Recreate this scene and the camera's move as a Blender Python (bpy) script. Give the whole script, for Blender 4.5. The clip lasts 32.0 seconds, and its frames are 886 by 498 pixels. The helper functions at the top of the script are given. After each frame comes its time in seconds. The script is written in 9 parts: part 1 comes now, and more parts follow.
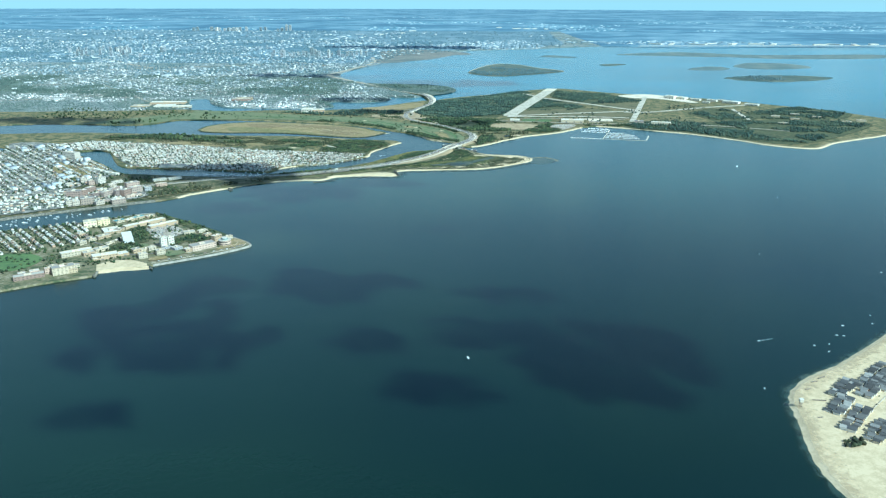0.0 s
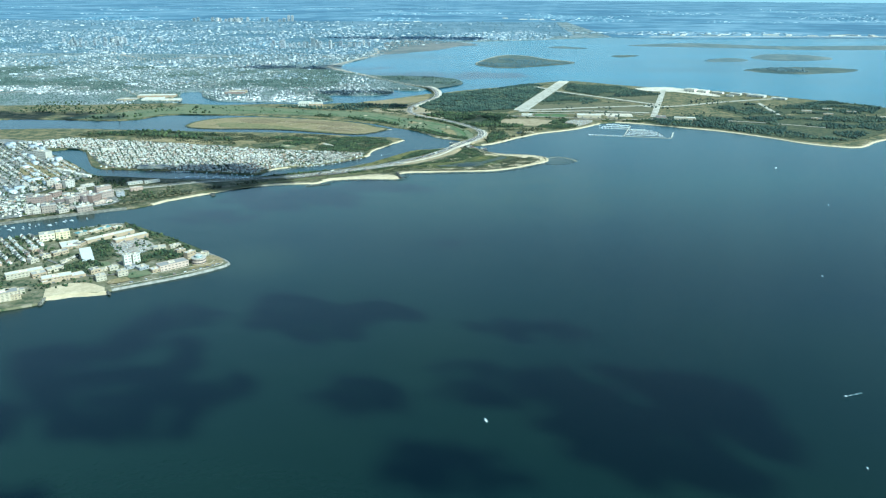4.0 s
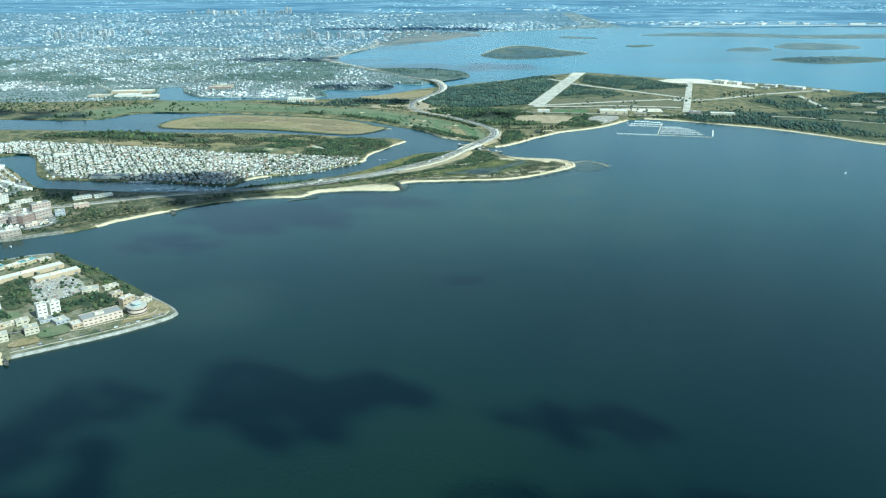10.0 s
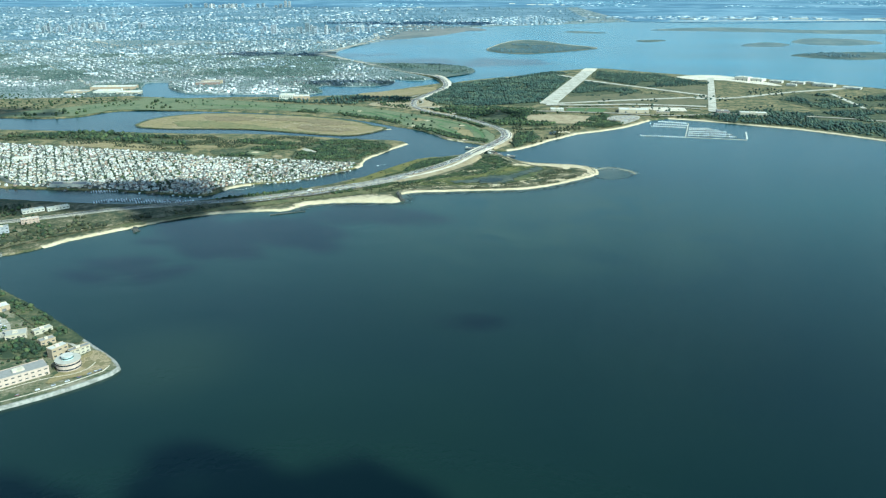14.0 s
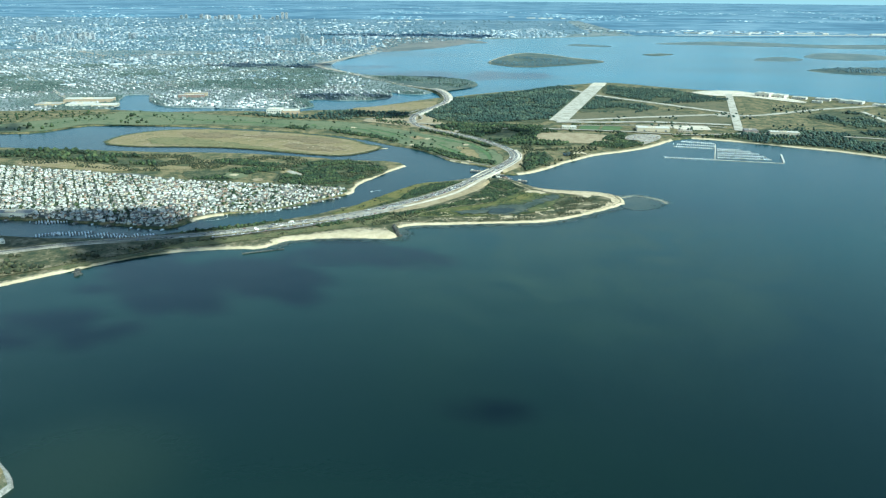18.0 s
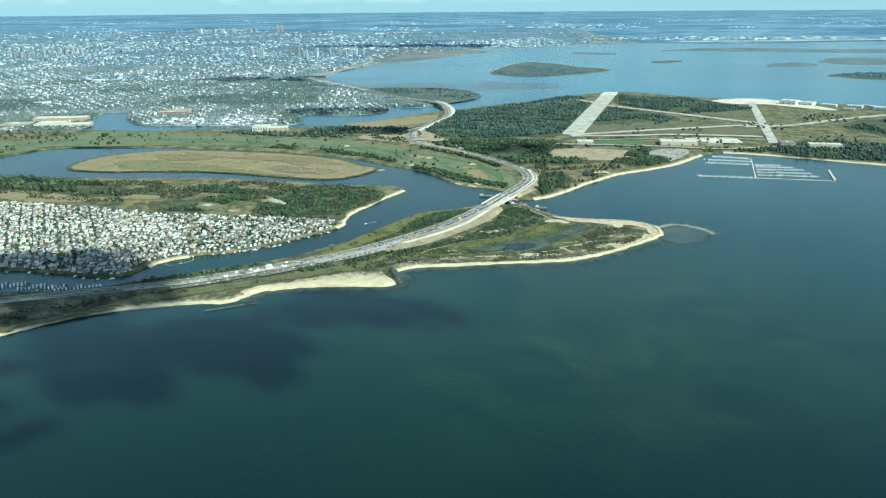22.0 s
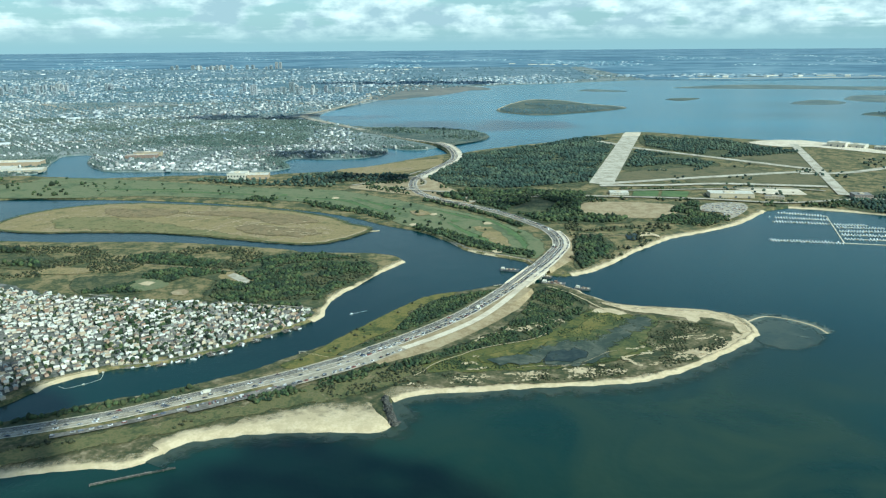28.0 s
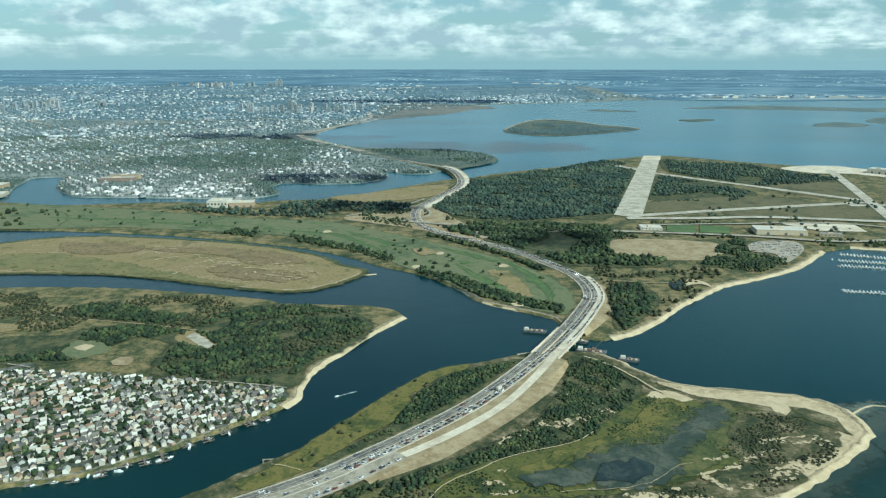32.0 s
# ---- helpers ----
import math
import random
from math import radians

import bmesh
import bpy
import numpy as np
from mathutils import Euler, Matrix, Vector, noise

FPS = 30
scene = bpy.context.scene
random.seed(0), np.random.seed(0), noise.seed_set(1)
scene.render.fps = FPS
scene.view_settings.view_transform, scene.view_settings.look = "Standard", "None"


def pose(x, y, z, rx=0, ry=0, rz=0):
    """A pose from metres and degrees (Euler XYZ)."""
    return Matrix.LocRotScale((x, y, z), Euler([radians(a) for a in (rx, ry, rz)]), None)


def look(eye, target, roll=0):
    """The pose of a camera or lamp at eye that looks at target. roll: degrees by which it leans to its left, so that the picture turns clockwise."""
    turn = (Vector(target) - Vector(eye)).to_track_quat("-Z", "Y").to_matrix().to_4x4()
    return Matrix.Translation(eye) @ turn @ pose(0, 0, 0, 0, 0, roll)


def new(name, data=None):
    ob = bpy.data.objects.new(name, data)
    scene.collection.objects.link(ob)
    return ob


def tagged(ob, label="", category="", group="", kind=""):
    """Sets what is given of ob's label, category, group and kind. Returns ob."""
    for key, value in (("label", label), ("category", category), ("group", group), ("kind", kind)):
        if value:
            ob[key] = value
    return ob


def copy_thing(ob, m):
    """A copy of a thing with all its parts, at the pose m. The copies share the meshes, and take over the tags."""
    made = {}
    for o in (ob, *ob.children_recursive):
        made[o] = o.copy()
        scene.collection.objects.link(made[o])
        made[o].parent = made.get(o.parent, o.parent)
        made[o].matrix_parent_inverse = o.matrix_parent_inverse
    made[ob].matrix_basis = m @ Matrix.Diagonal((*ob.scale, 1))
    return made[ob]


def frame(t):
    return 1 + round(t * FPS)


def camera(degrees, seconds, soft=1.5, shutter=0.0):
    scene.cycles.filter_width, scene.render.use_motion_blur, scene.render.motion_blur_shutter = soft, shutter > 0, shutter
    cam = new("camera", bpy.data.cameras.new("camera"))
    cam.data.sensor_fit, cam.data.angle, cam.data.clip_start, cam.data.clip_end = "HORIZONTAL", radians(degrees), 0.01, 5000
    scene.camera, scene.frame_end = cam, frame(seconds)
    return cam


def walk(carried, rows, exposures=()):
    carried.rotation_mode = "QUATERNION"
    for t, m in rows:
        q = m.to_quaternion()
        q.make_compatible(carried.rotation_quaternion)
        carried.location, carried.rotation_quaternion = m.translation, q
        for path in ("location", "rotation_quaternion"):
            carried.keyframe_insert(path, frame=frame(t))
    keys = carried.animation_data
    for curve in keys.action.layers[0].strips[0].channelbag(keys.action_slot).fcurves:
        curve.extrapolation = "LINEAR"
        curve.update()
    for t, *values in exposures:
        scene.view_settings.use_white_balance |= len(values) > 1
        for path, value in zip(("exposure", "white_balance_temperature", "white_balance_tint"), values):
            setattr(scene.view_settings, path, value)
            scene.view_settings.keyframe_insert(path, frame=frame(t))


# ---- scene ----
# One unit is ten metres: the land reaches fifty kilometres out and still lies within the lens's far limit.
import functools
from mathutils.geometry import tessellate_polygon as mathutils_tess

cam = camera(60.13, 32.0, 1.25)
FLIGHT = (  # seconds, eye, yaw to the left of +y, pitch, roll in degrees
    (0, 14.321, -222.770, 47.556, 0.272, -17.937, 0.219),
    (0.5, 14.214, -219.976, 47.324, 0.387, -17.949, 0.162),
    (1, 14.102, -217.186, 47.080, 0.482, -17.986, 0.128),
    (1.5, 13.985, -214.402, 46.825, 0.545, -18.037, 0.145),
    (2, 13.864, -211.622, 46.561, 0.577, -18.097, 0.181),
    (2.5, 13.739, -208.849, 46.288, 0.585, -18.187, 0.195),
    (3, 13.609, -206.082, 46.006, 0.583, -18.311, 0.205),
    (3.5, 13.475, -203.322, 45.718, 0.574, -18.431, 0.243),
    (5.5, 12.900, -192.344, 44.504, 0.699, -18.630, 0.134),
    (6, 12.747, -189.616, 44.190, 0.691, -18.567, 0.235),
    (6.5, 12.591, -186.893, 43.872, 0.683, -18.528, 0.267),
    (7, 12.432, -184.175, 43.552, 0.684, -18.566, 0.189),
    (7.5, 12.270, -181.462, 43.229, 0.696, -18.666, 0.043),
    (8, 12.106, -178.754, 42.905, 0.718, -18.765, -0.093),
    (8.5, 11.939, -176.051, 42.580, 0.744, -18.857, -0.180),
    (9, 11.770, -173.350, 42.255, 0.764, -18.926, -0.188),
    (9.5, 11.599, -170.653, 41.929, 0.778, -18.973, -0.147),
    (10, 11.426, -167.959, 41.604, 0.796, -19.019, -0.133),
    (10.5, 11.252, -165.266, 41.280, 0.813, -19.033, -0.121),
    (11, 11.076, -162.575, 40.957, 0.818, -19.023, -0.078),
    (11.5, 10.900, -159.885, 40.636, 0.815, -19.037, -0.043),
    (12, 10.722, -157.194, 40.317, 0.798, -19.102, -0.011),
    (12.5, 10.544, -154.504, 40.000, 0.768, -19.203, 0.058),
    (13, 10.366, -151.812, 39.686, 0.755, -19.300, 0.116),
    (13.5, 10.187, -149.118, 39.375, 0.779, -19.346, 0.093),
    (14, 10.009, -146.423, 39.068, 0.852, -19.310, 0.009),
    (14.5, 9.831, -143.724, 38.763, 0.962, -19.216, -0.096),
    (16.5, 9.123, -132.892, 37.588, 0.974, -18.667, 0.075),
    (17, 8.949, -130.172, 37.305, 0.841, -18.607, 0.341),
    (17.5, 8.775, -127.446, 37.027, 0.722, -18.504, 0.481),
    (18, 8.603, -124.715, 36.754, 0.617, -18.362, 0.413),
    (18.5, 8.432, -121.978, 36.486, 0.551, -18.227, 0.161),
    (19, 8.263, -119.235, 36.224, 0.531, -18.110, -0.151),
    (19.5, 8.095, -116.485, 35.967, 0.533, -17.984, -0.375),
    (20, 7.928, -113.729, 35.715, 0.537, -17.869, -0.461),
    (20.5, 7.764, -110.968, 35.469, 0.548, -17.817, -0.474),
    (21, 7.600, -108.200, 35.229, 0.576, -17.800, -0.471),
    (21.5, 7.438, -105.427, 34.994, 0.619, -17.730, -0.461),
    (22, 7.278, -102.648, 34.766, 0.656, -17.587, -0.441),
    (22.5, 7.119, -99.864, 34.543, 0.664, -17.406, -0.410),
    (23, 6.961, -97.076, 34.325, 0.650, -17.208, -0.403),
    (23.5, 6.804, -94.284, 34.114, 0.626, -16.980, -0.454),
    (24, 6.648, -91.490, 33.908, 0.609, -16.717, -0.508),
    (24.5, 6.493, -88.693, 33.709, 0.612, -16.455, -0.496),
    (25, 6.338, -85.895, 33.515, 0.611, -16.208, -0.448),
    (25.5, 6.183, -83.098, 33.327, 0.588, -15.973, -0.410),
    (27.5, 5.560, -71.939, 32.632, 0.574, -15.144, -0.383),
    (28, 5.401, -69.166, 32.473, 0.637, -14.916, -0.396),
    (28.5, 5.240, -66.402, 32.319, 0.675, -14.732, -0.426),
    (29, 5.076, -63.651, 32.171, 0.701, -14.583, -0.462),
    (29.5, 4.909, -60.915, 32.028, 0.706, -14.450, -0.490),
    (30, 4.738, -58.197, 31.890, 0.678, -14.305, -0.462),
    (30.5, 4.563, -55.499, 31.758, 0.641, -14.110, -0.341),
    (31, 4.382, -52.824, 31.630, 0.635, -13.902, -0.178),
    (31.5, 4.195, -50.175, 31.508, 0.653, -13.720, -0.050),
    (32, 4.001, -47.556, 31.391, 0.673, -13.565, 0.018),
)
EXPOSURES = ((0, 0.62, 4650, -15), (14, 0.62, 4870, -15), (24, 0.45, 5100, -14), (28, 0.25, 5180, -14), (29.2, 0.14, 5200, -13), (32, 0.06, 5250, -13))


def flight_pose(x, y, z, yaw, pitch, roll):
    a, b = radians(yaw), radians(pitch)
    ahead = Vector((-math.sin(a) * math.cos(b), math.cos(a) * math.cos(b), math.sin(b)))
    eye = Vector((x, y, z))
    return look(eye, eye + ahead * 10, roll)


walk(cam, [(r[0], flight_pose(*r[1:])) for r in FLIGHT], EXPOSURES)

# ---------------------------------------------------------------- light
SUN_EL, SUN_AZ = 40.0, 130.0     # elevation; compass turn from +y towards +x
sun_way = Vector((math.sin(radians(SUN_AZ)) * math.cos(radians(SUN_EL)), math.cos(radians(SUN_AZ)) * math.cos(radians(SUN_EL)), math.sin(radians(SUN_EL))))
sun = new("sun", bpy.data.lights.new("sun", "SUN"))
sun.data.energy, sun.data.angle, sun.data.color = 4.7, radians(0.6), (1.0, 0.91, 0.77)
sun.matrix_world = look(sun_way * 400, (0, 0, 0))

world = bpy.data.worlds.new("sky")
scene.world = world
world.use_nodes = True
wt = world.node_tree
wt.nodes.clear()


def wn(kind, **kw):
    n = wt.nodes.new(kind)
    for k, v in kw.items():
        n.inputs[k].default_value = v
    return n


sky = wt.nodes.new("ShaderNodeTexSky")
sky.sky_type, sky.sun_disc = "NISHITA", False
sky.sun_elevation, sky.sun_rotation = radians(SUN_EL), radians(SUN_AZ)
sky.air_density, sky.dust_density, sky.ozone_density = 1.0, 0.6, 1.5
coord = wt.nodes.new("ShaderNodeTexCoord")
sep = wt.nodes.new("ShaderNodeSeparateXYZ")
wt.links.new(coord.outputs["Generated"], sep.inputs[0])
# the cloud deck: one flat layer seen in perspective
zz = wn("ShaderNodeMath"); zz.operation = "MAXIMUM"; zz.inputs[1].default_value = 0.0
wt.links.new(sep.outputs["Z"], zz.inputs[0])
zp = wn("ShaderNodeMath"); zp.operation = "ADD"; zp.inputs[1].default_value = 0.022
wt.links.new(zz.outputs[0], zp.inputs[0])
flat = wt.nodes.new("ShaderNodeCombineXYZ")
for axis in "XY":
    d = wn("ShaderNodeMath"); d.operation = "DIVIDE"
    wt.links.new(sep.outputs[axis], d.inputs[0]); wt.links.new(zp.outputs[0], d.inputs[1])
    wt.links.new(d.outputs[0], flat.inputs[axis])


def cloud_noise(scale, detail, offset):
    mp = wt.nodes.new("ShaderNodeMapping")
    mp.inputs["Location"].default_value = offset
    wt.links.new(flat.outputs[0], mp.inputs["Vector"])
    n = wn("ShaderNodeTexNoise", Scale=scale, Detail=detail, Roughness=0.58)
    wt.links.new(mp.outputs[0], n.inputs["Vector"])
    return n


def puff_noise(scale, squash, detail, offset):
    mp = wt.nodes.new("ShaderNodeMapping")
    mp.inputs["Location"].default_value, mp.inputs["Scale"].default_value = offset, (1, 1, squash)
    wt.links.new(coord.outputs["Generated"], mp.inputs["Vector"])
    n = wn("ShaderNodeTexNoise", Scale=scale, Detail=detail, Roughness=0.55)
    wt.links.new(mp.outputs[0], n.inputs["Vector"])
    return n


n1, n2 = cloud_noise(0.13, 5.0, (3.1, 1.7, 0)), puff_noise(17.0, 2.0, 9.0, (2.0, 0.4, 1.0))
n3 = puff_noise(24.0, 2.2, 9.0, (5.0, 2.4, 3.0))
both = wn("ShaderNodeMath"); both.operation = "ADD"
wt.links.new(n1.outputs["Fac"], both.inputs[0]); wt.links.new(n2.outputs["Fac"], both.inputs[1])
cover = wt.nodes.new("ShaderNodeValToRGB")
cover.color_ramp.elements[0].position, cover.color_ramp.elements[1].position = 0.82, 0.97
half = wn("ShaderNodeMath"); half.operation = "MULTIPLY"; half.inputs[1].default_value = 0.95
wt.links.new(both.outputs[0], half.inputs[0])
wt.links.new(half.outputs[0], cover.inputs[0])
shade = wt.nodes.new("ShaderNodeValToRGB")
shade.color_ramp.elements[0].position, shade.color_ramp.elements[0].color = 0.40, (5.4, 6.2, 6.5, 1)
shade.color_ramp.elements[1].position, shade.color_ramp.elements[1].color = 0.64, (11.2, 11.2, 10.4, 1)
wt.links.new(n3.outputs["Fac"], shade.inputs[0])
# the deck thins out into the bright air over the horizon
rise = wn("ShaderNodeMapRange"); rise.inputs[1].default_value, rise.inputs[2].default_value = 0.003, 0.026
rise.inputs[3].default_value, rise.inputs[4].default_value = 0.0, 0.92
wt.links.new(sep.outputs["Z"], rise.inputs[0])
# overhead the clouds are scattered and the sky is clear blue between them
clear = wn("ShaderNodeMapRange"); clear.inputs[1].default_value, clear.inputs[2].default_value = 0.15, 0.38
clear.inputs[3].default_value, clear.inputs[4].default_value = 1.0, 0.22
wt.links.new(sep.outputs["Z"], clear.inputs[0])
thin_out = wn("ShaderNodeMath"); thin_out.operation = "MULTIPLY"
wt.links.new(rise.outputs[0], thin_out.inputs[0]); wt.links.new(clear.outputs[0], thin_out.inputs[1])
amount = wn("ShaderNodeMath"); amount.operation = "MULTIPLY"
wt.links.new(cover.outputs[0], amount.inputs[0]); wt.links.new(thin_out.outputs[0], amount.inputs[1])
mix = wt.nodes.new("ShaderNodeMix"); mix.data_type = "RGBA"
wt.links.new(amount.outputs[0], mix.inputs[0])
wt.links.new(sky.outputs[0], mix.inputs[6]); wt.links.new(shade.outputs[0], mix.inputs[7])
# milky air low over the horizon
low = wn("ShaderNodeMapRange"); low.inputs[1].default_value, low.inputs[2].default_value = -0.02, 0.13
low.inputs[3].default_value, low.inputs[4].default_value = 0.9, 0.0
wt.links.new(sep.outputs["Z"], low.inputs[0])
airy = wt.nodes.new("ShaderNodeMix"); airy.data_type = "RGBA"
airy.inputs[7].default_value = (4.2, 6.0, 6.6, 1)
wt.links.new(low.outputs[0], airy.inputs[0]); wt.links.new(sky.outputs[0], airy.inputs[6])
wt.links.new(airy.outputs[2], mix.inputs[6])
bg = wn("ShaderNodeBackground", Strength=0.085)
out = wt.nodes.new("ShaderNodeOutputWorld")
wt.links.new(mix.outputs[2], bg.inputs[0]); wt.links.new(bg.outputs[0], out.inputs[0])


# ---------------------------------------------------------------- materials
def material(name, colours, scale=1.0, fine=12.0, rough=0.9, bump=0.0, metal=0.0, vary=0.0, fade=0.0, spread=(0.435, 0.565)):
    """Colours run along coarse noise and are broken up by fine noise. vary: random value per object or island.
    fade: how raggedly the surface ends towards the far edge of its strip (by its UV)."""
    m = bpy.data.materials.new(name)
    m.use_nodes = True
    t = m.node_tree
    b = t.nodes["Principled BSDF"]
    b.inputs["Roughness"].default_value, b.inputs["Metallic"].default_value = rough, metal
    c = t.nodes.new("ShaderNodeTexCoord")
    a = t.nodes.new("ShaderNodeTexNoise")
    a.inputs["Scale"].default_value, a.inputs["Detail"].default_value, a.inputs["Roughness"].default_value = scale, 5, 0.6
    f = t.nodes.new("ShaderNodeTexNoise")
    f.inputs["Scale"].default_value, f.inputs["Detail"].default_value = fine, 3
    t.links.new(c.outputs["Object"], a.inputs["Vector"])
    t.links.new(c.outputs["Object"], f.inputs["Vector"])
    mid = t.nodes.new("ShaderNodeTexNoise")
    mid.inputs["Scale"].default_value, mid.inputs["Detail"].default_value = math.sqrt(scale * fine), 4
    t.links.new(c.outputs["Object"], mid.inputs["Vector"])
    total = None
    for n, weight in ((a, 0.5), (mid, 0.32), (f, 0.26)):
        w = t.nodes.new("ShaderNodeMath")
        w.operation = "MULTIPLY_ADD"
        w.inputs[1].default_value = weight
        t.links.new(n.outputs["Fac"], w.inputs[0])
        if total:
            t.links.new(total.outputs[0], w.inputs[2])
        else:
            w.inputs[2].default_value = -0.04
        total = w
    blend = total
    r = t.nodes.new("ShaderNodeValToRGB")
    e = r.color_ramp.elements
    while len(e) < len(colours):
        e.new(0.5)
    for i, col in enumerate(colours):
        e[i].position = spread[0] + (spread[1] - spread[0]) * i / max(1, len(colours) - 1)
        e[i].color = (*col, 1)
    t.links.new(blend.outputs[0], r.inputs[0])
    colour = r.outputs[0]
    if vary:
        h = t.nodes.new("ShaderNodeHueSaturation")
        g = t.nodes.new("ShaderNodeNewGeometry")
        o = t.nodes.new("ShaderNodeObjectInfo")
        s = t.nodes.new("ShaderNodeMath"); s.operation = "ADD"
        t.links.new(g.outputs["Random Per Island"], s.inputs[0]); t.links.new(o.outputs["Random"], s.inputs[1])
        fr = t.nodes.new("ShaderNodeMath"); fr.operation = "FRACT"
        t.links.new(s.outputs[0], fr.inputs[0])
        mr = t.nodes.new("ShaderNodeMapRange")
        mr.inputs[3].default_value, mr.inputs[4].default_value = 1 - vary, 1 + vary
        t.links.new(fr.outputs[0], mr.inputs[0]); t.links.new(mr.outputs[0], h.inputs["Value"])
        t.links.new(colour, h.inputs["Color"])
        colour = h.outputs[0]
    t.links.new(colour, b.inputs["Base Color"])
    if bump:
        k = t.nodes.new("ShaderNodeBump")
        k.inputs["Strength"].default_value, k.inputs["Distance"].default_value = 0.6, bump
        t.links.new(f.outputs["Fac"], k.inputs["Height"]); t.links.new(k.outputs[0], b.inputs["Normal"])
    if fade:
        uv = t.nodes.new("ShaderNodeUVMap")
        sp = t.nodes.new("ShaderNodeSeparateXYZ")
        t.links.new(uv.outputs[0], sp.inputs[0])
        w = t.nodes.new("ShaderNodeMath"); w.operation = "MULTIPLY_ADD"; w.inputs[1].default_value = fade
        sub = t.nodes.new("ShaderNodeMath"); sub.operation = "SUBTRACT"; sub.inputs[1].default_value = 0.5
        t.links.new(mid.outputs["Fac"], sub.inputs[0])
        t.links.new(sub.outputs[0], w.inputs[0]); t.links.new(sp.outputs["Y"], w.inputs[2])
        al = t.nodes.new("ShaderNodeMapRange"); al.inputs[1].default_value, al.inputs[2].default_value = 0.55, 0.95
        al.inputs[3].default_value, al.inputs[4].default_value = 1.0, 0.0
        t.links.new(w.outputs[0], al.inputs[0]); t.links.new(al.outputs[0], b.inputs["Alpha"])
    return m


def several(name, colours, rough=0.8, metal=0.0, grain=0.12):
    """One of the colours for each island or object, with a little grain."""
    m = bpy.data.materials.new(name)
    m.use_nodes = True
    t = m.node_tree
    b = t.nodes["Principled BSDF"]
    b.inputs["Roughness"].default_value, b.inputs["Metallic"].default_value = rough, metal
    g, o = t.nodes.new("ShaderNodeNewGeometry"), t.nodes.new("ShaderNodeObjectInfo")
    s = t.nodes.new("ShaderNodeMath"); s.operation = "ADD"
    t.links.new(g.outputs["Random Per Island"], s.inputs[0]); t.links.new(o.outputs["Random"], s.inputs[1])
    fr = t.nodes.new("ShaderNodeMath"); fr.operation = "FRACT"
    t.links.new(s.outputs[0], fr.inputs[0])
    r = t.nodes.new("ShaderNodeValToRGB")
    r.color_ramp.interpolation = "CONSTANT"
    e = r.color_ramp.elements
    while len(e) < len(colours):
        e.new(0.5)
    for i, col in enumerate(colours):
        e[i].position, e[i].color = i / len(colours), (*col, 1)
    t.links.new(fr.outputs[0], r.inputs[0])
    c, n = t.nodes.new("ShaderNodeTexCoord"), t.nodes.new("ShaderNodeTexNoise")
    n.inputs["Scale"].default_value, n.inputs["Detail"].default_value = 3.0, 4
    t.links.new(c.outputs["Object"], n.inputs["Vector"])
    h, mr = t.nodes.new("ShaderNodeHueSaturation"), t.nodes.new("ShaderNodeMapRange")
    mr.inputs[3].default_value, mr.inputs[4].default_value = 1 - grain * 2, 1 + grain * 2
    t.links.new(n.outputs["Fac"], mr.inputs[0]); t.links.new(mr.outputs[0], h.inputs["Value"])
    t.links.new(r.outputs[0], h.inputs["Color"]); t.links.new(h.outputs[0], b.inputs["Base Color"])
    return m


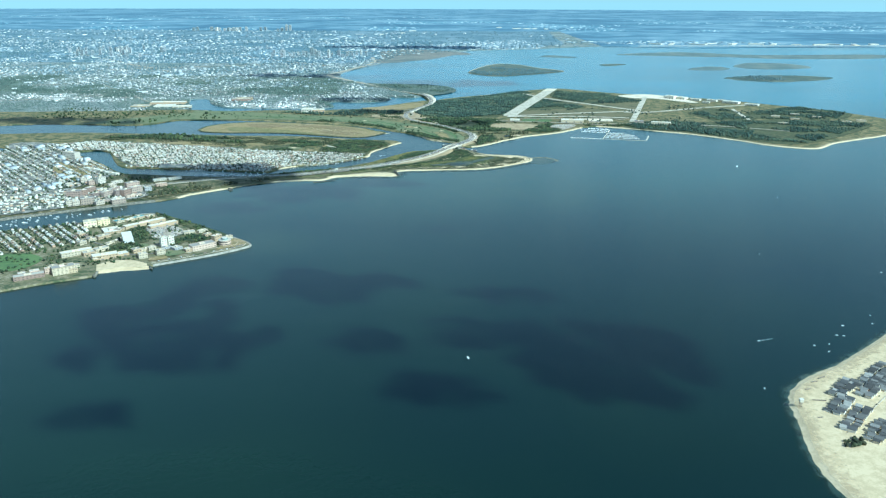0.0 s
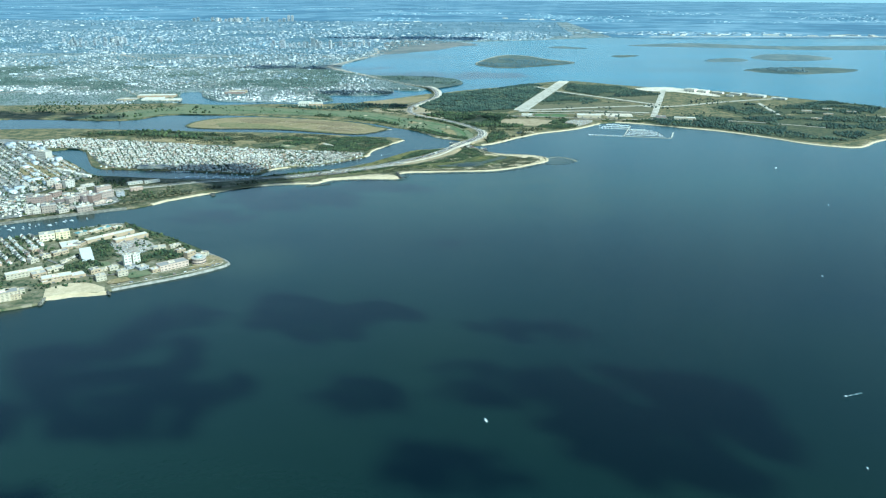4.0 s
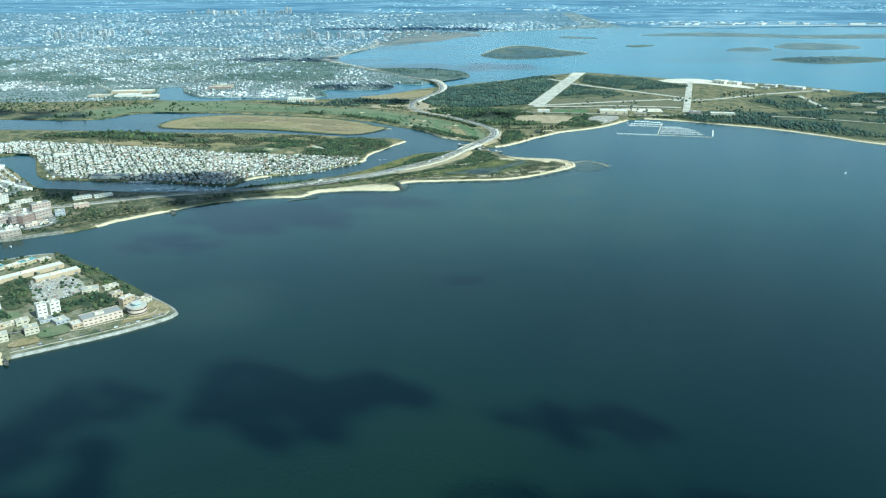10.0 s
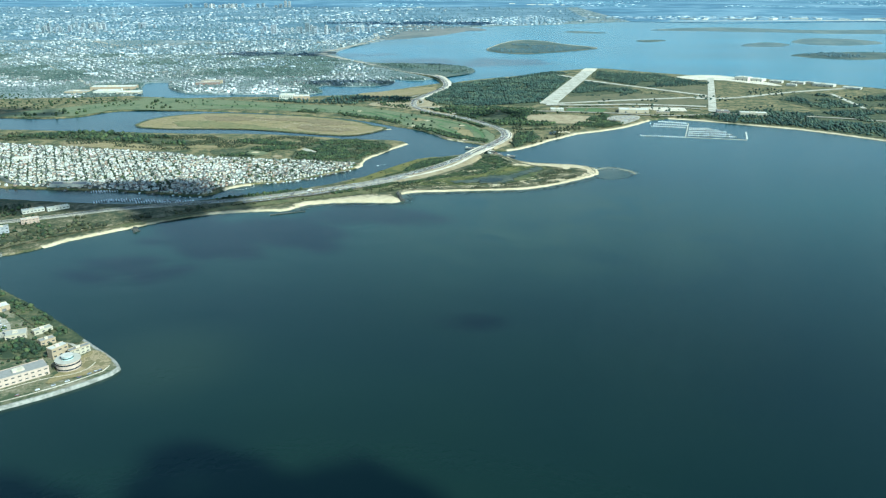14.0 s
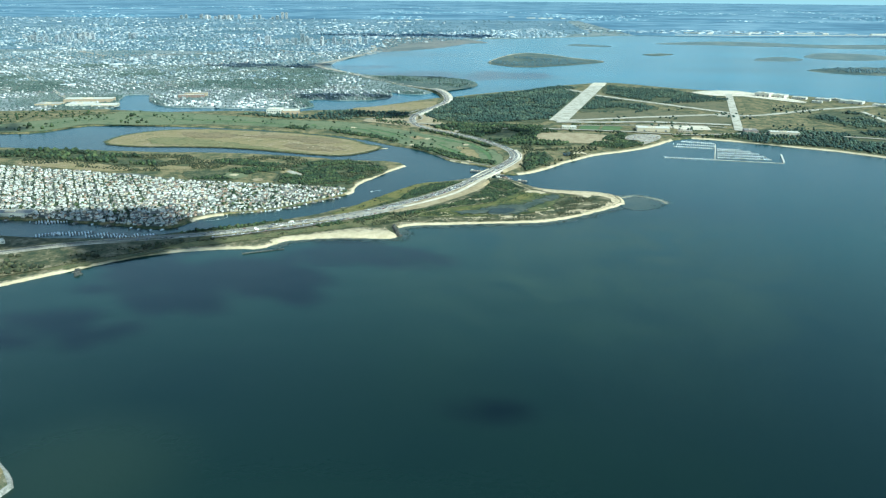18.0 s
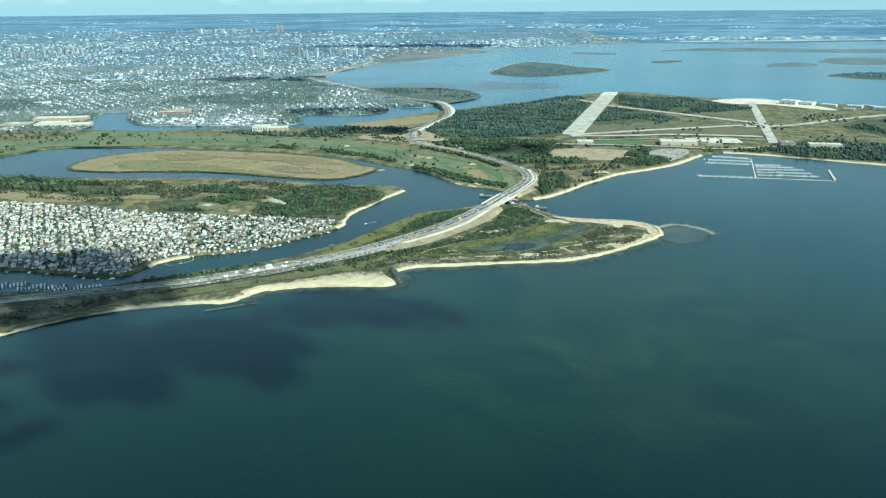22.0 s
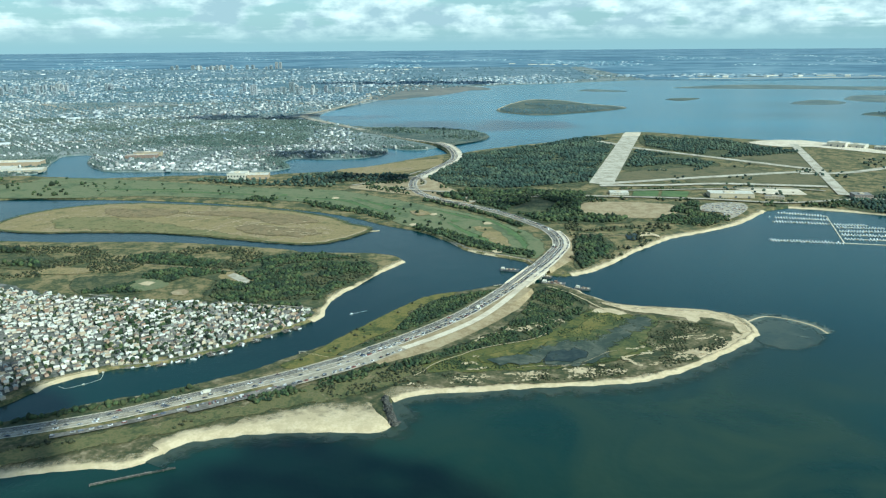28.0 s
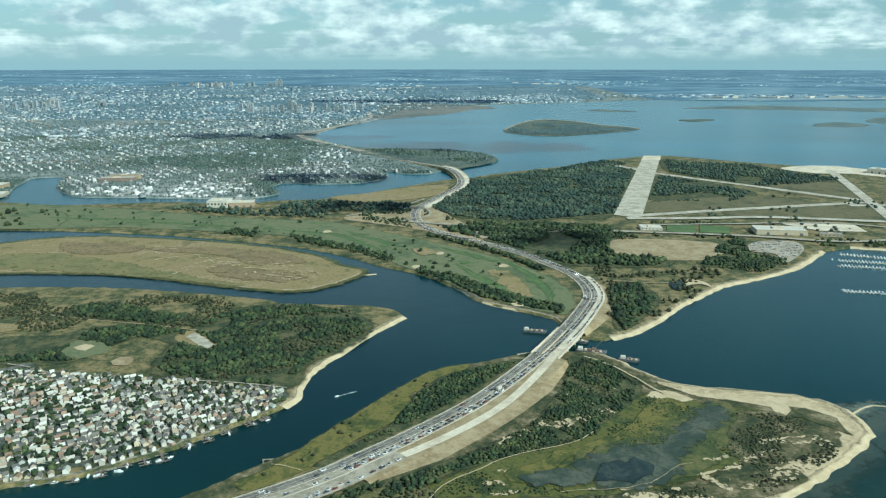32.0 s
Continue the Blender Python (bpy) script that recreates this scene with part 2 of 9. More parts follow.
def water_material():
    m = bpy.data.materials.new("bay_water")
    m.use_nodes = True
    t = m.node_tree
    b = t.nodes["Principled BSDF"]
    c = t.nodes.new("ShaderNodeTexCoord")
    a = t.nodes.new("ShaderNodeTexNoise"); a.inputs["Scale"].default_value, a.inputs["Detail"].default_value = 0.018, 6
    r = t.nodes.new("ShaderNodeValToRGB")
    r.color_ramp.elements[0].position, r.color_ramp.elements[0].color = 0.38, (0.0016, 0.0068, 0.0072, 1)
    r.color_ramp.elements[1].position, r.color_ramp.elements[1].color = 0.64, (0.0040, 0.0110, 0.0070, 1)
    t.links.new(c.outputs["Object"], a.inputs["Vector"]); t.links.new(a.outputs["Fac"], r.inputs[0])
    # colour runs along y; the far stops paint in haze and grazing reflection
    sp = t.nodes.new("ShaderNodeSeparateXYZ")
    t.links.new(c.outputs["Object"], sp.inputs[0])
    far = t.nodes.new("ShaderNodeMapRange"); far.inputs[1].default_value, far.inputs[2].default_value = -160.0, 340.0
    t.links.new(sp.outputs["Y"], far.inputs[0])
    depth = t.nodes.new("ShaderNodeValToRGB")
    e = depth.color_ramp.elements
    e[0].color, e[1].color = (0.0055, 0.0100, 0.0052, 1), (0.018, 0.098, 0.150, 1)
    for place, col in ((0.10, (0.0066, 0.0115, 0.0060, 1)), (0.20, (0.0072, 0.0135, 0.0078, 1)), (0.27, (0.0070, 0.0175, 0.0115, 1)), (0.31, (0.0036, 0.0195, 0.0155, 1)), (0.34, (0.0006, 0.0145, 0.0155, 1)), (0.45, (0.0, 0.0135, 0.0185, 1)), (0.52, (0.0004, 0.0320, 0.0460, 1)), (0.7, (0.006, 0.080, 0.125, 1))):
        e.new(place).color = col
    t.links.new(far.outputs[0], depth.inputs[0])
    # broad lanes of lighter and darker base colour
    mp = t.nodes.new("ShaderNodeMapping"); mp.inputs["Scale"].default_value = (0.35, 1.0, 1.0)
    lanes = t.nodes.new("ShaderNodeTexNoise"); lanes.inputs["Scale"].default_value, lanes.inputs["Detail"].default_value = 0.022, 4
    t.links.new(c.outputs["Object"], mp.inputs["Vector"]); t.links.new(mp.outputs[0], lanes.inputs["Vector"])
    gain = t.nodes.new("ShaderNodeMapRange"); gain.inputs[1].default_value, gain.inputs[2].default_value = 0.3, 0.7
    gain.inputs[3].default_value, gain.inputs[4].default_value = 0.55, 1.4
    t.links.new(lanes.outputs["Fac"], gain.inputs[0])
    lane_mix = t.nodes.new("ShaderNodeMix"); lane_mix.data_type, lane_mix.blend_type = "RGBA", "MULTIPLY"
    lane_mix.inputs[0].default_value = 1.0
    t.links.new(depth.outputs[0], lane_mix.inputs[6])
    # the light's fall-off from the western to the eastern side is painted into the colour
    west_east = t.nodes.new("ShaderNodeMapRange"); west_east.interpolation_type = "SMOOTHSTEP"
    west_east.inputs[1].default_value, west_east.inputs[2].default_value = -35.0, 45.0
    west_east.inputs[3].default_value, west_east.inputs[4].default_value = 1.3, 0.45
    t.links.new(sp.outputs["X"], west_east.inputs[0])
    open_bay = t.nodes.new("ShaderNodeMapRange"); open_bay.inputs[1].default_value, open_bay.inputs[2].default_value = -25.0, 30.0
    t.links.new(sp.outputs["Y"], open_bay.inputs[0])
    even = t.nodes.new("ShaderNodeMix"); even.inputs[3].default_value = 1.0
    t.links.new(open_bay.outputs[0], even.inputs[0]); t.links.new(west_east.outputs[0], even.inputs[2])
    tone_gain = t.nodes.new("ShaderNodeMath"); tone_gain.operation = "MULTIPLY"
    t.links.new(gain.outputs[0], tone_gain.inputs[0]); t.links.new(even.outputs[0], tone_gain.inputs[1])
    t.links.new(tone_gain.outputs[0], lane_mix.inputs[7])
    two = t.nodes.new("ShaderNodeMix"); two.data_type, two.blend_type = "RGBA", "ADD"
    two.inputs[0].default_value = 1.0
    t.links.new(r.outputs[0], two.inputs[6]); t.links.new(lane_mix.outputs[2], two.inputs[7])
    # towards the north-east the base colour is raised for haze and grazing sky reflection
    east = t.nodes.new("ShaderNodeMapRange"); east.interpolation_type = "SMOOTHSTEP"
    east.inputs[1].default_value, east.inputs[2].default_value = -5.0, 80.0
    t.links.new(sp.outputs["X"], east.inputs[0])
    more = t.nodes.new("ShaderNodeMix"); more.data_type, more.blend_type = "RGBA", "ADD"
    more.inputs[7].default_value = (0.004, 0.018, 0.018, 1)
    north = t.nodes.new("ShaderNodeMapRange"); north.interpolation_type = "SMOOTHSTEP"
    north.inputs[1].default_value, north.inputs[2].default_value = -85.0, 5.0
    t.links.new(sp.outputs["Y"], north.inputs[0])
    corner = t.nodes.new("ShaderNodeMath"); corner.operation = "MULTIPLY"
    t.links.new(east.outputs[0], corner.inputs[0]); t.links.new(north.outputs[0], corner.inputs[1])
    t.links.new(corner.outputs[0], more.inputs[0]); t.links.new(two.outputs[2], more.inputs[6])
    # stirred sand over the shelf off the spit
    off = t.nodes.new("ShaderNodeVectorMath"); off.operation = "DISTANCE"
    off.inputs[1].default_value = (28.0, -16.0, 0.0)
    t.links.new(c.outputs["Object"], off.inputs[0])
    shelf = t.nodes.new("ShaderNodeMapRange"); shelf.interpolation_type = "SMOOTHSTEP"
    shelf.inputs[1].default_value, shelf.inputs[2].default_value = 44.0, 10.0
    t.links.new(off.outputs["Value"], shelf.inputs[0])
    swirl = t.nodes.new("ShaderNodeTexNoise"); swirl.inputs["Scale"].default_value, swirl.inputs["Detail"].default_value, swirl.inputs["Distortion"].default_value = 0.09, 5, 1.2
    t.links.new(c.outputs["Object"], swirl.inputs["Vector"])
    band = t.nodes.new("ShaderNodeMapRange"); band.inputs[1].default_value, band.inputs[2].default_value = 0.36, 0.68
    t.links.new(swirl.outputs["Fac"], band.inputs[0])
    stir = t.nodes.new("ShaderNodeMath"); stir.operation = "MULTIPLY"
    t.links.new(shelf.outputs[0], stir.inputs[0]); t.links.new(band.outputs[0], stir.inputs[1])
    silt = t.nodes.new("ShaderNodeMix"); silt.data_type = "RGBA"
    silt.inputs[7].default_value = (0.025, 0.045, 0.026, 1)
    t.links.new(stir.outputs[0], silt.inputs[0]); t.links.new(more.outputs[2], silt.inputs[6])
    # pale green shelf off the campus point
    off = t.nodes.new("ShaderNodeVectorMath"); off.operation = "DISTANCE"
    off.inputs[1].default_value = (-22.0, -72.0, 0.0)
    t.links.new(c.outputs["Object"], off.inputs[0])
    rim = t.nodes.new("ShaderNodeMapRange"); rim.interpolation_type = "SMOOTHSTEP"
    rim.inputs[1].default_value, rim.inputs[2].default_value = 13.0, 2.0
    rim.inputs[3].default_value, rim.inputs[4].default_value = 0.0, 0.7
    t.links.new(off.outputs["Value"], rim.inputs[0])
    shoal = t.nodes.new("ShaderNodeMix"); shoal.data_type = "RGBA"
    shoal.inputs[7].default_value = (0.022, 0.036, 0.022, 1)
    t.links.new(rim.outputs[0], shoal.inputs[0]); t.links.new(silt.outputs[2], shoal.inputs[6])
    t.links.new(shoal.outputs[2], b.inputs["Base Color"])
    b.inputs["Roughness"].default_value, b.inputs["IOR"].default_value = 0.24, 1.333
    b.inputs["Specular IOR Level"].default_value, b.inputs["Specular Tint"].default_value = 0.5, (0.10, 0.74, 1.0, 1)
    hs = []
    for sc, det in ((1.6, 4), (0.25, 3)):
        n = t.nodes.new("ShaderNodeTexNoise"); n.inputs["Scale"].default_value, n.inputs["Detail"].default_value = sc, det
        t.links.new(c.outputs["Object"], n.inputs["Vector"]); hs.append(n)
    add = t.nodes.new("ShaderNodeMath"); add.operation = "MULTIPLY_ADD"; add.inputs[1].default_value = 2.0
    t.links.new(hs[1].outputs["Fac"], add.inputs[0]); t.links.new(hs[0].outputs["Fac"], add.inputs[2])
    k = t.nodes.new("ShaderNodeBump"); k.inputs["Strength"].default_value, k.inputs["Distance"].default_value = 0.16, 0.10
    t.links.new(add.outputs[0], k.inputs["Height"]); t.links.new(k.outputs[0], b.inputs["Normal"])
    return m


WATER = water_material()
SAND = material("beach_sand", [(0.48, 0.385, 0.235), (0.55, 0.445, 0.275), (0.61, 0.50, 0.325)], 0.5, 5, 0.95, 0.05, fade=0.7)
SANDY = material("dry_sand", [(0.46, 0.365, 0.22), (0.525, 0.42, 0.255), (0.585, 0.475, 0.30)], 0.6, 6, 0.95, 0.05, fade=0.9)
SEAWALL = material("sea_wall_stone", [(0.19, 0.178, 0.15), (0.29, 0.27, 0.23), (0.36, 0.335, 0.285)], 1.5, 9, 0.9, 0.05)
CAMPUS_GROUND = material("lawns_and_paths", [(0.055, 0.072, 0.030), (0.10, 0.105, 0.050), (0.18, 0.155, 0.085), (0.12, 0.118, 0.058), (0.25, 0.215, 0.14)], 0.3, 3.0, 0.95, 0.04)
PAVED_TOWN = material("paved_yards_and_streets", [(0.075, 0.080, 0.058), (0.15, 0.147, 0.125), (0.235, 0.225, 0.195), (0.17, 0.165, 0.145), (0.33, 0.31, 0.27)], 0.4, 3.0, 0.95, 0.03)
# City ground paled and cooled, so that distance haze is painted in.
CITY_GROUND = material("hazed_city_ground", [(0.110, 0.145, 0.130), (0.180, 0.208, 0.192), (0.28, 0.29, 0.275)], 0.03, 1.6, 0.95)
PALE_SHOAL = material("pale_sand_shoal", [(0.030, 0.052, 0.042), (0.07, 0.095, 0.072), (0.15, 0.16, 0.115)], 0.5, 3, 0.4, 0.02, fade=2.2)
SHOAL = material("sandy_shallows", [(0.022, 0.042, 0.030), (0.055, 0.070, 0.046)], 0.2, 2, 0.35, 0.02, fade=1.1)
MARSH = material("marsh_grass", [(0.030, 0.046, 0.013), (0.052, 0.070, 0.016), (0.125, 0.115, 0.026), (0.070, 0.086, 0.020), (0.038, 0.056, 0.018)], 0.22, 3.0, 0.95, 0.08, spread=(0.40, 0.60), fade=0.9)
GOLD_MARSH = material("golden_marsh_grass", [(0.048, 0.062, 0.015), (0.098, 0.100, 0.021), (0.180, 0.148, 0.038), (0.090, 0.094, 0.023)], 0.3, 3.0, 0.95, 0.06, fade=0.9, spread=(0.40, 0.60))
MARSH_RIM = material("green_marsh_rim", [(0.045, 0.062, 0.020), (0.082, 0.092, 0.026), (0.135, 0.122, 0.042)], 0.3, 3, 0.95, 0.05, fade=0.9)
SCRUB = material("coastal_scrub", [(0.025, 0.036, 0.014), (0.046, 0.056, 0.020), (0.085, 0.080, 0.032), (0.145, 0.120, 0.06), (0.25, 0.205, 0.12)], 0.35, 3, 0.95, 0.12, spread=(0.40, 0.60), fade=0.9)
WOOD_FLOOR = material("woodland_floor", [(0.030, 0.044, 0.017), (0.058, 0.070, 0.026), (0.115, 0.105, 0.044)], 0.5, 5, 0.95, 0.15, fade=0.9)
TAN_GRASS = material("dry_grassland", [(0.14, 0.128, 0.050), (0.22, 0.176, 0.074), (0.29, 0.220, 0.100), (0.20, 0.160, 0.066), (0.36, 0.27, 0.155), (0.17, 0.140, 0.062)], 0.10, 2.2, 0.95, 0.06, spread=(0.40, 0.60), fade=0.9)
HEATH = material("brown_tufted_grass", [(0.13, 0.112, 0.050), (0.19, 0.145, 0.070), (0.25, 0.182, 0.092), (0.17, 0.14, 0.060)], 0.35, 3.0, 0.95, 0.06, spread=(0.40, 0.60), fade=2.6)
GREEN_GRASS = material("yellow_green_grass", [(0.11, 0.115, 0.042), (0.17, 0.155, 0.060), (0.22, 0.185, 0.080), (0.14, 0.14, 0.052)], 0.25, 3.0, 0.95, 0.06, spread=(0.40, 0.60), fade=2.4)
FAIRWAY = material("golf_grass", [(0.082, 0.103, 0.048), (0.122, 0.148, 0.066), (0.172, 0.172, 0.086), (0.108, 0.137, 0.060)], 0.10, 2, 0.95, 0.03, spread=(0.40, 0.60), fade=0.9)
LAWN = material("mown_lawn", [(0.075, 0.122, 0.042), (0.112, 0.165, 0.054)], 0.3, 3, 0.95, 0.02, fade=0.9)
ROUGH = material("rough_grass", [(0.042, 0.056, 0.020), (0.090, 0.092, 0.034), (0.160, 0.135, 0.054), (0.24, 0.185, 0.085)], 0.28, 3, 0.95, 0.08, fade=0.9)
VERGE = material("verge_grass", [(0.050, 0.062, 0.022), (0.095, 0.100, 0.034), (0.150, 0.132, 0.052), (0.085, 0.092, 0.032), (0.21, 0.17, 0.085)], 0.3, 3.0, 0.95, 0.08, spread=(0.40, 0.60), fade=1.8)
TURF = material("airfield_turf", [(0.062, 0.068, 0.030), (0.105, 0.100, 0.045), (0.150, 0.128, 0.062), (0.090, 0.088, 0.040)], 0.08, 1.5, 0.95, 0.06, spread=(0.40, 0.60), fade=0.9)
EARTH = material("bare_earth", [(0.26, 0.195, 0.105), (0.33, 0.255, 0.142), (0.39, 0.315, 0.19)], 0.4, 4, 0.95, 0.04, fade=0.9)
URBAN = material("town_ground", [(0.045, 0.058, 0.038), (0.095, 0.100, 0.082), (0.20, 0.19, 0.165)], 0.35, 3.5, 0.95, 0.05)
ASPHALT = material("worn_asphalt", [(0.115, 0.105, 0.086), (0.175, 0.158, 0.130), (0.24, 0.217, 0.178)], 0.5, 8, 0.9, 0.01)
OLD_ROAD = material("pale_worn_road", [(0.27, 0.235, 0.175), (0.36, 0.315, 0.235), (0.43, 0.38, 0.295)], 0.5, 8, 0.9, 0.01)
CONCRETE = material("pale_concrete", [(0.52, 0.44, 0.32), (0.64, 0.555, 0.41), (0.71, 0.63, 0.49)], 0.3, 6, 0.85, 0.01)
RUNWAY = material("weathered_runway_concrete", [(0.33, 0.29, 0.215), (0.46, 0.415, 0.32), (0.55, 0.50, 0.40)], 0.35, 4, 0.9, 0.01)
MUD_GREY = material("wet_grey_mud", [(0.032, 0.048, 0.033), (0.056, 0.069, 0.047), (0.098, 0.106, 0.074)], 0.45, 3.5, 0.7, 0.02, fade=2.2)
MUD = material("muddy_marsh_water", [(0.012, 0.024, 0.024), (0.022, 0.036, 0.034), (0.044, 0.058, 0.048)], 0.25, 2, 0.6, fade=2.2)
DARK_STONE = material("wet_dark_stone", [(0.035, 0.036, 0.032), (0.065, 0.064, 0.055), (0.12, 0.115, 0.095)], 2.0, 9, 0.85, 0.1)
STONE = material("riprap_stone", [(0.085, 0.082, 0.062), (0.16, 0.148, 0.115), (0.27, 0.25, 0.20)], 2.0, 9, 0.9, 0.1)
# The blue haze of distance is put into this base colour.
FAR_LAND = material("blue_hazed_land", [(0.062, 0.130, 0.195), (0.088, 0.168, 0.235), (0.125, 0.215, 0.280), (0.20, 0.290, 0.350)], 0.004, 0.028, 0.95, spread=(0.435, 0.565))

# Town ground beyond y 400, blued in its colour to stand for haze.
FAR_URBAN = material("hazed_town_ground", [(0.080, 0.140, 0.180), (0.120, 0.185, 0.222), (0.19, 0.250, 0.285)], 0.012, 0.5, 0.95, spread=(0.435, 0.565))

LAYER = 0.03


# ---------------------------------------------------------------- shaping helpers
def smooth(pts, n=4, closed=False, rough=0.0, seed=1):
    """A curve through the points, with a ragged edge if asked."""
    p = [Vector((x, y, 0)) for x, y in pts]
    m = len(p)
    res = []
    for i in range(m if closed else m - 1):
        if closed:
            a, b, c, d = (p[(i + k) % m] for k in (-1, 0, 1, 2))
        else:
            a, b, c, d = p[max(i - 1, 0)], p[i], p[i + 1], p[min(i + 2, m - 1)]
        steps = max(1, min(n, int((c - b).length / 0.8)))
        for s in range(steps):
            u = s / steps
            res.append(0.5 * (2 * b + (c - a) * u + (2 * a - 5 * b + 4 * c - d) * u * u + (3 * b - a - 3 * c + d) * u ** 3))
    if not closed:
        res.append(p[-1])
    if rough:
        res = [v + Vector((noise.noise((v.x * 0.9 + seed, v.y * 0.9, 0)), noise.noise((v.x * 0.9, v.y * 0.9 + seed, 7)), 0)) * rough for v in res]
    return [(v.x, v.y) for v in res]


def mesh_object(name, verts, faces, mat, parent=None, smooth_faces=False):
    me = bpy.data.meshes.new(name)
    me.from_pydata(verts, [], faces)
    me.materials.append(mat)
    if smooth_faces:
        me.polygons.foreach_set("use_smooth", [True] * len(me.polygons))
    me.update()
    ob = new(name, me)
    ob.parent = parent
    return ob


def part(name, bm, mat, parent, label=""):
    me = bpy.data.meshes.new(name)
    bm.to_mesh(me)
    bm.free()
    me.materials.append(mat)
    ob = new(name, me)
    ob.parent = parent
    return tagged(ob, label)


def area(outline):
    return sum(a[0] * b[1] - b[0] * a[1] for a, b in zip(outline, outline[1:] + outline[:1])) / 2


def patch(name, outline, z, mat, edge=0.0, drop=0.0, parent=None, soft=False):
    """A sheet of ground of that outline; with edge and drop its rim slopes down outwards, and soft lets it thin out there."""
    if area(outline) < 0:
        outline = outline[::-1]
    n = len(outline)
    tris = mathutils_tess([[Vector((x, y, 0)) for x, y in outline]])
    verts = [(x, y, z) for x, y in outline]
    faces = []
    for t in tris:
        a, b, c = (Vector(verts[i]) for i in t)
        faces.append(tuple(t) if (b - a).cross(c - a).z > 0 else tuple(reversed(t)))
    if edge:
        for i in range(n):
            p, q = Vector((*outline[i - 1], 0)), Vector((*outline[(i + 1) % n], 0))
            d = (q - p).normalized() if (q - p).length else Vector((1, 0, 0))
            verts.append((outline[i][0] + d.y * edge, outline[i][1] - d.x * edge, z - drop))
        faces += [(i, n + i, n + (i + 1) % n, (i + 1) % n) for i in range(n)]
    ob = mesh_object(name, verts, faces, mat, parent)
    if soft:
        layer = ob.data.uv_layers.new()
        for loop in ob.data.loops:
            layer.data[loop.index].uv = (0.0, 0.3 if loop.vertex_index < n else 1.25)
    return ob


def ribbon(name, pts, rows, mat, parent=None):
    """A strip along the points. rows: (offset to the left of the way, height), the same for all points or a function of the
    running share; UV y runs from the first row to the last."""
    n = len(pts)
    verts, uvs = [], []
    for i, (x, y) in enumerate(pts):
        p, q = Vector(pts[max(i - 3, 0)]), Vector(pts[min(i + 3, n - 1)])
        d = (q - p).normalized() if (q - p).length else Vector((1, 0))
        rr = rows(i / (n - 1)) if callable(rows) else rows
        for k, (o, z) in enumerate(rr):
            verts.append((x - d.y * o, y + d.x * o, z))
            uvs.append((i / n, k / (len(rr) - 1)))
    w = len(rr)
    faces = [(i * w + k, (i + 1) * w + k, (i + 1) * w + k + 1, i * w + k + 1) for i in range(n - 1) for k in range(w - 1)]
    faces = [f[::-1] for f in faces]
    ob = mesh_object(name, verts, faces, mat, parent)
    layer = ob.data.uv_layers.new()
    for loop in ob.data.loops:
        layer.data[loop.index].uv = uvs[loop.vertex_index]
    ob.data.polygons.foreach_set("use_smooth", [True] * len(ob.data.polygons))
    flip = [p for p in ob.data.polygons if p.normal.z < 0]
    if len(flip) > len(ob.data.polygons) / 2:
        ob.data.flip_normals()
    return ob


def inside(poly, x, y):
    """Which of the points lie in the outline."""
    px, py = np.array(poly).T
    hit = np.zeros(len(x), bool)
    j = len(px) - 1
    for i in range(len(px)):
        if py[i] != py[j]:
            cross = ((py[i] > y) != (py[j] > y)) & (x < (px[j] - px[i]) * (y - py[i]) / (py[j] - py[i]) + px[i])
            hit ^= cross
        j = i
    return hit


def spread_points(poly, spacing, seed, jitter=0.9):
    rng = np.random.default_rng(seed)
    px, py = np.array(poly).T
    gx, gy = np.meshgrid(np.arange(px.min(), px.max(), spacing), np.arange(py.min(), py.max(), spacing))
    x = gx.ravel() + rng.uniform(-.5, .5, gx.size) * spacing * jitter
    y = gy.ravel() + rng.uniform(-.5, .5, gx.size) * spacing * jitter
    k = inside(poly, x, y)
    return x[k], y[k]


def structure(ob, label, category="ground"):
    return tagged(ob, label, category, kind="structure")


# ---------------------------------------------------------------- the plan
STRIP_SHORE = [(-128.3, -88.0), (-106.2, -69.1), (-86.9, -56.4), (-82.0, -53.5), (-74.0, -48.2), (-63.2, -41.7), (-58.0, -38.9), (-54.3, -35.9), (-51.6, -31.8), (-48.2, -28.8), (-43.4, -24.0), (-40.2, -20.9), (-34.7, -17.4), (-31.1, -16.1), (-26.4, -14.8), (-22.5, -14.4), (-19.9, -14.0), (-19.0, -12.4), (-17.8, -10.4), (-15.0, -9.5), (-10.9, -8.6), (-6.0, -8.4), (-0.7, -8.0), (-0.3, -2.9), (3.3, -1.0), (8.2, -0.4), (13.8, 0.4), (20.1, 0.9), (25.4, 2.2), (30.9, 5.5), (35.1, 9.0), (38.8, 12.3), (40.5, 14.7), (40.7, 17.7), (39.6, 20.1), (37.3, 21.6), (32.7, 22.7), (29.3, 23.3), (26.2, 24.5), (24.1, 26.7), (22.4, 29.9), (20.1, 32.9)]
STRIP_CREEK = [(14.6, 33.4), (11.4, 32.0), (8.0, 30.2), (4.3, 28.6), (1.3, 26.1), (-1.3, 22.2), (-3.7, 18.3), (-5.8, 14.9), (-7.7, 11.6), (-11.2, 8.0), (-14.7, 4.2), (-18.9, 1.0), (-23.5, -1.7), (-28.4, -3.8), (-33.2, -6.7), (-42.1, -10.6), (-54.8, -11.2), (-64.5, -10.0), (-73.0, -8.6), (-79.2, -7.2), (-88.5, 2.8), (-97.2, 12.9), (-104.5, 19.1), (-126.3, 29.9), (-148.2, 8.2)]
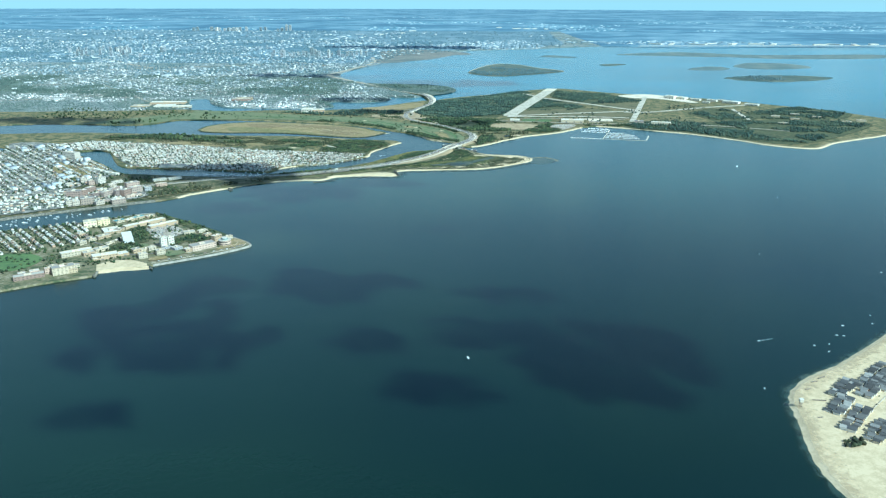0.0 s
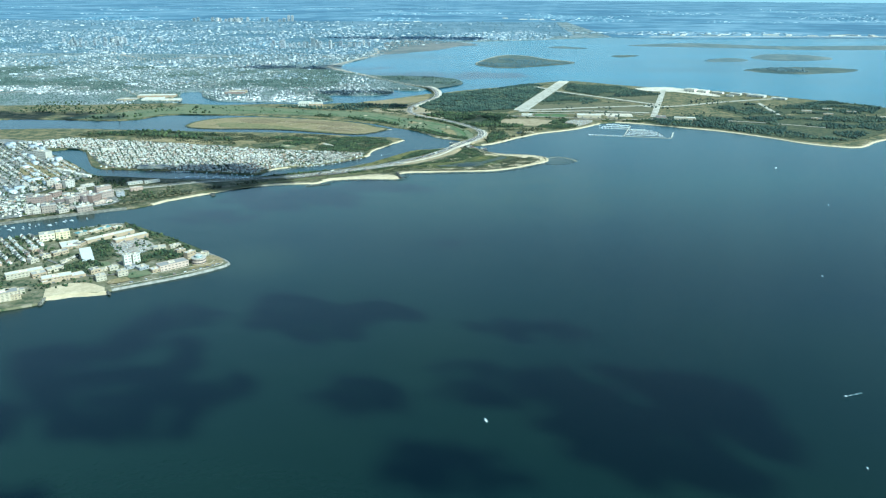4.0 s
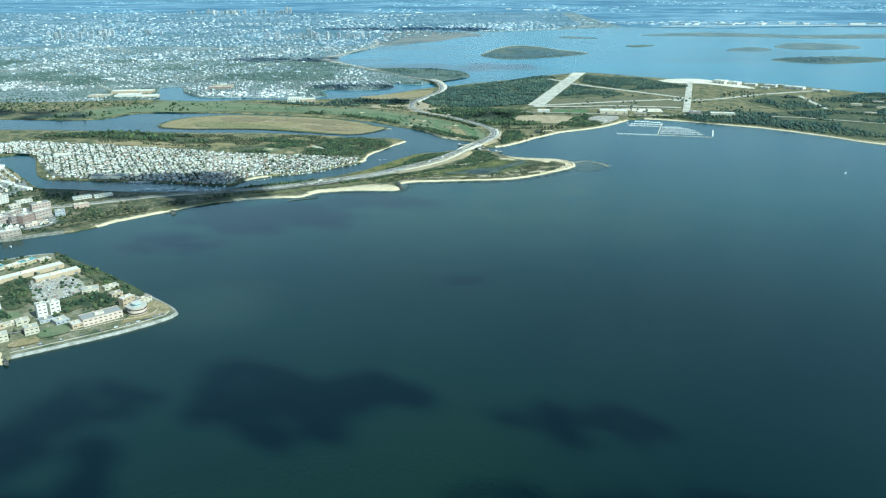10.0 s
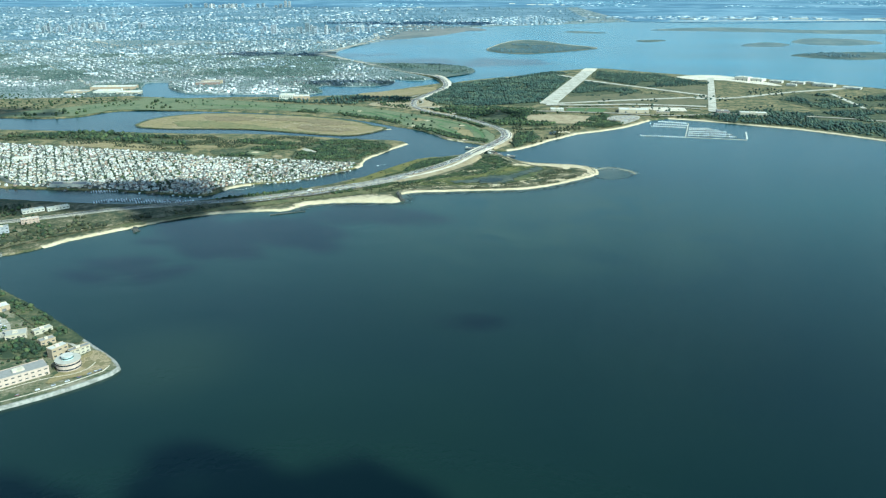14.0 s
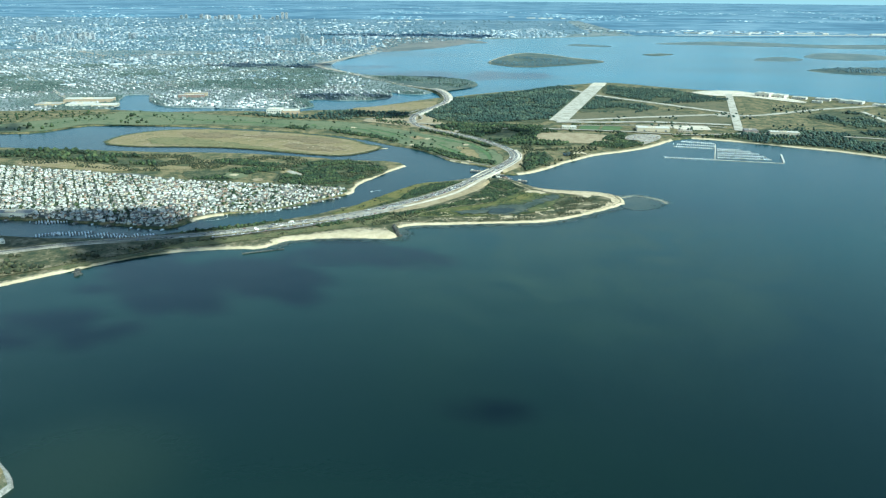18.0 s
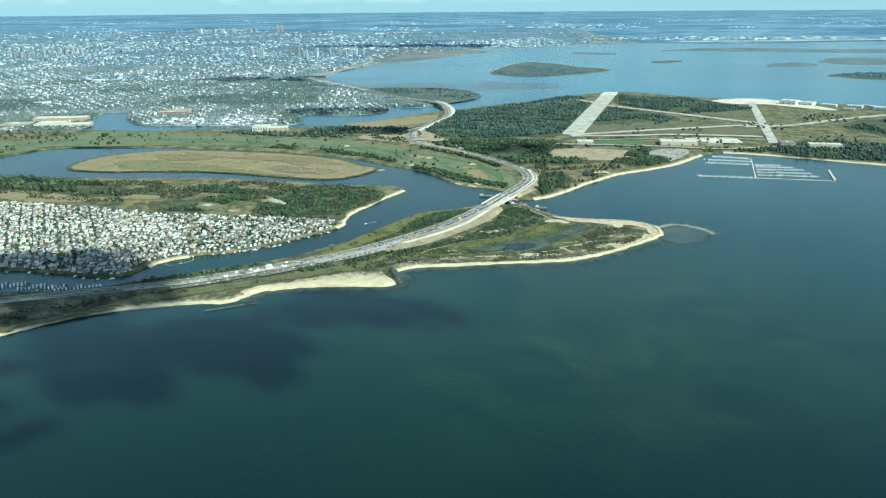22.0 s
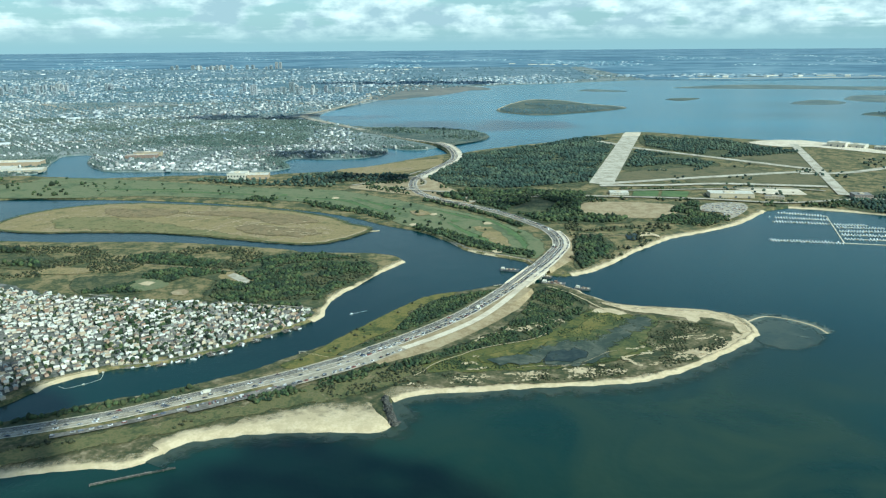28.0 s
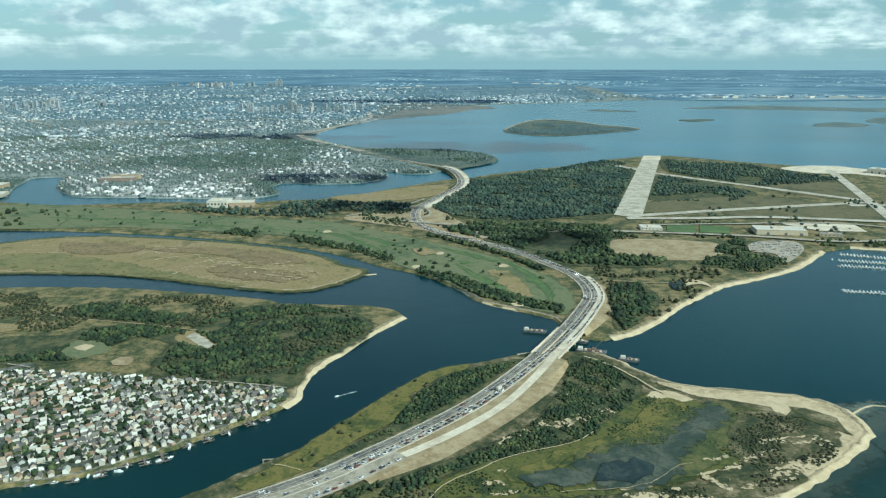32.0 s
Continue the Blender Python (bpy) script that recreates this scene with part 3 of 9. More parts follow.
GERRITSEN_SOUTH = [(-126.3, 28.0), (-107.1, 24.9), (-102.1, 28.0), (-95.8, 24.2), (-87.5, 8.8), (-81.5, 1.3), (-68.7, -0.3), (-56.0, -1.6), (-47.0, -3.3), (-41.6, -4.8), (-39.0, -5.0), (-37.2, -4.0), (-36.0, -1.8), (-35.4, 0.2), (-33.8, 2.2), (-31.4, 3.8), (-30.1, 4.6), (-26.0, 5.7), (-23.0, 7.7), (-19.8, 10.3), (-16.8, 13.4), (-14.1, 16.2), (-11.9, 18.7), (-11.1, 20.7), (-11.2, 22.6), (-10.8, 27.0), (-9.3, 30.7), (-6.4, 37.4), (-3.5, 42.8), (-2.2, 45.1)]
GERRITSEN_NORTH = [(-3.0, 46.9), (-4.7, 48.3), (-7.0, 49.2), (-10.9, 49.6), (-14.6, 49.7), (-18.5, 50.4), (-23.0, 52.4), (-28.9, 54.0), (-36.0, 55.8), (-44.6, 57.1), (-53.0, 57.5), (-61.2, 57.3), (-76.5, 58.8), (-93.7, 60.4), (-122.7, 62.5), (-140.4, 60.3), (-151.5, 58.5), (-184.4, 53.7)]
MARSH_ISLAND = [(-80.1, 70.3), (-79.3, 80.7), (-72.1, 88.0), (-60.8, 90.7), (-41.5, 87.3), (-28.8, 82.7), (-19.8, 77.2), (-13.9, 70.2), (-9.9, 66.6), (-14.0, 59.7), (-18.5, 56.8), (-25.5, 58.1), (-34.3, 61.4), (-45.6, 64.9), (-56.4, 66.0), (-67.2, 65.8), (-74.1, 66.6)]
GOLF_SHORE = [(-236, 69), (-163.2, 80.5), (-147.2, 84.3), (-119.0, 82.2), (-105.6, 83.6), (-100.3, 92.3), (-92.5, 96.9), (-73.5, 96.6), (-55.9, 94.3), (-42.5, 90.8), (-29.4, 86.1), (-21.8, 82.7), (-14.3, 77.6), (-7.1, 70.7), (-0.5, 65.5), (4.6, 58.8), (8.3, 51.8), (12.8, 48.2), (16.9, 44.9), (19.1, 38.9), (20.9, 37.3), (22.8, 37.8), (25.7, 39.8), (30.0, 44.3), (34.9, 50.9), (40.0, 56.4), (43.8, 60.3), (51.0, 64.4), (56.5, 68.6), (61.8, 74.2), (67.7, 81.3)]
FIELD_SHORE = [(74.0, 84.1), (81.6, 81.6), (89.6, 77.3), (97.4, 72.3), (105.5, 67.5), (113.1, 60.6), (119.9, 53.2), (126.4, 44.6), (133.4, 39.4), (140.7, 37.6), (151.2, 47.8), (164.0, 56.2), (178.8, 65.3), (194, 76), (204, 93), (201, 112), (190, 133), (167, 159), (150, 176), (127, 189), (110, 198), (97, 207), (84, 219), (75, 222), (59, 212), (51, 205), (41.2, 194.3), (32.0, 188.0), (20.9, 179.0), (14.0, 173.1), (8.6, 166.2)]
BASIN_SOUTH = [(2.7, 164.0), (-2.0, 158.7), (-10.4, 148.9), (-16.8, 141.0), (-23.2, 135.7), (-28.0, 131.6), (-38.3, 129.0), (-42.8, 126.0), (-49.4, 125.4), (-58.0, 126.9), (-65.7, 126.8), (-76.8, 124.2), (-87.2, 123.0), (-98.2, 125.6), (-124, 128), (-238, 116)]
BASIN_NORTH = [(-237, 112), (-123.8, 124.0), (-105.1, 132.1), (-110, 148), (-114, 165), (-106, 167), (-99.6, 150.3), (-88.4, 135.9), (-77.2, 134.2), (-63.1, 133.9), (-46.8, 132.4), (-39.2, 139.5), (-42.7, 148.3), (-41.8, 157.1), (-32.3, 156.2), (-23.2, 157.4), (-16.2, 163.7), (-14.7, 173.9), (-17.2, 182.0), (-11.4, 177.3), (-4.0, 175.9), (1.6, 182.7), (5.1, 186.1), (13.2, 195.9), (18.2, 206.1), (17.7, 220.1), (10.3, 230.8), (-2.2, 240.9), (-19, 243), (-30, 245), (-41, 258), (-51, 276), (-58, 303), (-56, 334), (-50, 363), (-42, 392), (-35, 441), (-27, 494), (-5, 524), (27, 560), (49, 579), (97, 604), (141, 635), (187, 666)]
BAY_NORTH_SHORE = [(206, 658), (294, 638), (391, 659), (588, 681), (966, 749), (2291, 976)]
CANARSIE_ISLE = [(30, 328), (44, 380), (57, 404), (71, 393), (82, 366), (94, 349), (95, 335), (73, 315), (52, 300), (38, 306)]
CAMPUS_SOUTH = [(-28.3, -71.3), (-26.1, -73.5), (-25.9, -75.5), (-30.8, -80.4), (-40.8, -87.3), (-42.0, -88.5), (-46.0, -89.0), (-49.9, -91.1), (-49.5, -93.2), (-56.2, -97.0), (-62.0, -101.0), (-78.1, -110.9), (-118, -136)]
CAMPUS_NORTH = [(-128.1, -99.7), (-101.5, -78.7), (-81.5, -66.1), (-71.5, -61.6), (-61.8, -55.0), (-54.3, -50.9), (-47.7, -55.2), (-39.4, -61.8)]
POINT_SHORE = [(185.2, -49.0), (121.8, -86.6), (96.2, -104.6), (79.8, -118.2), (69.8, -126.6), (63.3, -130.9), (59.8, -134.0), (57.8, -137.4), (57.0, -141.8), (56.0, -146.7), (55.3, -150.1), (55.4, -156.6), (59.4, -167.8), (77, -190), (207, -197)]
PARKWAY = [(-138.1, -47.7), (-93.3, -32.7), (-65.8, -23.2), (-50.7, -15.7), (-41.2, -12.5), (-35.7, -10.9), (-30.4, -9.1), (-25.1, -6.8), (-19.7, -3.6), (-12.7, 0.6), (-6.2, 5.3), (-2.7, 8.7), (1.8, 13.4), (6.4, 18.9), (10.0, 24.4), (13.5, 30.5), (16.3, 35.9), (19.1, 41.8), (21.8, 48.4), (23.5, 53.6), (23.8, 59.1), (22.7, 65.2), (19.8, 71.5), (16.6, 77.4), (12.2, 83.4), (7.3, 88.6), (1.3, 95.5), (-2.7, 105.2), (-3.0, 119.7), (2.4, 138.5), (6.3, 151.9), (6.6, 166.2), (4.0, 180.0), (-1.1, 191.5), (-14.7, 210.8), (-29, 234)]
PARKWAY_FAR = [(-29, 234), (-46, 262), (-59, 283), (-65, 303), (-61, 319), (-54, 351), (-47, 387), (-46, 426), (-52, 471)]

# Scrub of the far islands, with distance haze put into the colour.
ISLE_SCRUB = material("hazed_island_scrub", [(0.045, 0.075, 0.065), (0.075, 0.10, 0.08), (0.13, 0.14, 0.10)], 0.05, 0.6, 0.95)

# ---------------------------------------------------------------- ground and water
R = 4900
ring = [(R * math.cos(2 * math.pi * i / 96), R * math.sin(2 * math.pi * i / 96)) for i in range(96)]
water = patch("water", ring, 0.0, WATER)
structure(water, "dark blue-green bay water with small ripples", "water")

strip_edge = smooth(STRIP_SHORE, 6, rough=0.35)
strip_back = smooth(STRIP_CREEK, 6, rough=0.3)
strip_land = patch("ground_strip", strip_edge + strip_back, 0.22, SCRUB, 0.5, 0.4)
structure(strip_land, "low sandy strip of scrub and marsh along the bay")

gb_edge, gb_back = smooth(GERRITSEN_SOUTH, 6, rough=0.25), smooth(GERRITSEN_NORTH, 6, rough=0.4)
gb_land = patch("ground_peninsula", gb_edge + gb_back, 0.25, ROUGH, 0.5, 0.45)
structure(gb_land, "grassy peninsula with scrub, between two creeks")

isle = smooth(MARSH_ISLAND, 8, True, rough=0.5)
isle_land = patch("ground_marsh_island", isle, 0.14, TAN_GRASS, 1.2, 0.2)
structure(isle_land, "flat tan island of dry grass in the creek")

golf_edge = smooth(GOLF_SHORE, 6, rough=0.35)
field_edge = smooth(FIELD_SHORE, 5, rough=0.5)
basin_s = smooth(BASIN_SOUTH, 4, rough=0.5)
field_land = patch("ground_airfield", golf_edge + field_edge + basin_s, 0.24, ROUGH, 0.6, 0.4)
structure(field_land, "wide flat land of grass and scrub round the old airfield")

basin_n = smooth(BASIN_NORTH, 4, rough=0.6)
city_land = patch("ground_city", basin_n + [(200, 1100), (-1600, 1100), (-1600, 140)], 0.26, CITY_GROUND, 0.5, 0.4)
structure(city_land, "flat town ground with streets and yards")
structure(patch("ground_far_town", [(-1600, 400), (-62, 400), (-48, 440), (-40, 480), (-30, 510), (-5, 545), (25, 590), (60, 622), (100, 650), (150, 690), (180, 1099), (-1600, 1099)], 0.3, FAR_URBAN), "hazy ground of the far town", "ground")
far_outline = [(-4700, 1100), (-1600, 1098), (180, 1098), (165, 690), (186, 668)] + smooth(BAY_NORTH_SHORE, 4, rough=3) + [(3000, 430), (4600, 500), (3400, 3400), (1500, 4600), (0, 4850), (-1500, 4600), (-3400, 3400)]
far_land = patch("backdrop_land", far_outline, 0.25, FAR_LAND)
structure(far_land, "distant town land blued with painted haze, reaching the horizon", "backdrop")

campus_edge = smooth(CAMPUS_SOUTH, 5, rough=0.1) + smooth(CAMPUS_NORTH, 5, rough=0.15)
campus_land = patch("ground_campus", campus_edge, 0.3, CAMPUS_GROUND, 0.25, 0.4)
structure(campus_land, "campus point of lawns, paths and paving")

point_edge = smooth(POINT_SHORE, 6, rough=0.3)
point_land = patch("ground_point", point_edge, 0.25, SANDY, 0.9, 0.4)
structure(point_land, "broad pale sand point")

far_isle = smooth(CANARSIE_ISLE, 6, True, rough=1.5)
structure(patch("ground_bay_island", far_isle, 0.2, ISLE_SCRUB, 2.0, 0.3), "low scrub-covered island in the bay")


# outlines and lines of the ground cover and of the rows of things
CREEK_MARSH = [(-12.3, 4.8), (-10.3, 7.1), (-8.5, 9.8), (-6.0, 15.0), (-1.5, 22.3), (1.2, 26.1), (4.1, 28.5), (5.9, 28.9), (1.8, 23.0), (-0.2, 21.6), (-0.2, 18.5), (-1.5, 15.6), (-3.7, 12.9), (-5.3, 10.4), (-7.6, 7.2), (-10.0, 4.2)]
ROADSIDE_WOOD = [(-6.7, 7.6), (-3.6, 11.4), (-1.4, 13.9), (0.8, 21.0), (4.1, 26.1), (12.1, 30.5), (12.2, 29.0), (7.4, 21.7), (2.1, 15.4), (-3.0, 10.2)]
EAST_WOOD = [(17.1, 30.6), (20.0, 30.6), (22.6, 24.3), (20.6, 19.4), (17.2, 15.3), (12.7, 11.6), (7.7, 8.7), (4.1, 6.9), (0.7, 4.4), (-0.6, 3.7), (1.4, 6.4), (6.4, 10.0), (11.0, 14.1), (15.3, 23.2)]
SPIT_MARSH = [(8.7, 9.1), (13.6, 11.1), (18.9, 16.4), (23.2, 21.3), (26.7, 20.0), (28.0, 17.6), (30.8, 18.3), (34.8, 16.6), (37.6, 15.0), (37.3, 12.4), (34.2, 10.9), (27.0, 8.9), (20.5, 5.4), (15.9, 3.6), (3.2, 3.5), (4.1, 5.6)]
MUD_FLAT = [(28.1, 18.9), (29.4, 18.3), (28.5, 16.3), (26.4, 14.9), (24.6, 12.8), (22.7, 10.6), (21.3, 8.5), (21.9, 7.7), (20.4, 6.0), (18.3, 5.1), (15.9, 5.3), (14.5, 6.5), (15.7, 8.5), (18.7, 10.8), (21.3, 10.4), (23.1, 12.3), (24.9, 14.6), (26.6, 16.3)]
POOL_A = [(15.6, 6.9), (16.9, 8.4), (18.1, 8.0), (19.0, 8.9), (20.0, 7.9), (19.6, 6.6), (18.6, 6.3), (17.9, 5.3), (16.6, 5.7), (15.4, 5.5)]
POOL_B = [(9.4, 5.7), (10.7, 6.5), (12.5, 7.1), (14.1, 6.8), (15.0, 5.8), (12.8, 4.9), (10.5, 4.7)]
PATH_SPIT = [(16.8, 13.8), (15.2, 12.2), (13.7, 11.2), (12.0, 10.5), (9.7, 9.6), (8.4, 8.9), (7.4, 8.0), (6.1, 6.9), (4.1, 5.4), (3.3, 4.5), (2.5, 3.0), (1.6, 1.7)]
PATH_RIM = [(23.4, 8.3), (22.2, 7.9), (20.7, 6.4), (19.2, 5.2), (17.4, 4.5), (15.5, 4.2), (13.7, 4.1), (12.1, 3.8)]
TONGUE_LINE = [(18.5, 31.2), (19.9, 30.0), (21.3, 28.1), (22.9, 25.2), (23.7, 23.3), (24.7, 21.6)]
SCARS = [[(13.3, 14.0), (14.1, 15.9), (14.8, 16.7), (16.2, 17.3)], [(11.7, 14.7), (12.2, 15.1)], [(14.3, 16.2), (14.8, 14.5)], [(15.7, 17.9), (16.4, 17.0)], [(14.9, 21.1), (16.2, 22.0), (17.5, 22.4)], [(24.6, 8.9), (25.3, 8.8), (26.7, 9.6)], [(25.8, 7.3), (26.7, 7.8), (27.6, 8.8), (28.8, 9.5)], [(23.5, 6.6), (24.0, 5.6), (24.8, 4.4)], [(30.3, 11.6), (31.0, 12.4), (32.3, 12.0)], [(6.5, 5.0), (8.1, 5.1)], [(7.2, 3.5), (8.9, 3.9)], [(30.3, 11.8), (31.1, 12.4), (32.3, 11.8), (33.8, 11.7), (35.7, 13.2)], [(23.5, 6.2), (24.2, 5.6), (25.0, 4.2)], [(26.1, 4.6), (27.1, 5.0)], [(28.7, 6.0), (30.1, 6.9)]]
DUNES = [[(17.0, 2.8), (18.0, 3.8), (19.9, 3.9), (20.2, 3.0), (18.5, 2.5)], [(20.6, 2.8), (22.0, 3.6), (23.5, 3.4), (22.9, 2.6)], [(11.1, 2.2), (12.5, 2.8), (15.4, 2.6), (15.1, 2.1), (11.8, 2.0)], [(13.7, 4.3), (14.6, 4.6), (14.7, 4.1)], [(20.3, 4.8), (21.4, 4.5), (20.9, 3.9)], [(17.3, 2.8), (18.7, 3.8), (19.6, 3.4), (18.9, 2.5)], [(32.3, 8.6), (33.5, 9.6), (32.3, 7.8), (31.1, 6.9)]]
HOOK_SCRUB = [(34.8, 17.2), (36.4, 18.5), (38.3, 17.2), (38.6, 15.5), (38.3, 13.7), (37.5, 14.9), (36.1, 16.1)]
CREEK_PIER = [(-11.5, 7.1), (-11.1, 8.2), (-11.3, 8.7), (-10.4, 8.8), (-9.8, 8.2)]
CREEK_TRACK = [(-10.4, 7.6), (-9.3, 7.4), (-7.6, 6.6)]
COVE_POND = [(36.1, 60.4), (37.5, 61.3), (37.6, 58.8), (36.3, 56.7), (35.8, 57.7)]
COVE_CURL = [(37.1, 58.5), (38.4, 59.5), (40.2, 59.9), (41.3, 58.5), (41.1, 60.9), (39.4, 62.3)]
COVE_TRACK = [(27.5, 61.5), (30.6, 61.2), (33.5, 60.4), (36.2, 60.7)]
YARD = [(-7.8, 2.9), (-6.1, 4.7), (-3.6, 6.6), (-1.0, 8.1), (-1.5, 6.4), (-3.9, 4.1), (-5.6, 2.2)]
SAND_HOOK = [(24.8, 24.6), (26.7, 23.6), (30.7, 22.4), (34.7, 21.9), (38.3, 20.6), (39.8, 17.6), (39.9, 14.5), (38.7, 12.9), (35.6, 9.7), (32.7, 7.5), (28.4, 5.0), (25.7, 5.4), (29.1, 7.2), (32.1, 9.0), (35.3, 11.4), (37.6, 13.4), (38.3, 15.7), (37.6, 18.3), (35.5, 19.1), (34.6, 17.2), (34.0, 17.4), (34.1, 18.8), (31.4, 20.2), (28.9, 21.0), (27.1, 22.0)]
SAND_TONGUE = [(22.9, 21.3), (24.9, 22.6), (27.0, 20.4), (24.8, 20.1)]
GB_WOOD = [(-27.0, 27.7), (-27.2, 37.1), (-24.9, 45.4), (-20.7, 49.0), (-13.8, 48.4), (-7.3, 43.4), (-6.2, 39.3), (-8.6, 33.3), (-11.7, 29.0), (-12.1, 23.1), (-17.5, 23.8), (-25.1, 25.8)]
GB_WOOD2 = [(-48.5, 35.9), (-41.8, 36.9), (-41.6, 37.9), (-35.4, 41.0), (-27.8, 39.0), (-27.8, 35.2), (-33.1, 37.0), (-37.3, 29.1), (-44.6, 29.0)]
GB_WOOD3 = [(-45.8, 48.0), (-41.4, 50.0), (-32.9, 45.3), (-24.8, 42.8), (-27.1, 41.1), (-35.3, 42.4), (-44.2, 44.7)]
GB_WOOD4 = [(-109.4, 51.3), (-90.7, 59.5), (-64.9, 52.0), (-56.8, 41.2), (-85.4, 47.9)]
GB_CLEARING = [(-28.5, 37.1), (-26.8, 39.0), (-22.5, 34.4), (-23.0, 32.6), (-26.2, 34.3)]
GB_PAVED = [(-27.2, 37.1), (-26.5, 38.3), (-23.1, 34.4), (-23.5, 33.1)]
BALLFIELD = [(-38.7, 33.3), (-37.9, 34.4), (-36.4, 33.7), (-36.9, 32.3)]
BALLGRASS = [(-39.5, 32.4), (-39.2, 35.8), (-35.5, 34.8), (-34.2, 32.5), (-36.0, 30.3), (-38.0, 30.2)]
PLAYGROUND = [(-32.7, 29.2), (-32.1, 30.6), (-30.4, 30.0), (-30.4, 28.1), (-31.9, 28.1)]
GB_PATH = [(-49.7, 45.6), (-42.2, 43.4), (-33.5, 41.4), (-26.6, 39.4), (-23.0, 38.7)]
HOUSES = [(-43.2, 26.7), (-38.3, 26.5), (-33.8, 25.6), (-22.7, 24.1), (-17.2, 22.7), (-12.7, 22.3), (-11.9, 19.6), (-14.6, 15.6), (-17.6, 13.4), (-20.2, 11.2), (-23.8, 8.4), (-26.9, 6.5), (-30.5, 5.0)]
HOUSES_W = [(-100.3, 35.2), (-88.5, 39.4), (-68.2, 34.4), (-52.9, 29.6), (-44.6, -3.0), (-61.0, -0.3), (-77.5, 1.6), (-86.8, 10.6)]
HOUSES_W2 = [(-119.6, 36.1), (-109.7, 43.8), (-90.5, 39.8), (-65.4, 31.8), (-49.4, 28.1), (-47.2, 1.2), (-61.1, 1.6), (-77.2, 2.6), (-87.2, 12.0), (-97.9, 26.6), (-108.4, 27.9)]
GOLF = [(-98.4, 122.2), (-71.1, 118.4), (-43.1, 108.6), (-23.5, 104.7), (-13.6, 98.3), (-0.0, 86.4), (10.6, 75.8), (17.4, 64.8), (20.0, 56.0), (19.8, 49.5), (19.0, 46.4), (14.5, 48.7), (8.0, 55.3), (2.4, 63.0), (-5.1, 72.6), (-13.8, 82.7), (-23.2, 90.7), (-39.3, 95.4), (-62.8, 99.2), (-85.0, 99.0)]
GOLF_W = [(-129.4, 86.7), (-112.9, 103.7), (-99.3, 116.3), (-81.0, 114.1), (-75.5, 97.3), (-98.9, 97.0), (-101.7, 87.2), (-125.5, 79.7)]
BUNKER = [(9.8, 67.3), (12.8, 66.3), (14.9, 57.3), (15.0, 53.7), (13.1, 54.5), (10.8, 61.6)]
INTERCHANGE = [(-18.1, 108.9), (-9.7, 119.2), (0.2, 123.5), (2.9, 111.0), (7.2, 99.6), (9.2, 88.3), (1.9, 94.9), (-8.4, 102.1)]
WOOD_A = [(-0.3, 119.3), (8.7, 161.5), (31.1, 181.1), (48.9, 195.7), (59.1, 185.2), (39.0, 114.6), (27.6, 109.5), (15.5, 105.3), (4.0, 111.6)]
WOOD_B = [(10.7, 99.7), (22.3, 103.7), (35.7, 100.0), (31.3, 83.3), (31.5, 77.3), (39.3, 74.7), (36.3, 70.0), (22.2, 71.6), (15.7, 79.8), (10.3, 89.7)]
WOOD_C = [(26.8, 58.3), (31.3, 60.4), (32.0, 53.4), (29.7, 47.3), (24.5, 40.1), (24.9, 46.1)]
WOOD_D = [(50.2, 83.6), (57.6, 91.3), (54.6, 79.5), (58.4, 73.8), (51.5, 70.2), (43.8, 71.1)]
WOOD_E = [(63.5, 170.9), (71.5, 159.2), (79.2, 143.4), (69.8, 128.8), (54.4, 130.1), (52.3, 136.3)]
WOOD_F = [(75, 210), (83, 202), (99, 197), (104, 180), (113, 166), (100, 158), (85, 153), (77, 166), (69, 180)]
WOOD_G = [(87.4, 90.2), (108.0, 99.1), (134.8, 76.2), (123.2, 54.2), (105.4, 71.2), (88.3, 77.3)]
WOOD_H = [(108.1, 88.9), (142.3, 100.7), (171, 102), (187, 91), (142.1, 47.1), (124.1, 52.4), (114.6, 66.9)]
WOOD_I = [(122.7, 122.5), (143, 137), (146, 108), (130.1, 100.6)]
WOOD_J = [(152, 127), (184, 147), (196, 128), (181, 107), (149, 106)]
FIELD_TAN = [(33.9, 88.6), (43.2, 88.8), (51.2, 85.3), (47.2, 75.5), (39.3, 74.7), (32.3, 78.4)]
DRY_A = [(49.7, 127.1), (78.0, 136.7), (90.6, 123.3), (78.0, 120.4), (46.3, 116.0)]
DRY_B = [(84.9, 154.5), (108, 159), (103.2, 135.4), (91.7, 136.9)]
DRY_C = [(64.0, 116.2), (94.4, 123.4), (97.4, 115.4), (92.4, 106.3), (70.1, 110.1)]
TAXI_A = [(40.3, 108.5), (55.6, 108.7), (70.1, 110.1), (92.1, 105.7)]
TAXI_B = [(41.1, 101.7), (60.6, 103.1), (79.2, 104.4), (89.1, 100.2)]
APRON_B = [(69.5, 104.3), (84.3, 103.4), (83.3, 96.0), (74.6, 96.9)]
AVENUE = [(9.2, 89.7), (25.7, 96.2), (41.6, 94.9), (59.7, 91.8), (75.2, 87.4), (94.5, 90.7), (122.3, 84.9), (146.4, 72.1)]
COURTS = [(47.0, 102.9), (52.5, 101.9), (50.4, 95.1), (45.1, 96.0), (53.2, 101.9), (58.9, 100.9), (56.5, 94.2), (51.1, 95.1)]
HANGAR_ROW = [(61.3, 93.7), (70.4, 92.4), (73.8, 96.4), (76.8, 90.6), (91.9, 82.2), (101.0, 93.6), (105.6, 90.5)]
CARPARK = [(56.6, 84.9), (60.0, 87.9), (65.6, 87.6), (65.0, 82.0), (60.0, 74.5), (57.6, 72.7), (58.5, 78.1), (55.2, 80.0)]
EDGE_APRON = [(105, 189), (125, 194), (138, 165), (135, 159), (121, 176), (111, 177)]
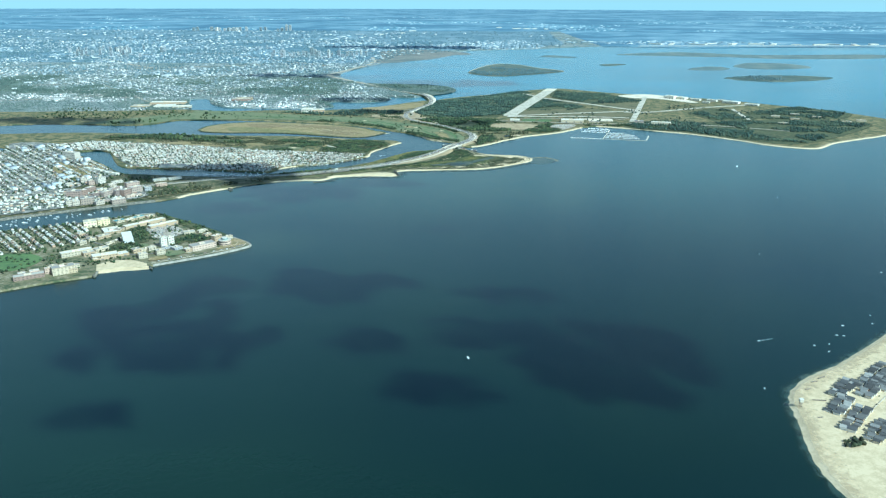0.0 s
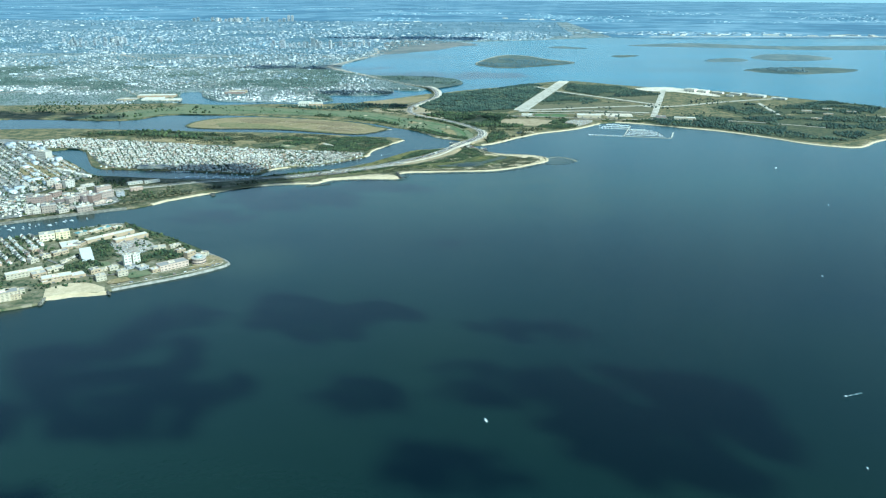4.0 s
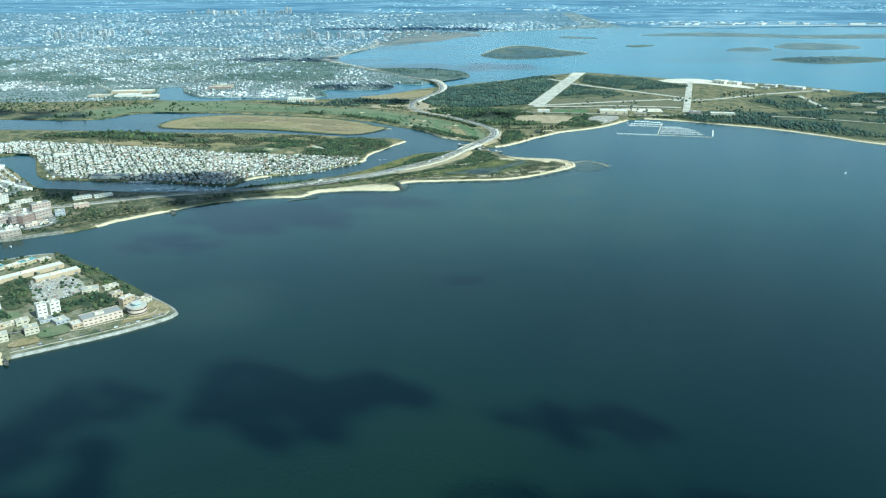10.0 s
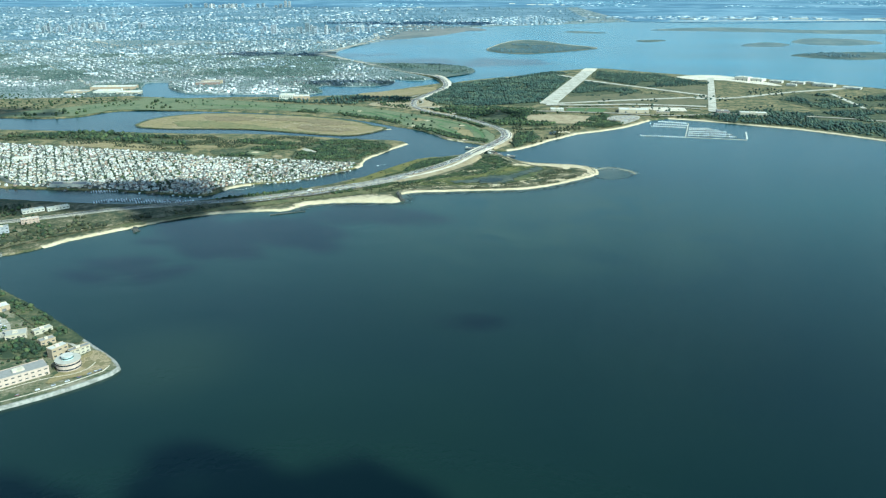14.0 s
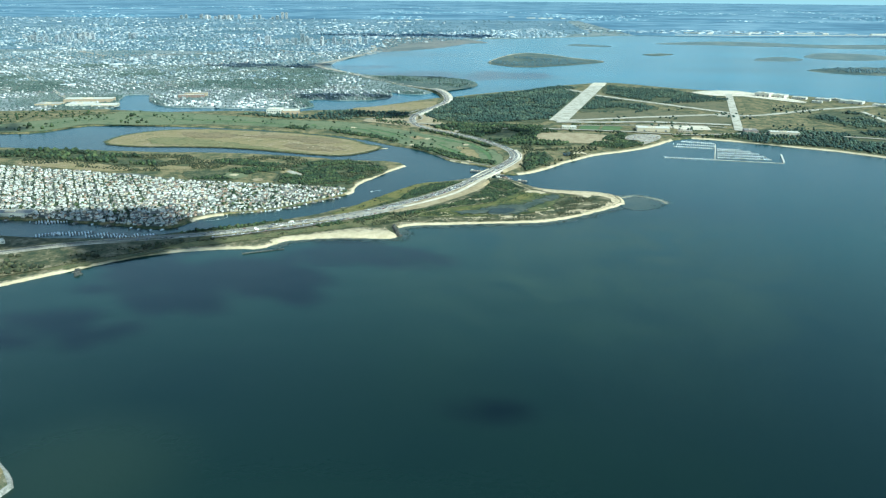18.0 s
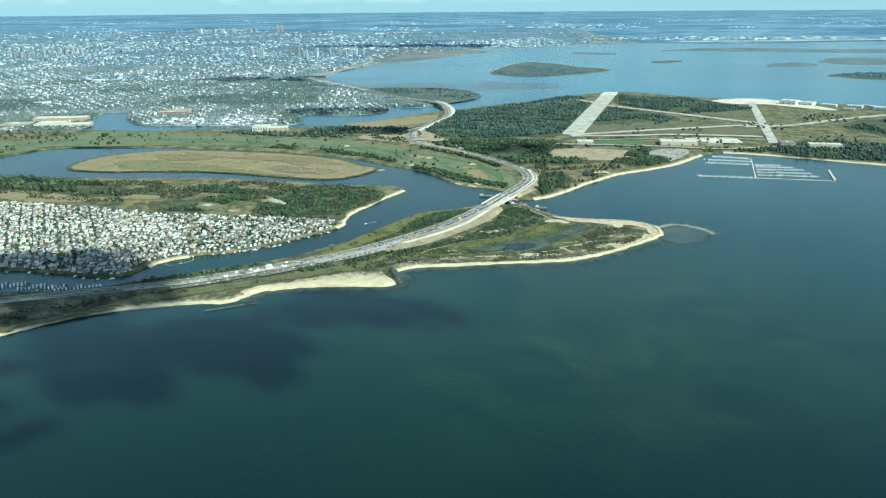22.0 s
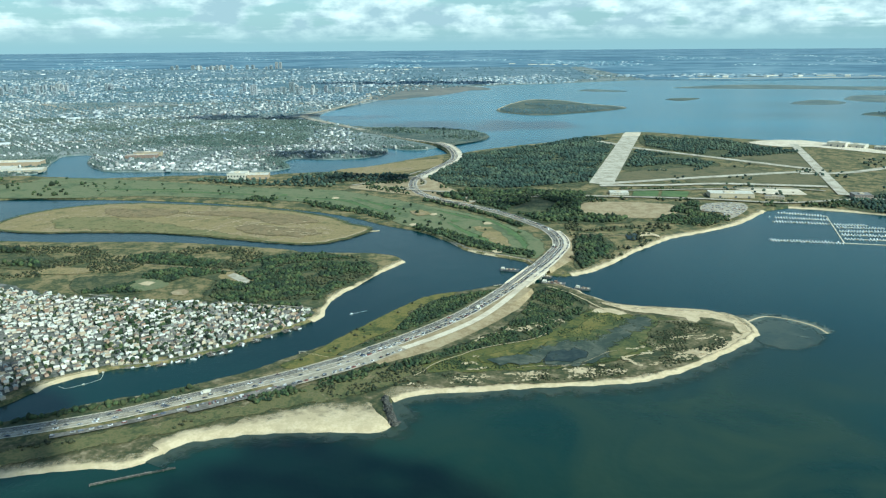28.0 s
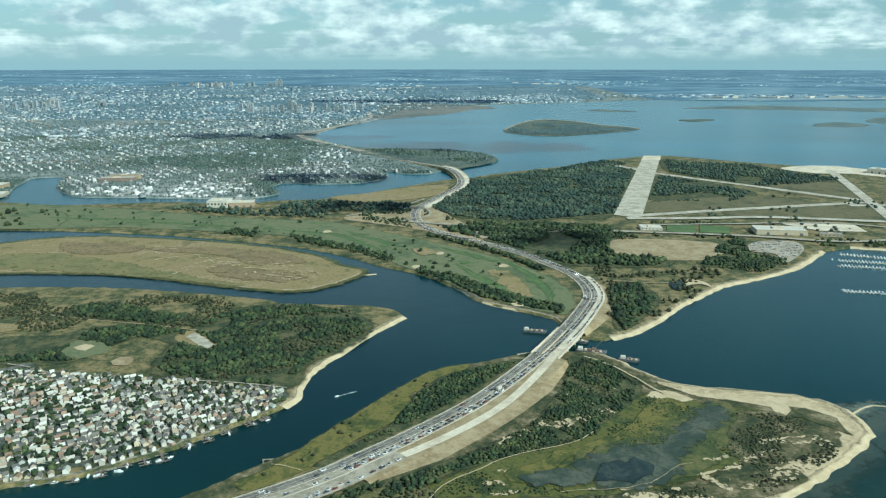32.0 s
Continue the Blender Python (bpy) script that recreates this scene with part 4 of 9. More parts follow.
RW_A = [(71, 221), (77, 221), (43.4, 108.9), (38.5, 112.8)]
RW_B = [(52, 201), (60.3, 186.1), (64.5, 175.9), (100.7, 131.4)]
RW_C = [(40.9, 111.2), (68.9, 120.0), (99.5, 128.6)]
RW_D = [(118, 184), (91.0, 95.6)]
RW_E = [(94.1, 124.7), (108.4, 126.3), (134, 141), (160, 152)]
RW_F = [(147, 137), (142.1, 103.1)]
MARSH_TIP = [(-24.5, 133.7), (-16.9, 139.5), (-7.7, 148.5), (0.3, 153.3), (2.6, 148.6), (-1.4, 135.6), (-15.7, 127.7)]
BOATS0 = [(102.6, 7.2), (99.1, -31.6), (76.5, -78.1), (94.9, -88.7), (82.1, -109.3), (80.7, -112.7), (75.7, -113.4), (73.0, -117.0), (74.0, -117.2), (70.4, -120.2), (68.0, -120.7), (69.2, -122.7), (60.5, -119.2), (55.6, -133.8), (17.4, -125.4), (23.8, -141.2)]
BOATS32 = [(-7.1, 21.2), (-6.5, 22.3)]
MOORING = [(-85.6, -58.7), (-80.5, -53.9), (-71.7, -50.3), (-59.2, -44.9), (-66.5, -50.2), (-75.0, -57.1), (-82.9, -63.5)]
BREEZY_ROWS = [(61.3, -140.4), (64.8, -136.9), (63.7, -136.2), (67.4, -132.4), (68.1, -134.0), (74.7, -127.5), (61.1, -144.3), (65.8, -139.0), (67.3, -136.2), (72.8, -131.1), (62.8, -146.6), (66.7, -142.3)]
BREEZY_BUSH = [(59.3, -146.7), (61.3, -145.8), (61.9, -147.2), (59.2, -148.2)]
CAMP_LOT = [(-51.4, -64.0), (-46.1, -61.4), (-41.8, -65.8), (-42.3, -70.4), (-46.6, -70.5)]
CAMP_TREES = [(-54.7, -49.8), (-45.7, -55.9), (-36.7, -63.6), (-32.3, -67.9), (-35.1, -68.0), (-45.4, -59.2)]
CAMP_TREES2 = [(-43.1, -70.9), (-40.6, -67.5), (-35.3, -70.2), (-35.0, -72.3), (-38.9, -73.0), (-40.5, -74.8)]
CAMP_TREES3 = [(-53.2, -77.6), (-51.6, -73.8), (-48.2, -75.0), (-46.1, -77.5), (-47.3, -80.6), (-51.1, -80.0)]
CAMP_TREES4 = [(-54.2, -65.5), (-52.1, -62.5), (-47.3, -71.0), (-48.8, -73.7)]
CAMP_LAWN = [(-31.6, -77.9), (-30.0, -70.6), (-27.0, -72.7), (-27.1, -75.3), (-30.1, -77.1)]
CAMP_OVAL = [(-67.5, -91.0), (-64.4, -91.0), (-62.7, -87.2), (-63.3, -83.9), (-67.3, -81.5), (-72.0, -83.0)]
CAMP_W = [(-56.3, -93.9), (-53.2, -91.7), (-61.8, -96.9), (-57.6, -94.2), (-59.6, -83.8), (-55.1, -80.3), (-52.9, -85.4), (-49.0, -83.0)]
CAMP_ROWS = [(-80.8, -67.3), (-66.7, -58.3), (-59.0, -73.0), (-64.1, -76.8), (-72.4, -82.3)]
SHEEP_ROWS = [(-136.3, 32.3), (-117.6, 37.0), (-84.2, -1.2), (-82.8, -22.9), (-98.4, -35.6)]
SHEEP_ROWS2 = [(-96.8, -38.5), (-84.3, -29.3), (-69.4, -25.9), (-61.6, -34.9), (-75.4, -45.2), (-88.7, -53.1)]
SHEEP_SCRUB = [(-60.5, -36.4), (-53.2, -29.2), (-44.8, -22.5), (-33.6, -13.9), (-36.8, -11.2), (-47.2, -15.8), (-58.8, -21.4)]
STRIP_W_WOOD = [(-53.0, -16.2), (-50.0, -13.0), (-42.0, -11.4), (-33.6, -7.5), (-28.6, -4.8), (-23.6, -2.6), (-19.6, -0.2), (-20.6, -2.2), (-28.0, -6.4), (-33.7, -8.8), (-45.9, -13.8), (-50.7, -15.6)]
PARKING_W = [(-19.0, -5.4), (-15.9, -3.2), (-12.7, -1.2), (-9.6, 0.3), (-9.9, -0.6), (-12.6, -2.4), (-15.6, -4.4), (-18.4, -6.1)]


# ---------------------------------------------------------------- ground cover
cover_count = [0]
LANDS = [strip_edge + strip_back, gb_edge + gb_back, golf_edge + field_edge + basin_s, campus_edge, point_edge, isle, far_isle, basin_n + [(187, 700), (200, 1100), (-900, 1100), (-700, 130)]]


def on_land(x, y):
    dry = np.zeros(len(x), bool)
    for o in LANDS:
        dry |= inside(o, x, y)
    return dry


def drawn_in(line):
    """The outline, with what would hang over the water drawn back to the shore."""
    c = Vector((sum(p[0] for p in line) / len(line), sum(p[1] for p in line) / len(line)))
    pts = np.array(line)
    for k in range(14):
        wet = ~on_land(pts[:, 0], pts[:, 1])
        if not wet.any():
            break
        pts[wet] += (np.array(c) - pts[wet]) * 0.05
    return [tuple(p) for p in pts]


def cover(name, pts, mat, label, lift=1, rough=0.35, base=0.25, category="ground"):
    cover_count[0] += 1
    z = base + LAYER * lift + 0.0007 * cover_count[0]
    line = smooth(pts, 5, True, rough=rough, seed=lift * 3)
    line = drawn_in(line)
    rim = min(1.5, (0.2 if mat in (MUD, MUD_GREY) else 0.07) * math.sqrt(abs(area(line)))) if rough > 0.15 else 0.0
    return structure(patch(name, line, z, mat, rim, 0.004 if rim else 0.0, soft=rim > 0), label, category)


def cut(pts, a, b):
    """The stretch of a line between the points nearest to a and b."""
    near = lambda q: min(range(len(pts)), key=lambda i: (pts[i][0] - q[0]) ** 2 + (pts[i][1] - q[1]) ** 2)
    i, j = near(a), near(b)
    return pts[min(i, j):max(i, j) + 1]


def beach(pts, width, label, side=1, mat=None, z=0.27, out=0.75):
    def rows(s):
        w = width * (0.85 + 0.4 * noise.noise((s * 9.0, width, 3.0)))
        o = out * (0.8 + 0.35 * noise.noise((s * 7.0, out * 3.0, width)))
        return [(-1.25 * o * side, -0.02), (-0.8 * o * side, 0.05), (-0.3 * o * side, 0.17), (0.1 * side, z + 0.008), (max(w, 0.3) * side, z + 0.03)]
    return structure(ribbon("beach", pts, rows, mat or SAND), label, "beach")


def shallows(pts, width, side=1):
    rows = [(0.2 * side, 0.02), (-0.35 * width * side, 0.02), (-width * side, 0.02)]
    return structure(ribbon("water_shallows", pts, rows, SHOAL), "pale sandy shallows along the shore", "water")


# strip between bay and creek
cover("ground_marsh", CREEK_MARSH, GOLD_MARSH, "yellow-green marsh grass by the creek")
cover("ground_spit_marsh", SPIT_MARSH, MARSH, "green and ochre salt marsh on the spit")
cover("ground_scrub_wood", EAST_WOOD, WOOD_FLOOR, "shaded floor of the scrub wood")
cover("ground_roadside_wood", ROADSIDE_WOOD, WOOD_FLOOR, "shaded floor of the roadside wood")
cover("ground_marsh_scrub", [(24.5, 5.6), (27.5, 9), (27.0, 13), (29.5, 17.2), (33, 17.6), (37.2, 14.6), (36.6, 11.6), (31, 8.6)], SCRUB, "dark scrub on the spit", 2, 1.0)
cover("ground_marsh_scrub", [(2, -0.2), (10, 0.4), (18, 1.0), (25, 2.5), (31, 6), (30, 7.5), (24, 5), (16, 3.4), (8, 2.6), (2, 2.4)], SCRUB, "dune scrub behind the beach", 2, 0.8)
cover("ground_marsh_pale", [(8, 6), (13, 9.5), (19, 14), (23.5, 20), (25.8, 19), (22.5, 13), (17, 11.4), (13, 8.6), (10, 5)], GOLD_MARSH, "ochre marsh grass", 3, 0.9)
cover("ground_marsh_wet", [(13.5, 7.4), (16.5, 11.0), (20.5, 12.6), (24.0, 16.0), (28.4, 19.2), (30.2, 18.0), (27.5, 13.2), (25.2, 9.2), (22.0, 6.4), (17.0, 5.2)], MARSH_RIM, "wet green marsh round the pools", 3, 1.1)
cover("ground_mud_flat", MUD_FLAT, MUD_GREY, "wet grey mud and tidal channel in the marsh", 4, 1.0)
cover("ground_verge", [(-50, -24), (-40, -16.5), (-30, -12.2), (-20, -7.8), (-10, -1.8), (-3, 2.6), (0.5, 4.6), (2.5, 2.8), (-3, -1.2), (-10, -4.4), (-18, -8.6), (-26, -12.4), (-36, -17.2), (-45, -25)], VERGE, "sunlit yellow-green grass between parkway and beach", 1, 0.7)
cover("water_pond", POOL_A, MUD, "dark still marsh pond", 5, 1.1, category="water")
cover("water_pond", POOL_B, MUD_GREY, "shallow grey marsh pool", 5, 0.6, category="water")
cover("ground_hook_scrub", HOOK_SCRUB, SCRUB, "low scrub inside the sand hook", 3, 0.8)


def sand_blots(x, y, lo, hi, label, seed, z=0.36, mat=None):
    """Uneven bare blots of sand, too many to count, in one sheet a hand above the ground."""
    r = np.random.default_rng(seed)
    dry = on_land(np.asarray(x), np.asarray(y))
    verts, faces = [], []
    for k, (px, py) in enumerate(zip(np.asarray(x)[dry], np.asarray(y)[dry])):
        size, a0, long = lo + (hi - lo) * r.random() ** 2.5, r.uniform(0, 6.28), r.uniform(0.35, 0.8)
        base, c, q = len(verts), math.cos(a0), math.sin(a0)
        for j in range(11):
            t = 2 * math.pi * j / 11
            rad = size * r.uniform(0.5, 1.15)
            u, v = rad * math.cos(t), rad * long * math.sin(t)
            verts.append((px + u * c - v * q, py + u * q + v * c, z + 0.00006 * (k % 90)))
        faces.append(tuple(range(base, base + 11)))
    return tagged(mesh_object("sand_blots", verts, faces, mat or SANDY), label, "sand", kind="stuff")


blot = np.random.default_rng(44)
bx, by = [], []
for line in SCARS:
    p = np.array(smooth(line, 8))
    u = blot.random(int(10 + 9 * len(line))) * (len(p) - 1)
    k = u.astype(int).clip(0, len(p) - 2)
    q = p[k] + (p[k + 1] - p[k]) * (u - k)[:, None] + blot.normal(0, 0.13, (len(u), 2))
    bx += list(q[:, 0]); by += list(q[:, 1])
sand_blots(bx, by, 0.04, 0.3, "white sand showing through the marsh scrub", 1)
bx, by = [], []
for dune in DUNES:
    px, py = spread_points(dune, 0.2, 5, 1.6)
    bx += list(px); by += list(py)
sand_blots(bx, by, 0.08, 0.36, "bare pale dune sand between bushes", 2)
px, py = spread_points([(-47, 82), (-36, 79), (-24, 74), (-14, 67), (-17, 61), (-26, 62), (-38, 67), (-46, 73)], 1.1, 8, 1.6)
bare = np.array([noise.noise((a * 0.11, b * 0.3, 26.0)) > 0.16 for a, b in zip(px, py)], bool)
sand_blots(px[bare], py[bare], 0.08, 0.42, "bare sand showing through the island grass", 5, 0.245)
DUNE_BELT = [(0.5, -0.6), (8, 0.2), (16, 0.9), (24, 2.4), (31, 6.2), (36.5, 11.2), (37.6, 14), (36.4, 13.4), (33.5, 10.2), (29, 7.6), (24, 5), (16, 3.4), (8, 2.2), (1, 1.2)]
px, py = spread_points(DUNE_BELT, 0.34, 6, 1.8)
open_sand = np.array([noise.noise((a * 0.35, b * 0.35, 6.0)) > -0.02 for a, b in zip(px, py)], bool)
sand_blots(px[open_sand], py[open_sand], 0.05, 0.34, "patches of dune sand along the beach", 3, 0.365)
px, py = spread_points([(11, 13), (13.5, 12.4), (18, 17), (19, 22), (16, 23), (13, 18)], 0.5, 7, 1.8)
open_sand = np.array([noise.noise((a * 0.5, b * 0.5, 16.0)) > 0.1 for a, b in zip(px, py)], bool)
sand_blots(px[open_sand], py[open_sand], 0.04, 0.2, "white sand between the scrub trees", 4, 0.37)
for line, wide, what in ((PATH_SPIT, 0.07, "pale sandy path through the marsh"), (PATH_RIM, 0.03, "thin pale rim along the marsh pools"), (TONGUE_LINE, 0.13, "strip of pale rubble and sand along the inlet"), (CREEK_TRACK, 0.06, "short pale track to the creek")):
    structure(ribbon("path", smooth(line, 6, rough=0.12), lambda u: [(-wide * (0.7 + 0.5 * math.sin(u * 19) ** 2), 0.405), (wide * (0.7 + 0.4 * math.sin(u * 14) ** 2), 0.405)], SANDY), what, "path")
cover("beach_hook", SAND_HOOK, SANDY, "pale sand hook at the end of the spit", 2, base=0.215, category="beach")
cover("beach_tongue", SAND_TONGUE, SANDY, "small tongue of white sand", 2, base=0.215, category="beach")


def wide_rows(u):
    w = 1.3 + 3.5 * min(1.0, max(0.0, (u - 0.28) / 0.4)) + 0.6 * noise.noise((u * 16.0, 3.0, 1.0)) + 0.25 * noise.noise((u * 60.0, 3.0, 8.0))
    o = 0.75 + 0.2 * noise.noise((u * 12.0, 9.0, 2.0))
    return [(-1.25 * o, -0.02), (-0.8 * o, 0.05), (-0.3 * o, 0.2), (0.1, 0.315), (0.4 * w, 0.33), (0.7 * w, 0.332), (0.88 * w, 0.33), (w, 0.325)]


structure(ribbon("beach", cut(strip_edge, (-18.6, -12.4), (0.1, -8.0)), wide_rows, SAND), "wide pale beach beside the groin", "beach")
beach(cut(strip_edge, (-86.9, -56.4), (-58, -38.8)), 0.7, "narrow shore of stone and sand", mat=STONE)
beach(cut(strip_edge, (-54, -35), (-26, -14.8)), 1.2, "narrow pale sand beach")
beach(cut(strip_edge, (-26, -14.8), (-18.0, -12.0)), 1.5, "pale sand beach")
beach(cut(strip_edge, (-0.3, -3.0), (24, 24.5)), 2.0, "long curved sand beach round the tip of the spit")
beach(cut(strip_edge, (24, 24.5), (20.2, 32.6)), 0.8, "strip of stones and sand")
beach(cut(gb_edge, (-12.1, 19), (-2.0, 45)), 1.1, "pale curved beach on the creek")
beach(cut(gb_edge, (-35.6, -0.4), (-31, 4.2)), 1.3, "small neighbourhood beach")
beach(cut(gb_edge, (-30, 4.9), (-13, 17.5)), 0.12, "bare earth bank behind the docks", mat=STONE, out=0.3)
beach(cut(golf_edge, (22.8, 37.7), (73, 82)), 1.3, "curved sand beach of the cove", out=0.9)
beach(cut(golf_edge, (9, 53), (18, 41)), 0.35, "thin pale sand edge below the golf course", out=0.4)
beach(cut(golf_edge, (-1, 65.1), (19, 40)), 0.5, "stony bank of the creek", mat=STONE, out=0.35)
beach(field_edge[:len(field_edge) // 3], 1.2, "narrow sand shore")
beach(cut(field_edge, (124, 46), (190, 83)), 2.0, "sand shore at the point of the airfield")
structure(ribbon("ground_marsh_rim", isle + isle[:1], [(-1.0, -0.02), (-0.3, 0.1), (0.9, 0.146), (1.8, 0.15)], MARSH_RIM), "green marsh rim of the island", "ground")
cover("ground_marsh_green", [(-71, 75), (-64, 77.5), (-49.5, 71.7), (-39.9, 65.7), (-31.7, 61.6), (-27, 59.5), (-38.6, 61.4), (-50.4, 65.5), (-60.9, 67.6), (-67.5, 68.7)], GREEN_GRASS, "yellow-green grass along the island shore", 1, 1.6, 0.14)
cover("ground_marsh_heath", [(-48.6, 81.2), (-36.9, 77.7), (-26.7, 71.5), (-20.4, 73), (-24.9, 77.8), (-37.7, 82.3)], HEATH, "browner tufted grass on the island", 2, 1.8, 0.14)
cover("ground_marsh_heath", [(-64.7, 86), (-53.6, 84.6), (-49.7, 80.3), (-55.8, 77.4), (-63.6, 81.0)], HEATH, "browner tufted grass on the island", 2, 1.8, 0.14)
cover("ground_marsh_heath", [(-33, 70), (-26, 67.5), (-20, 66), (-19, 62), (-26, 62.4), (-33, 66)], HEATH, "browner tufted grass on the island", 2, 1.8, 0.14)
structure(ribbon("beach", smooth([(-17.5, 58.4), (-14.9, 61.6), (-12.6, 64.0), (-10.4, 65.0), (-7.6, 65.8)], 6), lambda s: [(-0.9 + 0.7 * s, -0.04), (-0.3, 0.05), (0.3, 0.06), (1.3 - 1.1 * s, -0.04)], SAND), "thin sand hook at the end of the marsh island", "beach")
beach(cut(isle, (-20, 57), (-10, 66)), 0.7, "sandy end of the marsh island", z=0.16)
beach(cut(point_edge, (120, -88), (55, -160)), 2.5, "pale beach with tide lines")
beach(far_isle, 2.2, "pale shore of the bay island")
shallows(cut(strip_edge, (-20, -14), (38, 10)), 3.2)
shallows(cut(strip_edge, (38, 10), (41, 17)), 3.0)
shallows(cut(point_edge, (96, -104), (55, -160)), 1.8)
bar_line = smooth([(40.6, 17.6), (43.8, 19.8), (46.6, 18.6), (48.4, 16.4), (48.8, 14.0)], 8)
for side in (-1, 1):
    structure(ribbon("water_sand_bar", bar_line, [(0, 0.034), (side * 0.08, 0.032), (side * 0.2, 0.03)], SAND), "thin wet sand bar trailing off the spit", "sand bar")
for side in (-1, 1):
    structure(ribbon("water_shallows", bar_line, [(0, 0.026), (side * 0.5, 0.026), (side * 1.5, 0.026)], PALE_SHOAL), "pale shoal round the sand bar", "water")
structure(patch("water_shallows", smooth([(40.0, 18.8), (43.0, 19.1), (45.6, 18.0), (47.2, 16.0), (47.3, 13.6), (45.4, 11.2), (42.6, 9.8), (40.8, 12.0)], 6, True, rough=0.4), 0.022, SHOAL, 1.7, 0.0, soft=True), "pale shoal inside the sand bar", "water")
for streak in ([(45.8, 16.6), (46.4, 15.9), (46.8, 15.2)], [(45.0, 13.3), (45.7, 12.9), (46.3, 12.3)]):
    for side in (-1, 1):
        structure(ribbon("water_sand_bar", smooth(streak, 6), [(0, 0.03), (side * 0.12, 0.03), (side * 0.4, 0.03)], PALE_SHOAL), "faint streak of sand over the shoal", "sand bar")


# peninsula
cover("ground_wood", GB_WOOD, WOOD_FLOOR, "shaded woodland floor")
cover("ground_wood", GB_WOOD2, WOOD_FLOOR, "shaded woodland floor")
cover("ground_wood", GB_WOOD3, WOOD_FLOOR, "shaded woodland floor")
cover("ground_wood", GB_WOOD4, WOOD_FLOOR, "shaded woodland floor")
cover("ground_clearing", GB_CLEARING, TAN_GRASS, "dry grass clearing")
cover("pavement_square", GB_PAVED, RUNWAY, "old paved square in the clearing", 2, 0.05)
cover("ground_ball_field", BALLGRASS, FAIRWAY, "mown ball field", 1, 0.1)
cover("ground_infield", BALLFIELD, SANDY, "sandy infield", 2, 0.1)
cover("ground_playground", PLAYGROUND, EARTH, "reddish playground surface", 2, 0.1)
cover("ground_neighbourhood", HOUSES + [(-36.6, 0.4), (-38.0, -3.6), (-43, -4.0), (-52, -1.4)], URBAN, "streets and yards between the houses", 1, 0.1)
cover("ground_neighbourhood", HOUSES_W, URBAN, "streets and yards between the houses", 2, 0.1)
cover("ground_neighbourhood", HOUSES_W2, URBAN, "streets and yards between the houses", 3, 0.1)
for pts in ([(-88.0, 45.2), (-79.6, 45.6), (-70.0, 42.6), (-61.6, 38.6), (-63.0, 36.4), (-70.0, 36.6), (-78.0, 39.0), (-87.0, 41.6)], [(-56.0, 40.6), (-51.0, 41.4), (-47.4, 39.8), (-51.0, 38.2), (-55.4, 38.6)]):
    cover("ground_clearing", pts, TAN_GRASS, "dry tan field beside the houses", 2, 0.5)
structure(ribbon("path", smooth(GB_PATH, 6), [(-0.15, 0.3), (0.15, 0.3)], EARTH), "sandy track across the grass", "path")

# golf course and airfield
cover("ground_golf", GOLF, FAIRWAY, "green fairways of the golf course")
cover("ground_golf", GOLF_W, FAIRWAY, "green fairways of the golf course", 2)
cover("ground_bunker", BUNKER, TAN_GRASS, "bare sandy patch on the fairway", 2, 1.3)
cover("ground_interchange", INTERCHANGE, EARTH, "bare tan earth inside the road junction", 2)
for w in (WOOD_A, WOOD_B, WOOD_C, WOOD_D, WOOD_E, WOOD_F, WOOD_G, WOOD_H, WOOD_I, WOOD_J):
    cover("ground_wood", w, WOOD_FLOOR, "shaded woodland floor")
cover("ground_dry_field", FIELD_TAN, EARTH, "bare tan field")
for w in (DRY_A, DRY_B, DRY_C):
    cover("ground_dry_grass", w, TURF, "rough olive and tan turf between the runways", 1)
cover("ground_creek_marsh", MARSH_TIP, TAN_GRASS, "tan marsh at the mouth of the basin", 2)
structure(patch("runway", RW_A, 0.25 + 3 * LAYER, RUNWAY), "wide old concrete runway, weathered grey", "runway")
runway_pale = patch("runway_threshold", [RW_A[0], RW_A[1], (73.6, 209), (67.2, 209)], 0.25 + 4 * LAYER, CONCRETE)
structure(runway_pale, "paler end slab of the runway", "runway")


def paved(name, pts, width, label, mat, lift=3, category="runway"):
    cover_count[0] += 1
    z = 0.25 + lift * LAYER + 0.0007 * cover_count[0]
    return structure(ribbon(name, smooth(pts, 4), [(-width / 2, z), (width / 2, z)], mat), label, category)


paved("runway_cross", RW_B, 2.6, "narrow cross runway of pale concrete", RUNWAY, 2)
paved("runway_flat", RW_C, 2.4, "long cross runway of pale concrete", RUNWAY, 2)
paved("runway_short", RW_D, 2.5, "short pale runway", RUNWAY, 4)
paved("runway_east", RW_E, 2.4, "runway running east", RUNWAY, 2)
paved("taxiway", RW_F, 1.6, "narrow taxiway", RUNWAY, 2)
paved("taxiway", TAXI_A, 2.2, "taxiway along the hangars", RUNWAY, 5, "taxiway")
paved("taxiway", TAXI_B, 0.9, "service road by the sports pitches", OLD_ROAD, 6, "road")
paved("road_avenue", AVENUE, 1.4, "grey avenue behind the marina", OLD_ROAD, 6, "road")
structure(patch("pavement_apron", APRON_B, 0.25 + 4 * LAYER, CONCRETE), "pale concrete apron", "apron")
structure(patch("pavement_edge_apron", smooth(EDGE_APRON, 3, True), 0.25 + 4 * LAYER, CONCRETE), "pale apron at the edge of the bay", "apron")
for c in (COURTS[:4], COURTS[4:]):
    structure(patch("pitch", c, 0.25 + 4 * LAYER, LAWN), "bright green sports pitch", "pitch")
cover("water_pond", COVE_POND, MUD, "small blue pond behind the cove", 4, 0.2)
cover("beach_curl", COVE_CURL, SANDY, "pale sand curl behind the cove beach", 3, 0.3)
structure(ribbon("path", smooth(COVE_TRACK, 6), [(-0.22, 0.36), (0.22, 0.36)], EARTH), "sandy track above the cove", "path")
